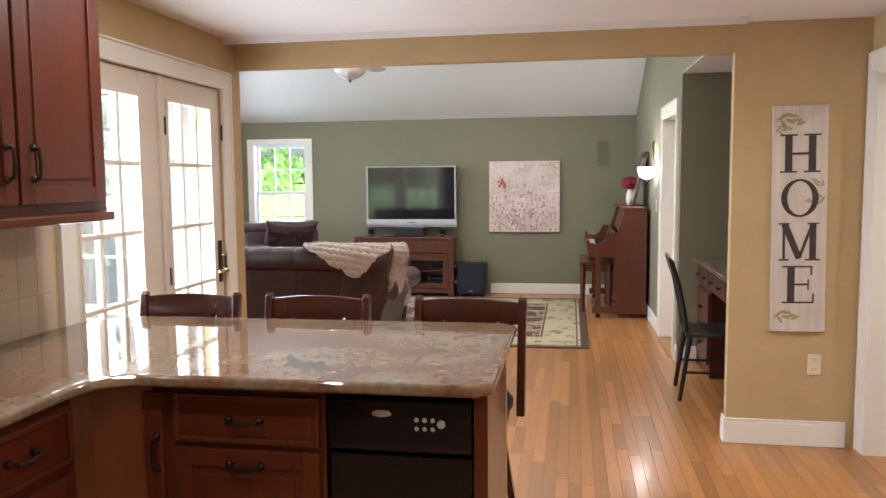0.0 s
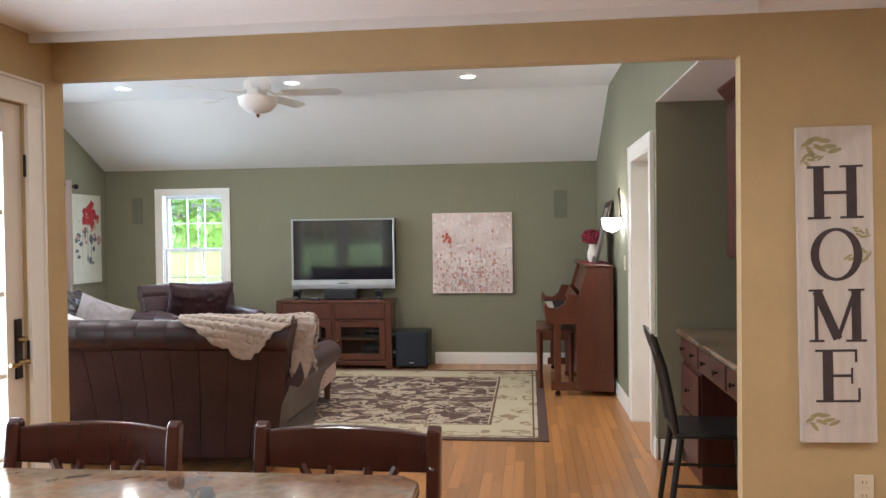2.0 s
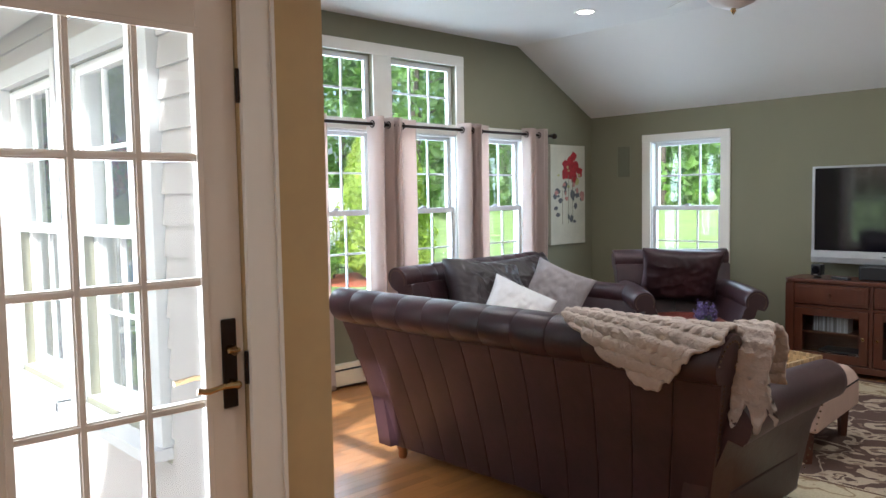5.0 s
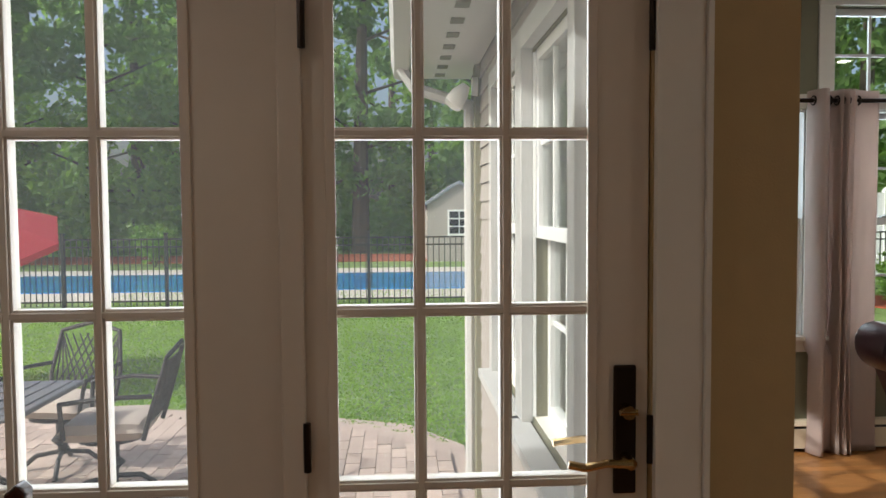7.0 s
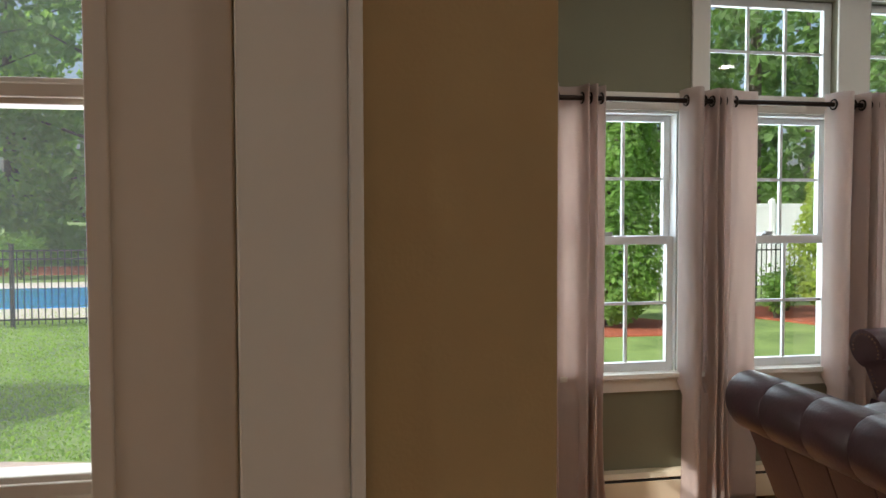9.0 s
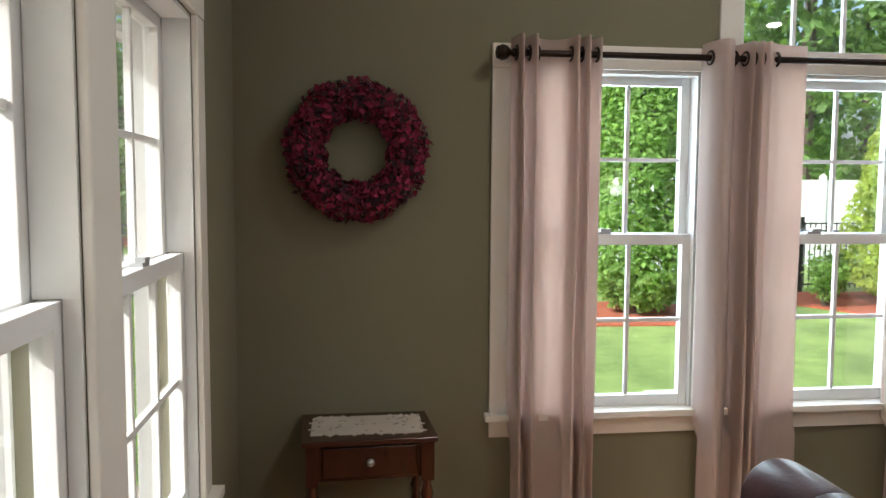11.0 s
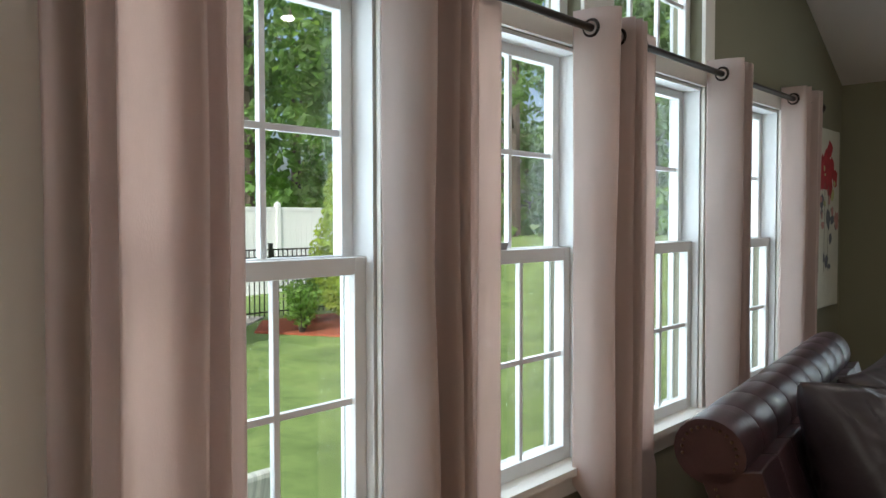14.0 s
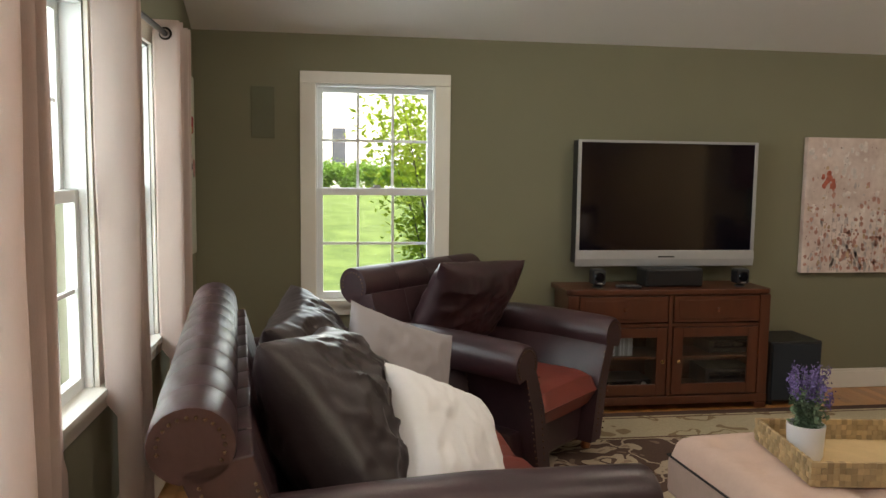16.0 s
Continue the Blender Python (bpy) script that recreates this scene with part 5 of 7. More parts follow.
pile = nn.new("ShaderNodeTexNoise")
pile.inputs["Scale"].default_value = 90
ll.new(tc.outputs["Object"], pile.inputs["Vector"])
shade = nn.new("ShaderNodeHueSaturation")
ll.new(math_node("ADD", math_node("MULTIPLY", pile.outputs["Fac"], 0.5), 0.75), shade.inputs["Value"])
ll.new(col, shade.inputs["Color"])
ll.new(shade.outputs[0], nn["Principled BSDF"].inputs["Base Color"])
nn["Principled BSDF"].inputs["Roughness"].default_value = 0.95
nn["Principled BSDF"].inputs["Specular IOR Level"].default_value = 0.1
bp = nn.new("ShaderNodeBump")
bp.inputs["Strength"].default_value, bp.inputs["Distance"].default_value = 0.5, 0.004
ll.new(pile.outputs["Fac"], bp.inputs["Height"])
ll.new(bp.outputs[0], nn["Principled BSDF"].inputs["Normal"])
solid("area_rug", box(B(), -RW, RW, -RH, RH, 0.0055, 0.014), RUG, "brown and ivory floral wool rug on the oak floor", "rug", bevel=0.003, m=Matrix.Translation(((RX0 + RX1) / 2, (RY0 + RY1) / 2, 0)))

# television, stand and speakers
tv = thing("television", "wall-mounted plasma television with a silver frame, switched off", "television", Matrix.Translation((-0.132, 5.41, 0)))
bm = B()
box(bm, -0.6, 0.6, 0.012, 0.11, 0.90, 1.68)
part("body", bm, BLACKPLAST, tv, bevel=0.01)
bm = B()
for x0, x1, z0, z1 in ((-0.6, -0.578, 0.985, 1.68), (0.578, 0.6, 0.985, 1.68), (-0.578, 0.578, 1.664, 1.68)):
    box(bm, x0, x1, -0.002, 0.0115, z0, z1)
prism(bm, [(-0.006, 0.93), (-0.002, 0.985), (0.0115, 0.985), (0.0115, 0.88), (0.002, 0.885)], -0.602, 0.602, "x")
part("frame", bm, SILVER, tv, "silver frame", bevel=0.003)
bm = B()
box(bm, -0.577, 0.577, 0.004, 0.0115, 0.986, 1.663)
part("screen", bm, mat("dark_glass_screen", (0.004, 0.004, 0.008), 0.06, var=0.05, spec=1.0), tv, "glossy dark screen")
bm = B()
box(bm, -0.055, 0.055, -0.0075, -0.003, 0.94, 0.949)
part("maker_mark", bm, BLACKPLAST, tv)
for x in (-0.28, 0.28):
    bm = B()
    box(bm, x - 0.05, x + 0.05, 0.1105, 0.158, 1.1, 1.5)
    part("wall_bracket", bm, BLACKPLAST, tv)

st = thing("tv_stand", "cherry wood television cabinet with two drawers and glazed doors", "cabinet", Matrix.Translation((-0.19, 5.17, 0)))
bm = B()
box(bm, -0.635, 0.635, 0.02, 0.36, 0.1, 0.735)
bmesh.ops.delete(bm, geom=[f for f in bm.faces if f.calc_center_median().y < 0.03], context="FACES_ONLY")
o = part("carcass", bm, WALNUT, st)
q = o.modifiers.new("thick", "SOLIDIFY")
q.thickness, q.offset = 0.02, -1
bm = B()
prism(bm, [(-0.66, 0.02), (-0.635, -0.005), (0.635, -0.005), (0.66, 0.02), (0.66, 0.37), (-0.66, 0.37)], 0.736, 0.768, "z")
part("top", bm, WALNUT, st, bevel=0.006)
bm = B()
box(bm, -0.66, 0.66, 0.002, 0.37, 0.045, 0.098)
part("plinth", bm, WALNUT, st, bevel=0.006)
for sx in (-0.62, 0.62):
    bm = B()
    box(bm, sx - 0.035, sx + 0.035, 0.0, 0.07, 0.098, 0.735)
    part("corner_post", bm, WALNUT, st, bevel=0.008)
    for yy in (0.04, 0.33):
        bm = B()
        box(bm, sx - 0.04, sx + 0.04, yy - 0.035, yy + 0.035, 0.006, 0.045)
        part("foot", bm, WALNUT, st, bevel=0.008)
bm = B()
box(bm, -0.012, 0.012, 0.005, 0.34, 0.1, 0.735)
box(bm, -0.585, -0.0125, 0.01, 0.03, 0.535, 0.555)
box(bm, 0.0125, 0.585, 0.01, 0.03, 0.535, 0.555)
part("divider", bm, WALNUT, st)
bm = B()
box(bm, -0.6, -0.0125, 0.06, 0.34, 0.32, 0.335)
box(bm, 0.0125, 0.6, 0.06, 0.34, 0.32, 0.335)
part("shelf", bm, WALNUT, st)
for s in (-1, 1):
    x0, x1 = sorted((s * 0.02, s * 0.58))
    bm = B()
    box(bm, x0, x1, 0.0, 0.018, 0.565, 0.725)
    box(bm, x0 + 0.03, x1 - 0.03, -0.005, -0.0005, 0.588, 0.702)
    dr = part("drawer", bm, WALNUT, st, bevel=0.004)
    bm = B()
    lathe(bm, [(0.0, 0.0), (0.008, 0.0), (0.007, 0.012), (0.015, 0.018), (0.012, 0.028), (0, 0.03)], 14, pose((x0 + x1) / 2, -0.0055, 0.645, 90, 0, 0))
    part("knob", bm, WALNUT, dr, smooth=True)
    bm = B()
    for a, b, z0, z1 in ((x0, x0 + 0.065, 0.11, 0.53), (x1 - 0.065, x1, 0.11, 0.53), (x0 + 0.065, x1 - 0.065, 0.11, 0.175), (x0 + 0.065, x1 - 0.065, 0.47, 0.53)):
        box(bm, a, b, 0.0, 0.018, z0, z1)
    dr = part("door", bm, WALNUT, st, bevel=0.003)
    bm = B()
    box(bm, x0 + 0.065, x1 - 0.065, 0.008, 0.012, 0.175, 0.47)
    part("glass", bm, GLASS, dr).visible_shadow = False
    bm = B()
    lathe(bm, [(0.0, 0.0), (0.006, 0.0), (0.006, 0.012), (0.012, 0.018), (0.0, 0.026)], 12, pose(s * 0.052, -0.0005, 0.32, 90, 0, 0))
    part("knob", bm, BRASS, dr, smooth=True)
DISC = mat("disc_cases", (0.45, 0.47, 0.52), 0.4, var=0.3, per="object", per_amount=0.6)
rng = random.Random(8)
bm = B()
box(bm, 0, 0.007, 0, 0.12, 0, 0.13)
case_mesh = mesh_of("disc_case", bm, DISC)
for i in range(26):
    o = new("disc_case", case_mesh)
    o.matrix_world = pose(-0.66 + i * 0.0105, 5.27, 0.3355 + 0.0, 0, 0, 0)
    tagged(o, "plastic disc case standing on the cabinet shelf", "disc case", "disc cases")
for x, z, w, h in ((0.12, 0.3355, 0.4, 0.09), (0.1, 0.1205, 0.43, 0.12), (-0.62, 0.1205, 0.36, 0.06)):
    t = thing("av_box", "black audio component in the glazed cabinet", "audio unit", Matrix.Translation((x, 5.27, z)))
    bm = B()
    box(bm, 0, w, 0, 0.22, 0.006, h)
    part("body", bm, BLACKPLAST, t, bevel=0.004)
    bm = B()
    box(bm, 0.03, w - 0.12, -0.003, -0.0003, h * 0.45, h * 0.8)
    part("display", bm, GLOSSBLACK, t)
    bm = B()
    lathe(bm, [(0, 0), (0.015, 0), (0.014, 0.014), (0, 0.015)], 14, pose(w - 0.05, -0.0003, h * 0.55, 90, 0, 0))
    part("dial", bm, SILVER, t, smooth=True)
    bm = B()
    for fx in (0.03, w - 0.03):
        for fy in (0.03, 0.19):
            rod(bm, (fx, fy, 0), (fx, fy, 0.006), 0.012)
    part("rubber_feet", bm, BLACKPLAST, t)
for x in (-0.63, 0.31):
    t = thing("satellite_speaker", "small black satellite speaker on the cabinet", "speaker", Matrix.Translation((x, 5.28, 0.768)), group="small speakers")
    bm = B()
    lathe(bm, [(0, 0), (0.035, 0), (0.03, 0.01), (0.012, 0.02), (0, 0.02)], 16)
    part("base", bm, BLACKPLAST, t, smooth=True)
    bm = B()
    box(bm, -0.042, 0.042, -0.045, 0.045, 0.02, 0.115)
    part("body", bm, BLACKPLAST, t, bevel=0.014)
    bm = B()
    lathe(bm, [(0, 0.004), (0.028, 0.004), (0.032, 0.0), (0, 0.0)], 20, pose(0, -0.0455, 0.068, 90, 0, 0))
    part("cone", bm, GLOSSBLACK, t, smooth=True)
    bm = B()
    box(bm, -0.015, 0.015, -0.0475, -0.0455, 0.028, 0.034)
    part("badge", bm, SILVER, t)
t = thing("centre_speaker", "low black centre speaker on the cabinet", "speaker", Matrix.Translation((-0.13, 5.27, 0.768)))
bm = B()
box(bm, -0.19, 0.19, 0, 0.16, 0.0, 0.115)
part("body", bm, BLACKPLAST, t, bevel=0.012)
bm = B()
box(bm, -0.175, 0.175, -0.006, -0.0005, 0.01, 0.105)
part("grille", bm, BLACKPLAST, t, bevel=0.003)
t = thing("remote_control", "slim dark remote control lying on the cabinet", "remote", pose(-0.44, 5.25, 0.768, 0, 0, 70))
bm = B()
box(bm, -0.022, 0.022, -0.08, 0.08, 0, 0.018)
part("body", bm, BLACKPLAST, t, bevel=0.007)
bm = B()
for i in range(3):
    for j in range(6):
        box(bm, -0.015 + i * 0.011, -0.008 + i * 0.011, -0.06 + j * 0.018, -0.05 + j * 0.018, 0.0181, 0.020)
part("buttons", bm, SILVER, t)
t = thing("subwoofer", "black cube subwoofer on the floor beside the cabinet", "speaker", Matrix.Translation((0.68, 5.21, 0)))
bm = B()
box(bm, -0.18, 0.18, 0, 0.34, 0.03, 0.42)
part("body", bm, BLACKPLAST, t, bevel=0.008)
bm = B()
box(bm, -0.165, 0.165, -0.012, -0.0005, 0.045, 0.405)
part("grille", bm, mat("dark_blue_grille_cloth", (0.016, 0.02, 0.027), 0.9, var=0.1), t, bevel=0.004)
bm = B()
box(bm, -0.025, 0.025, -0.0145, -0.0125, 0.07, 0.08)
part("badge", bm, SILVER, t)
for fx in (-0.15, 0.15):
    for fy in (0.03, 0.31):
        bm = B()
        rod(bm, (fx, fy, 0.0055), (fx, fy, 0.03), 0.018)
        part("foot", bm, BLACKPLAST, t)
for x in (-2.667, 2.335):
    t = thing("wall_speaker", "flush wall speaker with a grey-green grille", "speaker", Matrix.Translation((x, N, 1.813)), group="wall speakers")
    bm = B()
    box(bm, -0.07, 0.07, -0.008, -0.001, -0.155, 0.155)
    part("grille", bm, GRILLE, t, bevel=0.003)
    bm = B()
    for x0, x1, z0, z1 in ((-0.076, -0.0705, -0.161, 0.161), (0.0705, 0.076, -0.161, 0.161), (-0.0705, 0.0705, -0.161, -0.1555), (-0.0705, 0.0705, 0.1555, 0.161)):
        box(bm, x0, x1, -0.006, -0.001, z0, z1)
    part("rim", bm, GREEN, t)


# ---- pictures ----
def blotch(bm, x, z, r, y, seed, squash=1.0, n=14):
    """A flat uneven dab of paint facing -y."""
    rg = random.Random(seed)
    vs = [bm.verts.new((x + r * rg.uniform(0.6, 1.15) * math.cos(2 * math.pi * i / n), y, z + squash * r * rg.uniform(0.6, 1.15) * math.sin(2 * math.pi * i / n))) for i in range(n)]
    bm.faces.new(vs)


def paint(name, c, var=0.25):
    return mat(name, c, 0.75, var=var, scale=25, bump=0.2, bump_scale=80)


ART = mat("pale_pink_canvas", (0.60, 0.43, 0.38), 0.8, var=0.2, scale=4, hue=(0.72, 0.63, 0.58), bump=0.25, bump_scale=60)
art = thing("painting", "large square abstract flower painting in pinks and greys", "painting", Matrix.Translation((1.34, N - 0.041, 1.273)))
bm = B()
box(bm, -0.453, 0.453, 0, 0.04, -0.456, 0.456)
part("canvas", bm, ART, art, bevel=0.003)
rng = random.Random(31)
for k, (cname, colr, count, low, sz, tall) in enumerate((("white_dab", (0.70, 0.62, 0.58), 120, 9, 0.02, 1.4), ("grey_dab", (0.50, 0.43, 0.41), 150, 0.2, 0.012, 2.0), ("rose_dab", (0.50, 0.26, 0.21), 240, 0.3, 0.012, 1.2), ("dark_dab", (0.30, 0.17, 0.15), 150, 0.5, 0.0045, 1.1), ("ochre_dab", (0.52, 0.36, 0.24), 50, 0.5, 0.011, 1.5))):
    bm = B()
    for i in range(count):
        z = rng.uniform(-0.44, 0.44) if low > 1 else -0.445 + 0.88 * abs(rng.gauss(0, low))
        x = rng.uniform(-0.44, 0.44) if cname != "grey_dab" else rng.gauss(-0.08, 0.22)
        if abs(x) < 0.435 and abs(z) < 0.435:
            blotch(bm, x, z, sz * rng.uniform(0.3, 1.4), -0.0006 - 0.0003 * k, rng.random(), tall * rng.uniform(0.5, 1.5), 8)
    part(cname, bm, paint(cname, colr, 0.4), art)["kind"] = "stuff"
bm = B()
for i in range(11):
    blotch(bm, -0.29 + 0.04 * rng.uniform(-1, 1), 0.17 + 0.055 * rng.uniform(-1, 1), 0.02 * rng.uniform(0.5, 1.2), -0.0025 - i * 0.0001, i, 1.5, 8)
part("poppy", bm, paint("poppy_red", (0.46, 0.12, 0.075), 0.5), art, "red poppy")
bm = B()
for i in range(11):
    x, z1, tilt = rng.uniform(-0.41, 0.3), rng.uniform(-0.25, 0.14), rng.uniform(-0.05, 0.05)
    w = rng.uniform(0.0009, 0.0022)
    bm.faces.new([bm.verts.new(p) for p in ((x - w, -0.0023, -0.44), (x + w, -0.0023, -0.44), (x + tilt + w * 0.5, -0.0023, z1), (x + tilt - w * 0.5, -0.0023, z1))])
part("stem", bm, paint("stem_grey", (0.33, 0.24, 0.20)), art)["kind"] = "stuff"

art2 = thing("painting", "tall canvas painting of a red flower on ivory", "painting", pose(W + 0.036, 5.12, 1.485, 0, 0, 90))
bm = B()
box(bm, -0.285, 0.285, 0, 0.035, -0.505, 0.505)
part("canvas", bm, mat("ivory_canvas", (0.52, 0.50, 0.40), 0.8, var=0.12, scale=6, bump=0.2, bump_scale=70), art2, bevel=0.003)
bm = B()
for i in range(14):
    a = i * 2.4
    blotch(bm, 0.05 + 0.011 * i * math.cos(a), 0.27 + 0.011 * i * math.sin(a), 0.06, -0.0008 - i * 0.0001, i)
part("red_flower", bm, paint("crimson_paint", (0.32, 0.015, 0.02), 0.5), art2, "crimson flower")
rng = random.Random(6)
for cname, colr, z0, z1, count, sz in (("grey_shapes", (0.10, 0.10, 0.11), -0.28, 0.12, 16, 0.04), ("pink_shapes", (0.42, 0.2, 0.17), -0.05, 0.12, 7, 0.035), ("green_shapes", (0.38, 0.38, 0.16), 0.05, 0.3, 6, 0.035)):
    bm = B()
    for i in range(count):
        blotch(bm, rng.uniform(-0.22, 0.24), rng.uniform(z0, z1), sz * rng.uniform(0.4, 1.2), -0.0022 - 0.0002 * (count % 5), i + count, rng.uniform(0.4, 1.5))
    part(cname, bm, paint(cname, colr), art2)["kind"] = "stuff"
bm = B()
for x, z in ((0.0, 0.2), (0.07, 0.18), (-0.1, 0.05)):
    box(bm, x - 0.003, x + 0.003, -0.003, -0.0028, -0.3, z)
part("stems", bm, paint("stem_dark", (0.12, 0.13, 0.09)), art2)

# ---- curtains on the west windows ----
rodt = thing("curtain_rod", "dark bronze curtain rod with ball finials above the windows", "curtain rod")
RXC, RZC = W + 0.09, 2.065
bm = B()
rod(bm, (RXC, 0.97, RZC), (RXC, 4.78, RZC), 0.0125, seg=14)
part("pole", bm, BRONZE, rodt, smooth=True)
for y, s in ((0.97, -1), (4.78, 1)):
    bm = B()
    lathe(bm, [(0, 0), (0.016, 0.0), (0.016, 0.012), (0.01, 0.018), (0.026, 0.035), (0.03, 0.052), (0.022, 0.072), (0, 0.078)], 18, pose(RXC, y, RZC, -90 * s, 0, 0))
    part("finial", bm, BRONZE, rodt, "dark turned ball finial", smooth=True)
for y in (1.0, 2.75, 4.74):
    bm = B()
    box(bm, W + 0.02, W + 0.026, y - 0.012, y + 0.012, RZC - 0.04, RZC + 0.03)
    rod(bm, (W + 0.026, y, RZC - 0.012), (RXC, y, RZC - 0.012), 0.006)
    part("bracket", bm, BRONZE, rodt)


def curtain(y0, y1, plan, seed):
    """A grommet-top panel from the rod to the floor; plan lists (share of the width, way out from the rod) of its folds."""
    t = thing("curtain", "pinkish-beige linen grommet curtain panel reaching the floor", "curtain", group="window curtains")
    rg = random.Random(seed)
    pts = [(plan[0][0] * 2 - plan[1][0], plan[0][1])] + list(plan) + [(plan[-1][0] * 2 - plan[-2][0], plan[-1][1])]
    line = []
    for k in range(1, len(pts) - 2):
        for i in range(8):
            f = i / 8
            line.append([0.5 * (2 * pts[k][c] + (pts[k + 1][c] - pts[k - 1][c]) * f + (2 * pts[k - 1][c] - 5 * pts[k][c] + 4 * pts[k + 1][c] - pts[k + 2][c]) * f * f + (3 * pts[k][c] - pts[k - 1][c] - 3 * pts[k + 1][c] + pts[k + 2][c]) * f ** 3) for c in (0, 1)])
    line.append(list(plan[-1]))
    nv = 44
    z1, z0 = RZC + 0.06, 0.012
    bm, grid = B(), []
    for j in range(nv + 1):
        v = j / nv
        z = z1 + (z0 - z1) * v
        row = []
        for i, (u, x) in enumerate(line):
            wob = noise.noise(Vector((u * 3.0, v * 2.2, seed * 3.1)))
            fine = noise.noise(Vector((u * 9.0, v * 5.0, seed * 1.7)))
            low = max(0.0, v - 0.9) * 10
            xx = RXC + x * (1 - 0.1 * v + 0.5 * wob * v) + 0.004 * fine + 0.02 * low * wob
            y = y0 + (y1 - y0) * u + 0.028 * wob * v + 0.004 * fine * v + 0.03 * low * low * (u - 0.5)
            row.append(bm.verts.new((max(xx, W + 0.025 if z > 0.6 else W + 0.08), y, z + (0.004 * wob if j == nv else 0))))
        grid.append(row)
    for a, b in zip(grid, grid[1:]):
        for i in range(len(line) - 1):
            bm.faces.new((a[i], a[i + 1], b[i + 1], b[i]))
    o = part("cloth", bm, CURTAIN, t, smooth=True)
    q = o.modifiers.new("thick", "SOLIDIFY")
    q.thickness = 0.0022
    for (u, x), (u2, x2) in zip(line, line[1:]):
        if x * x2 > 0 or x == x2:
            continue
        y = y0 + (y1 - y0) * (u + (u2 - u) * x / (x - x2))
        bm = B()
        w = 20
        for i in range(w):
            a0, a1 = 2 * math.pi * i / w, 2 * math.pi * (i + 1) / w
            rod(bm, (RXC + 0.025 * math.cos(a0), y, RZC + 0.025 * math.sin(a0)), (RXC + 0.025 * math.cos(a1), y, RZC + 0.025 * math.sin(a1)), 0.0055, 0.0055, 6)
        part("grommet", bm, BRONZE, t, "dark bronze ring", smooth=True)
    return t


# a rounded outer fold, a broad face, a tight bunch and a flat flap
BROAD = [(0.0, -0.06), (0.02, 0.02), (0.09, 0.075), (0.17, 0.05), (0.28, -0.03), (0.33, -0.055), (0.37, 0.055), (0.41, -0.05), (0.45, 0.06), (0.49, -0.05), (0.53, 0.05), (0.58, 0.02), (0.75, -0.02), (1.0, -0.03)]
END = [(0.0, -0.055), (0.06, 0.06), (0.14, -0.055), (0.21, 0.065), (0.29, -0.02), (0.42, -0.055), (0.55, -0.045), (0.64, -0.02), (0.70, 0.06), (0.76, -0.05), (0.82, 0.065), (0.90, -0.04), (1.0, 0.03)]
curtain(0.965, 1.29, END, 1)
curtain(1.72, 2.135, BROAD, 2)
curtain(2.54, 3.03, BROAD, 3)
curtain(3.54, 3.91, BROAD, 4)
curtain(4.40, 4.69, END, 5)

# baseboard heater under the windows
ht = thing("baseboard_heater", "white metal baseboard heater along the window wall", "heater", Matrix.Translation((W, 0.78, 0)))
bm = B()
prism(bm, [(0.001, 0.16), (0.001, 0.19), (0.06, 0.19), (0.072, 0.165), (0.066, 0.16)], 0, 4.1, "y")
part("hood", bm, CREAM, ht)
bm = B()
prism(bm, [(0.062, 0.03), (0.07, 0.03), (0.07, 0.145), (0.062, 0.145)], 0, 4.1, "y")
part("front_cover", bm, CREAM, ht)
bm = B()
box(bm, 0.001, 0.058, 0.02, 4.08, 0.04, 0.15)
part("fins", bm, BLACKPLAST, ht, "dark heating fins")
for y in (0, 4.1):
    bm = B()
    box(bm, 0.001, 0.074, y - 0.012, y + 0.0, 0.006, 0.192)
    part("end_cap", bm, CREAM, ht)

# wreath
CRIMSON = mat("crimson_petals", (0.20, 0.012, 0.045), 0.8, var=0.2, per="island", per_amount=0.55)
PLUM = mat("dark_plum_petals", (0.035, 0.008, 0.018), 0.8, var=0.2, per="island", per_amount=0.5)
wr = thing("wreath", "round crimson hydrangea flower wreath on the wall", "wreath", Matrix.Translation((W + 0.055, 0.385, 1.702)) @ Matrix.Scale(0.93, 4))


def petals(q):
    a = q.uniform(0, 2 * math.pi)
    b = q.uniform(-0.3, math.pi + 0.3)
    r = 0.072 * q.uniform(0.75, 1.12) * (1 + 0.12 * math.sin(a * 9 + b * 3))
    d = 0.203 + r * math.cos(b)
    return (r * math.sin(b) * 0.75, d * math.cos(a), d * math.sin(a)), (math.sin(b), math.cos(b) * math.cos(a), math.cos(b) * math.sin(a))


leaves("petals", 2300, petals, 0.03, CRIMSON, wr, 91, "crimson petals")
leaves("dark_petals", 900, petals, 0.03, PLUM, wr, 92, "dark plum petals")
bm = B()
for i in range(24):
    a0, a1 = 2 * math.pi * i / 24, 2 * math.pi * (i + 1) / 24
    rod(bm, (0.0, 0.203 * math.cos(a0), 0.203 * math.sin(a0)), (0.0, 0.203 * math.cos(a1), 0.203 * math.sin(a1)), 0.05, 0.05, 8)
part("frame", bm, PLUM, wr, smooth=True)

# side table with lace doily
sd = thing("side_table", "small dark wood side table with turned legs and one drawer", "side table", pose(-2.92, 0.42, 0, 0, 0, 93))
bm = B()
box(bm, -0.235, 0.235, -0.17, 0.17, 0.685, 0.705)
part("tabletop", bm, MAHOG, sd, bevel=0.004)
bm = B()
box(bm, -0.2, 0.2, -0.13, 0.13, 0.55, 0.684)
part("apron", bm, MAHOG, sd, bevel=0.003)
bm = B()
box(bm, -0.165, 0.165, -0.142, -0.1305, 0.562, 0.672)
dr = part("drawer", bm, MAHOG, sd, bevel=0.004)
bm = B()
ball(bm, (0, -0.158, 0.62), 0.014, 14)
rod(bm, (0, -0.1425, 0.62), (0, -0.15, 0.62), 0.005)
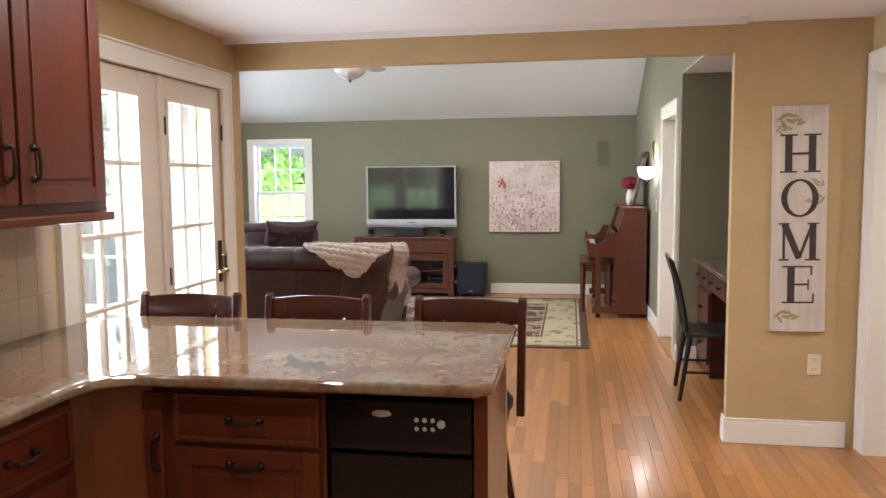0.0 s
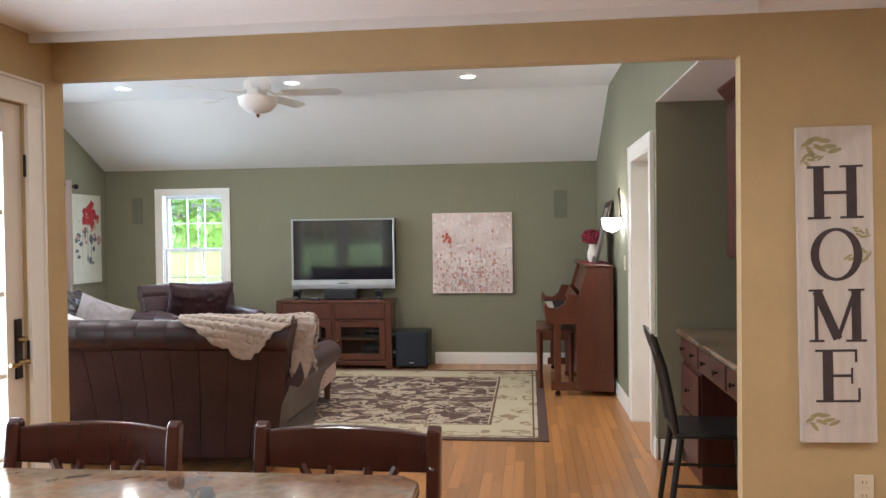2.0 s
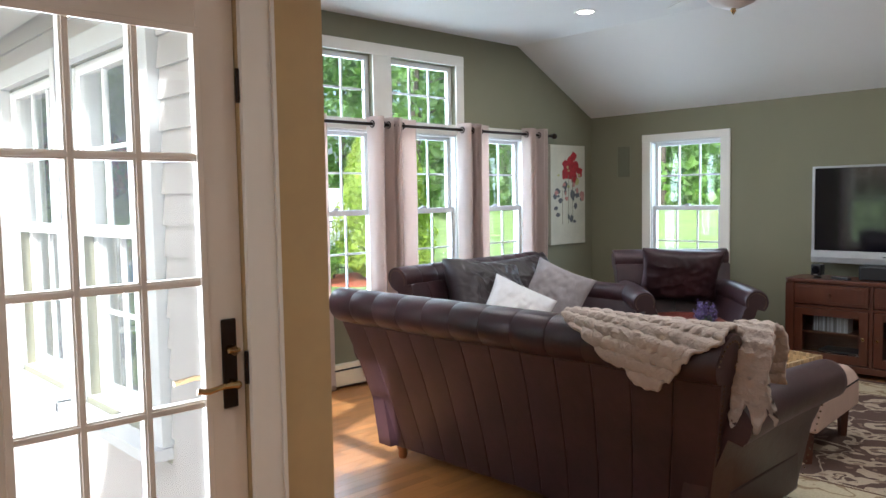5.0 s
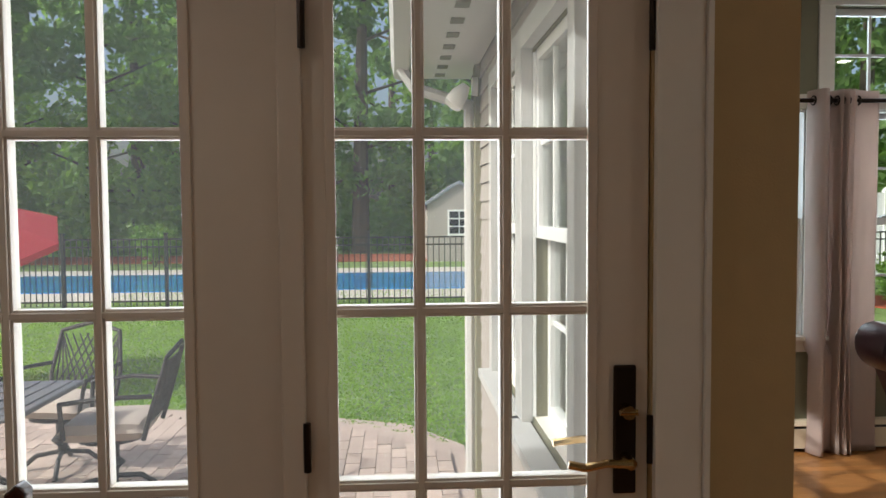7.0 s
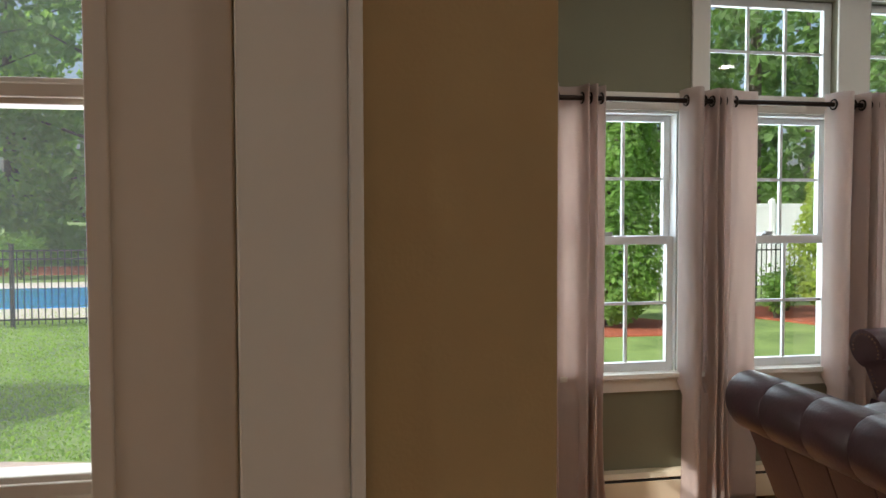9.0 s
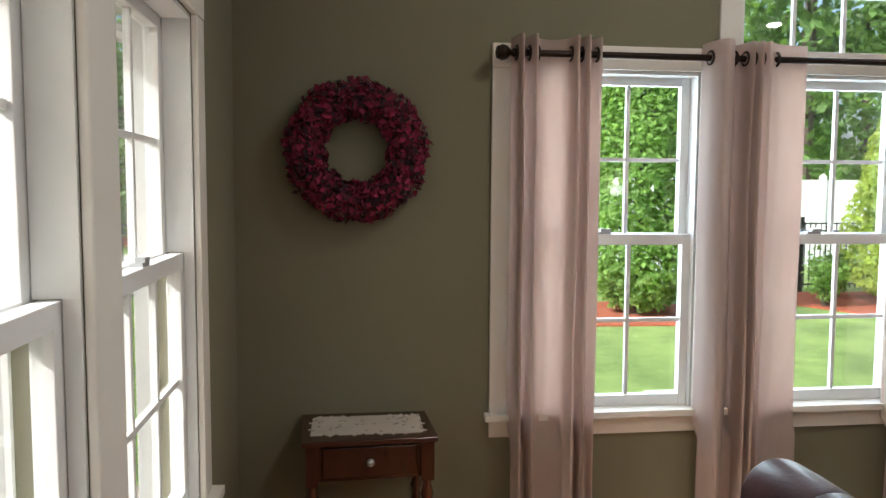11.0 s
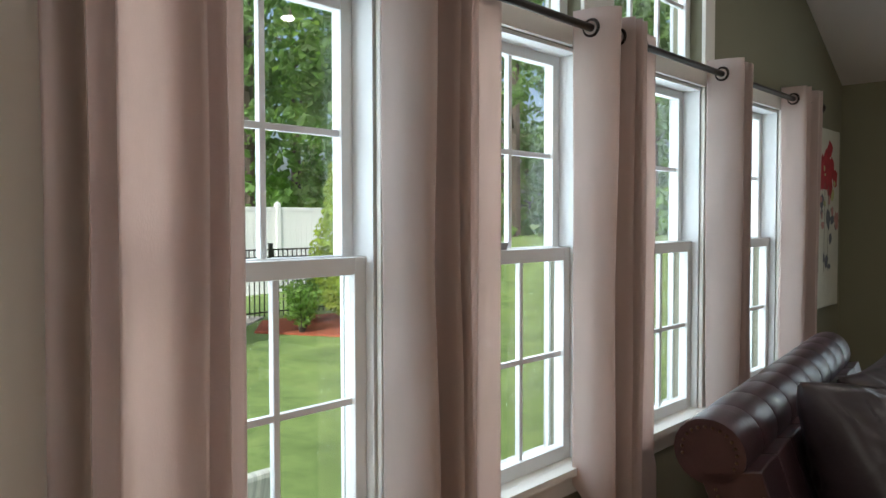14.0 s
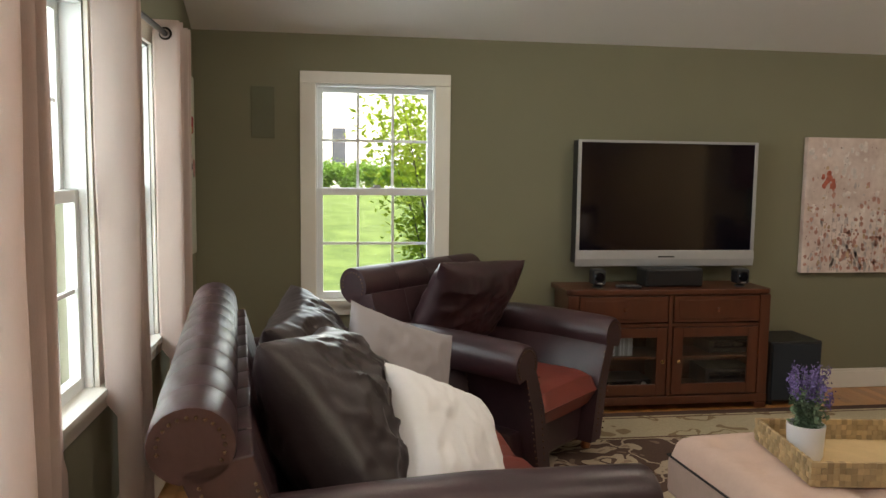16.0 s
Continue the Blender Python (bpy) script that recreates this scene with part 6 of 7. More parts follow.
part("knob", bm, SILVER, dr, "small glass knob", smooth=True)
for sx in (-0.2, 0.2):
    for yy in (-0.135, 0.135):
        bm = B()
        lathe(bm, [(0, 0.006), (0.011, 0.006), (0.02, 0.1), (0.014, 0.12), (0.021, 0.14), (0.013, 0.16), (0.022, 0.3), (0.014, 0.4), (0.022, 0.42), (0.013, 0.45), (0.024, 0.49), (0.014, 0.53), (0.02, 0.545), (0, 0.545)], 14, Matrix.Translation((sx, yy, 0)))
        box(bm, sx - 0.023, sx + 0.023, yy - 0.023, yy + 0.023, 0.545, 0.684)
        part("leg", bm, MAHOG, sd, smooth=True)
LACE = mat("ivory_lace", (0.62, 0.56, 0.49), 0.9, var=0.1, bump=0.6, bump_scale=220)
bm = B()
rng = random.Random(4)
for i in range(40):
    for j in range(22):
        u, v = (i + 0.5) / 40 * 2 - 1, (j + 0.5) / 22 * 2 - 1
        edge_u = 1 - 0.06 * abs(math.sin(v * 9)) - 0.03 * rng.random()
        edge_v = 1 - 0.10 * abs(math.sin(u * 15)) - 0.04 * rng.random()
        if abs(u) > edge_u or abs(v) > edge_v or (rng.random() < 0.12 and (i + j) % 2):
            continue
        x, y = u * 0.21, v * 0.12
        box(bm, x - 0.0053, x + 0.0053, y - 0.0055, y + 0.0055, 0.0004, 0.0022)
solid("lace_doily", bm, LACE, "ivory lace doily lying on the side table", "doily", m=pose(-2.92, 0.42, 0.705, 0, 0, 90))

# ottoman with tray and lavender
TAUPE = mat("pinkish_taupe_fabric", (0.54, 0.39, 0.32), 0.95, var=0.08, scale=10, bump=0.2, bump_scale=500)
OT = pose(-0.32, 3.23, 0, 0, 0, 4)
ot = thing("ottoman", "tufted taupe fabric ottoman bench on wooden legs", "ottoman", OT)
bm = B()
nx, ny = 44, 30
grid = []
OW, OD = 1.15, 0.78
for j in range(ny + 1):
    row = []
    for i in range(nx + 1):
        u, v = i / nx * 2 - 1, j / ny * 2 - 1
        z = 0.44
        for bx in np.linspace(-0.72, 0.72, 5):
            for by in (-0.6, 0.0, 0.6):
                z -= 0.03 * math.exp(-(((u - bx) * OW / 2) ** 2 + ((v - by) * OD / 2) ** 2) / 0.0022)
        k = max(abs(u), abs(v))
        z -= 0.09 * max(0, (k - 0.86) / 0.14) ** 2.5
        row.append(bm.verts.new((u * OW / 2, v * OD / 2, z)))
    grid.append(row)
for a, b in zip(grid, grid[1:]):
    for i in range(nx):
        bm.faces.new((a[i], a[i + 1], b[i + 1], b[i]))
part("cushion_top", bm, TAUPE, ot, "button-tufted fabric top", smooth=True)
bm = B()
box(bm, -OW / 2, OW / 2, -OD / 2, OD / 2, 0.2, 0.352)
part("base", bm, TAUPE, ot, bevel=0.015)
bm = B()
pts = [(-OW / 2 + 0.002, -OD / 2 + 0.002), (OW / 2 - 0.002, -OD / 2 + 0.002), (OW / 2 - 0.002, OD / 2 - 0.002), (-OW / 2 + 0.002, OD / 2 - 0.002), (-OW / 2 + 0.002, -OD / 2 + 0.002)]
tube(bm, [(x, y, 0.352) for x, y in pts], 0.005, 6)
part("piping", bm, SEAM, ot, "dark piping")
for bx in np.linspace(-0.72, 0.72, 5):
    for by in (-0.6, 0.0, 0.6):
        bm = B()
        ball(bm, (bx * OW / 2, by * OD / 2, 0.413), (0.011, 0.011, 0.005), 10)
        part("button", bm, TAUPE, ot, smooth=True)
for sx in (-1, 1):
    for yy in (-1, 1):
        bm = B()
        rod(bm, (sx * (OW / 2 - 0.07), yy * (OD / 2 - 0.07), 0.0145), (sx * (OW / 2 - 0.07), yy * (OD / 2 - 0.07), 0.2), 0.024, 0.036, 4)
        part("leg", bm, WALNUT, ot, "tapered wooden leg")
STRAW = mat("woven_straw", (0.46, 0.33, 0.17), 0.8, var=0.2, per="island", per_amount=0.25, bump=0.3, bump_scale=150)
ty = thing("serving_tray", "woven straw tray on the ottoman", "tray", pose(-0.28, 3.19, 0.441, 0, 0, -8))
TW, TD, TH = 0.72, 0.44, 0.085
bm = B()
box(bm, -TW / 2, TW / 2, -TD / 2, TD / 2, 0, 0.008)
part("bottom", bm, STRAW, ty)
for nm, x0, x1, y0, y1 in (("side", -TW / 2, TW / 2, -TD / 2 - 0.012, -TD / 2), ("side", -TW / 2, TW / 2, TD / 2, TD / 2 + 0.012), ("end", -TW / 2 - 0.012, -TW / 2, -TD / 2 - 0.012, TD / 2 + 0.012), ("end", TW / 2, TW / 2 + 0.012, -TD / 2 - 0.012, TD / 2 + 0.012)):
    bm = B()
    box(bm, x0 + 0.003, x1 - 0.003, y0 + 0.003, y1 - 0.003, 0, TH - 0.004)
    run_x = nm == "side"
    span = (x1 - x0) if run_x else (y1 - y0)
    n = int(span / 0.02)
    for i in range(n):
        for j in range(4):
            c0 = (x0 if run_x else y0) + (i + 0.5) * span / n
            z0 = 0.004 + j * 0.0205
            bulge = 0.003 if (i + j) % 2 else 0.0
            if run_x:
                box(bm, c0 - 0.0095, c0 + 0.0095, y0 + 0.001 - bulge, y1 - 0.001 + bulge, z0, z0 + 0.019)
            else:
                box(bm, x0 + 0.001 - bulge, x1 - 0.001 + bulge, c0 - 0.0095, c0 + 0.0095, z0, z0 + 0.019)
    part(nm, bm, STRAW, ty)
lv = thing("lavender_pot", "artificial lavender in a white pot on the tray", "potted plant", Matrix.Translation((-0.55, 3.25, 0.4495)))
bm = B()
lathe(bm, [(0, 0), (0.056, 0), (0.06, 0.01), (0.066, 0.125), (0.06, 0.125), (0.057, 0.1), (0, 0.1)], 28)
part("pot", bm, mat("white_ceramic", (0.78, 0.78, 0.80), 0.35, var=0.02), lv, smooth=True)
STEMG = mat("lavender_leaf", (0.13, 0.19, 0.11), 0.8, var=0.2, per="island", per_amount=0.3)
LAVP = mat("lavender_flower", (0.17, 0.125, 0.30), 0.85, var=0.2, per="island", per_amount=0.35)
rng = np.random.RandomState(12)
tips = []
bm = B()
for i in range(16):
    a, q = rng.uniform(0, 6.28), rng.uniform(0.02, 0.085)
    tip = (q * math.cos(a), q * math.sin(a), rng.uniform(0.22, 0.31))
    rod(bm, (q * 0.3 * math.cos(a), q * 0.3 * math.sin(a), 0.1), tip, 0.002, 0.0015, 5)
    tips.append((np.array((q * 0.3 * math.cos(a), q * 0.3 * math.sin(a), 0.1)), np.array(tip)))
part("stems", bm, STEMG, lv)


def lav_leaf(q):
    a, b = tips[q.randint(16)]
    u = q.uniform(0, 0.75)
    return a * (1 - u) + b * u + q.normal(0, 0.011, 3), (0, 0, 1)


def lav_flower(q):
    a, b = tips[q.randint(16)]
    u = q.uniform(0.78, 1.15)
    return a * (1 - u) + b * u + q.normal(0, 0.0075, 3), b - a


leaves("foliage", 900, lav_leaf, 0.022, STEMG, lv, 13)
leaves("flower_spike", 1300, lav_flower, 0.012, LAVP, lv, 14, "purple flower spikes")["kind"] = "stuff"

# ceiling fan
FAN = Matrix.Translation((-0.17, 2.83, TOP))
FANW = mat("white_fan_enamel", (0.74, 0.71, 0.66), 0.4, var=0.03)
fan = thing("ceiling_fan", "white five-blade ceiling fan with a frosted bowl lamp", "ceiling fan", FAN)
bm = B()
lathe(bm, [(0, -0.001), (0.07, -0.001), (0.066, -0.02), (0.03, -0.075), (0.014, -0.09), (0, -0.09)], 24)
part("canopy", bm, FANW, fan, smooth=True)
bm = B()
rod(bm, (0, 0, -0.09), (0, 0, -0.15), 0.012)
part("downrod", bm, FANW, fan, smooth=True)
bm = B()
lathe(bm, [(0, -0.15), (0.05, -0.15), (0.1, -0.175), (0.11, -0.2), (0.11, -0.235), (0.095, -0.25), (0.075, -0.27), (0.08, -0.29), (0.06, -0.305), (0, -0.305)], 28)
part("motor", bm, FANW, fan, smooth=True)
bm = B()
lathe(bm, [(0.155, -0.305), (0.16, -0.312), (0.15, -0.36), (0.11, -0.405), (0.05, -0.43), (0, -0.435)], 28)
part("bowl", bm, mat("frosted_glass_bowl", (0.78, 0.74, 0.70), 0.4, var=0.03), fan, "frosted glass bowl", smooth=True)
bm = B()
lathe(bm, [(0.012, -0.434), (0.016, -0.445), (0.006, -0.46), (0, -0.468)], 12)
part("finial", bm, BRASS, fan, smooth=True)
for k in range(5):
    R = Matrix.Rotation(radians(4 + 72 * k), 4, "Z")
    bm = B()
    out = [(0.2, -0.05), (0.3, -0.062), (0.6, -0.068), (0.66, -0.055), (0.68, 0.0), (0.66, 0.055), (0.6, 0.068), (0.3, 0.062), (0.2, 0.05)]
    prism(bm, out, -0.003, 0.003, "z")
    bl = part("blade", bm, FANW, fan, bevel=0.002)
    bl.matrix_local = R @ pose(0, 0, -0.27, -12, 0, 0)
    bm = B()
    tube(bm, [(0.09, 0, -0.255), (0.14, 0, -0.28), (0.2, 0, -0.275), (0.26, 0, -0.275)], 0.009)
    br = part("blade_arm", bm, FANW, fan, smooth=True)
    br.matrix_local = R

# ---- piano corner ----
PIANO = mat("piano_mahogany", (0.10, 0.026, 0.011), 0.3, var=0.25, scale=3, stretch=(5, 5, 0.8), coat=0.4)
PY0, PY1 = 3.86, 5.30
pn = thing("upright_piano", "reddish mahogany upright piano against the green wall", "piano", kind="")
for y0, y1 in ((PY0, PY0 + 0.035), (PY1 - 0.035, PY1)):
    bm = B()
    prism(bm, [(2.40, 0.05), (2.73, 0.05), (2.73, 1.17), (2.50, 1.17), (2.42, 0.90), (2.40, 0.88)], y0, y1, "y")
    part("side_panel", bm, PIANO, pn, bevel=0.004)
    bm = B()
    prism(bm, [(2.13, 0.66), (2.399, 0.66), (2.399, 0.92), (2.33, 0.93), (2.29, 0.84), (2.23, 0.80), (2.15, 0.81), (2.12, 0.86), (2.11, 0.80)], y0, y1, "y")
    part("cheek", bm, PIANO, pn, "curved key cheek", bevel=0.004)
    bm = B()
    box(bm, 2.2, 2.26, y0 - 0.002, y1 + 0.002, 0.13, 0.659)
    part("leg", bm, PIANO, pn, bevel=0.006)
    bm = B()
    box(bm, 2.17, 2.399, y0, y1, 0.055, 0.129)
    part("toe_block", bm, PIANO, pn, bevel=0.006)
    bm = B()
    rod(bm, (2.23, (y0 + y1) / 2 - 0.012, 0.03), (2.23, (y0 + y1) / 2 + 0.012, 0.03), 0.0245, seg=16)
    rod(bm, (2.23, (y0 + y1) / 2, 0.03), (2.23, (y0 + y1) / 2, 0.056), 0.008)
    part("caster", bm, BRONZE, pn, "dark metal caster", smooth=True)
i0, i1 = PY0 + 0.036, PY1 - 0.036
for nm, out in (("bottom_panel", [(2.44, 0.06), (2.46, 0.06), (2.46, 0.65), (2.44, 0.65)]), ("keybed", [(2.13, 0.66), (2.46, 0.66), (2.46, 0.73), (2.13, 0.73)]), ("music_desk", [(2.46, 0.92), (2.475, 0.92), (2.54, 1.15), (2.525, 1.15)]), ("back", [(2.70, 0.06), (2.725, 0.06), (2.725, 1.165), (2.70, 1.165)]), ("fall_board", [(2.36, 0.80), (2.375, 0.80), (2.42, 0.915), (2.405, 0.92)]), ("key_slip", [(2.125, 0.70), (2.14, 0.70), (2.14, 0.78), (2.125, 0.775)])):
    bm = B()
    prism(bm, out, i0, i1, "y")
    part(nm, bm, PIANO, pn, bevel=0.003)
bm = B()
box(bm, 2.47, 2.735, PY0 - 0.012, PY1 + 0.012, 1.171, 1.195)
part("lid", bm, PIANO, pn, bevel=0.006)
bm = B()
box(bm, 2.15, 2.355, i0 + 0.05, i1 - 0.05, 0.731, 0.752)
part("white_keys", bm, mat("ivory_keys", (0.7, 0.66, 0.58), 0.3, var=0.03), pn, "ivory white keys")
bm = B()
for i in range(50):
    if i % 7 in (2, 6):
        continue
    y = i0 + 0.062 + i * 0.0252
    box(bm, 2.22, 2.354, y, y + 0.011, 0.7525, 0.764)
part("black_keys", bm, BLACKPLAST, pn, "black keys")
for y in (4.50, 4.58, 4.66):
    bm = B()
    box(bm, 2.32, 2.439, y - 0.02, y + 0.02, 0.075, 0.085)
    part("pedal", bm, BRASS, pn, "brass pedal", bevel=0.003)
pb = thing("piano_bench", "mahogany piano bench beside the piano", "bench", Matrix.Translation((2.22, 4.52, 0)))
bm = B()
box(bm, -0.18, 0.18, -0.38, 0.38, 0.55, 0.58)
part("seat", bm, PIANO, pb, bevel=0.006)
bm = B()
box(bm, -0.15, 0.15, -0.35, 0.35, 0.47, 0.549)
part("apron", bm, PIANO, pb)
for sx in (-0.145, 0.145):
    for yy in (-0.345, 0.345):
        bm = B()
        rod(bm, (sx, yy, 0.0145 if sx < 0 else 0.006), (sx, yy, 0.549), 0.02, 0.032, 4)
        part("leg", bm, PIANO, pb)
# vase and photograph frame on the piano
vs = thing("flower_vase", "white vase of deep red silk flowers on the piano", "vase", Matrix.Translation((2.60, 4.5, 1.195)))
bm = B()
lathe(bm, [(0, 0), (0.035, 0), (0.05, 0.04), (0.05, 0.1), (0.032, 0.15), (0.038, 0.175), (0.03, 0.175), (0, 0.1)], 24)
part("vase", bm, mat("cream_ceramic", (0.68, 0.62, 0.54), 0.35, var=0.05), vs, smooth=True)
DEEPRED = mat("deep_red_petals", (0.22, 0.012, 0.03), 0.8, var=0.2, per="island", per_amount=0.5)


def bouquet(q):
    v = q.normal(0, 1, 3)
    v /= np.linalg.norm(v)
    r = 0.095 * q.uniform(0.6, 1.1)
    return (v[0] * r, v[1] * r * 1.15, 0.245 + v[2] * r * 0.7), v


leaves("flowers", 700, bouquet, 0.035, DEEPRED, vs, 201, "deep red petals")
bm = B()
for i in range(7):
    rod(bm, (0, 0, 0.1), (0.05 * math.cos(i * 0.9), 0.06 * math.sin(i * 0.9), 0.24), 0.003, 0.003, 5)
part("stems", bm, STEMG, vs)
FRAMEDARK = mat("dark_gilt_frame", (0.06, 0.045, 0.035), 0.35, metal=0.4, var=0.3)
pf = thing("picture_frame", "large dark ornate picture frame leaning on the wall", "picture frame", pose(2.60, 4.32, 1.196, 0, 14, 0))
bm = B()
for y0, y1, z0, z1 in ((-0.26, -0.2, 0, 0.6), (0.2, 0.26, 0, 0.6), (-0.2, 0.2, 0, 0.06), (-0.2, 0.2, 0.54, 0.6)):
    box(bm, -0.012, 0.012, y0, y1, z0, z1)
part("frame", bm, FRAMEDARK, pf, bevel=0.008)
bm = B()
box(bm, -0.004, 0.006, -0.199, 0.199, 0.061, 0.539)
part("picture", bm, mat("faded_print", (0.30, 0.27, 0.24), 0.3, var=0.4, scale=6), pf, "pale faded print under glass")
RUNNER = mat("red_runner_cloth", (0.20, 0.02, 0.03), 0.9, var=0.15)
solid("table_runner", box(B(), 2.48, 2.72, 4.1, 4.75, 1.1955, 1.198), RUNNER, "red cloth runner on the piano top", "runner")
for o in (vs,):
    o.location.z += 0.003
pf.location.z += 0.003
# sconce
sc = thing("wall_sconce", "lit wall sconce with a white glass bowl", "wall lamp", Matrix.Translation((E + 0.035, 3.53, 1.56)))
bm = B()
lathe(bm, [(0, 0), (0.045, 0), (0.04, 0.012), (0, 0.016)], 20, pose(-0.001, 0, 0.03, 0, -90, 0))
part("backplate", bm, BRONZE, sc, smooth=True)
bm = B()
tube(bm, [(-0.01, 0, 0.03), (-0.05, 0, 0.0), (-0.09, 0, -0.03), (-0.09, 0, -0.085)], 0.007)
tube(bm, [(-0.015, 0, 0.05), (-0.02, 0, 0.2), (-0.03, 0, 0.27), (-0.02, 0, 0.3)], 0.009)
ball(bm, (-0.09, 0, -0.095), 0.013, 10)
part("arm", bm, BRONZE, sc, "dark bronze scroll arm", smooth=True)
bm = B()
lathe(bm, [(0, -0.07), (0.03, -0.068), (0.065, -0.045), (0.08, 0.0), (0.088, 0.045), (0.082, 0.045), (0.074, 0.0), (0.06, -0.038), (0, -0.06)], 28, Matrix.Translation((-0.09, 0, 0.0)))
part("glass_bowl", bm, glow("lit_opal_glass", (1.0, 0.95, 0.88), 5.0), sc, "glowing opal glass bowl", smooth=True)
lamp("sconce_light", "POINT", Matrix.Translation((E - 0.055, 3.53, 1.66)), 1.3, (1, 0.88, 0.72), 0.04)


def switch_plate(name, m, label, slots):
    t = thing(name, label, "light switch" if slots == "toggle" else "outlet", m)
    bm = B()
    box(bm, -0.036, 0.036, -0.006, -0.001, -0.058, 0.058)
    part("plate", bm, CREAM, t, bevel=0.002)
    bm = B()
    if slots == "toggle":
        box(bm, -0.005, 0.005, -0.016, -0.0065, -0.004, 0.012)
        part("toggle", bm, CREAM, t)
    else:
        for z in (-0.026, 0.026):
            box(bm, -0.017, 0.017, -0.0085, -0.0065, z - 0.017, z + 0.017)
        part("sockets", bm, CREAM, t, bevel=0.002)
        bm = B()
        for z in (-0.026, 0.026):
            for x in (-0.007, 0.007):
                box(bm, x - 0.0012, x + 0.0012, -0.0092, -0.0086, z - 0.002, z + 0.008)
        part("slots", bm, BLACKPLAST, t)
    return t


switch_plate("light_switch", pose(E, 3.06, 1.24, 0, 0, -90), "ivory toggle switch on the green wall", "toggle")
switch_plate("wall_outlet", Matrix.Translation((3.27, 0, 0.465)), "ivory double outlet on the tan wall", "socket")
switch_plate("wall_outlet", pose(KW, -2.02, 1.14, 0, 0, 90), "ivory double outlet over the counter", "socket")

# ---- HOME sign ----
SIGNW = mat("whitewashed_board", (0.58, 0.52, 0.46), 0.75, var=0.18, scale=4, stretch=(6, 6, 0.6), bump=0.15, bump_scale=60)
INK = mat("dark_brown_ink", (0.05, 0.034, 0.034), 0.7, var=0.3, scale=20)
LEAFPAINT = mat("faded_olive_paint", (0.34, 0.29, 0.14), 0.75, var=0.3, scale=20)
sg = thing("home_sign", "tall whitewashed wooden sign reading HOME with painted leaves", "sign", pose(3.162, -0.03, 1.265, 0, -0.9, 0))
bm = B()
box(bm, -0.139, 0.139, 0.0, 0.028, -0.612, 0.612)
part("board", bm, SIGNW, sg, bevel=0.002)


def serif(letter):
    """Slab-serif capitals drawn as bars about the origin, 0.19 wide and 0.205 high."""
    bm = B()
    w, h, y0, y1 = 0.095, 0.1025, -0.0022, -0.0004

    def bar(x0, x1, z0, z1):
        box(bm, x0, x1, y0, y1, z0, z1)

    def stroke(a, b, k):
        d = (Vector(b) - Vector(a)).normalized()
        n = Vector((-d.y, d.x)) * k / 2
        prism(bm, [(a[0] + n.x, a[1] + n.y), (b[0] + n.x, b[1] + n.y), (b[0] - n.x, b[1] - n.y), (a[0] - n.x, a[1] - n.y)], y0, y1, "y")
    if letter == "H":
        for x in (-0.06, 0.06):
            bar(x - 0.019, x + 0.019, -h + 0.0091, h - 0.0091)
            for z in (-h, h - 0.009):
                bar(x - 0.043, x + 0.043, z, z + 0.009)
        bar(-0.0409, 0.0409, -0.008, 0.005)
    elif letter == "O":
        n = 40
        for i in range(n):
            a, b = 2 * math.pi * i / n, 2 * math.pi * (i + 1) / n
            q = []
            for t, k in ((a, 0), (b, 0), (b, 1), (a, 1)):
                q.append(((w - 0.031 * k) * math.cos(t), (h - 0.012 * k) * math.sin(t)))
            prism(bm, q, y0, y1, "y")
    elif letter == "M":
        bar(-0.085, -0.072, -h + 0.0091, h - 0.0091)
        bar(0.052, 0.086, -h + 0.0091, h - 0.0091)
        for x0, x1, z in ((-0.105, -0.05, -h), (0.03, 0.106, -h), (-0.105, -0.05, h - 0.009), (0.04, 0.1, h - 0.009)):
            bar(x0, x1, z, z + 0.009)
        y0 -= 0.0006
        stroke((-0.075, h - 0.008), (0.0, -h + 0.012), 0.034)
        y0 -= 0.0005
        stroke((0.0, -h + 0.012), (0.063, h - 0.012), 0.014)
    else:
        bar(-0.058, -0.02, -h + 0.0091, h - 0.0091)
        bar(-0.085, 0.078, -h, -h + 0.009)
        bar(-0.085, 0.07, h - 0.009, h)
        bar(-0.0199, 0.045, -0.005, 0.006)
        bar(0.0455, 0.053, -0.03, 0.03)
        bar(0.0605, 0.0695, h - 0.05, h - 0.0091)
        bar(0.0705, 0.0795, -h + 0.0091, -h + 0.055)
    return bm


for ch, z in (("H", 0.358), ("O", 0.118), ("M", -0.118), ("E", -0.352)):
    o = part("letter", serif(ch), INK, sg, "dark letter " + ch)
    o.location = (0, 0, z)


def sprig(x, z, turn, k=1.0):
    bm = B()
    m = Matrix.Translation((x, 0, z)) @ Matrix.Rotation(radians(turn), 4, "Y")
    for i, (u, v, a) in enumerate(((0.03, 0.02, 25), (0.055, 0.035, 10), (0.09, 0.028, -5), (0.075, 0.0, -30), (0.11, 0.005, 0), (0.04, -0.015, -60), (0.13, -0.012, 15))):
        pts = [(0.028 * math.cos(t), 0.009 * math.sin(t) * (1 if math.cos(t) < 0.6 else 0.8)) for t in np.linspace(0, 2 * math.pi, 13)[:-1]]
        q = m @ Matrix.Translation((u * k, 0, v * k)) @ Matrix.Rotation(radians(-a), 4, "Y")
        vsx = [bm.verts.new(q @ Vector((p[0] * k, -0.0008 - i * 0.0001, p[1] * k))) for p in pts]
        bm.faces.new(vsx)
    box(bm, 0, 0.13 * k, -0.0007, -0.0004, -0.0012, 0.0012, m)
    return part("painted_leaves", bm, LEAFPAINT, sg, "faded olive leaf sprig")


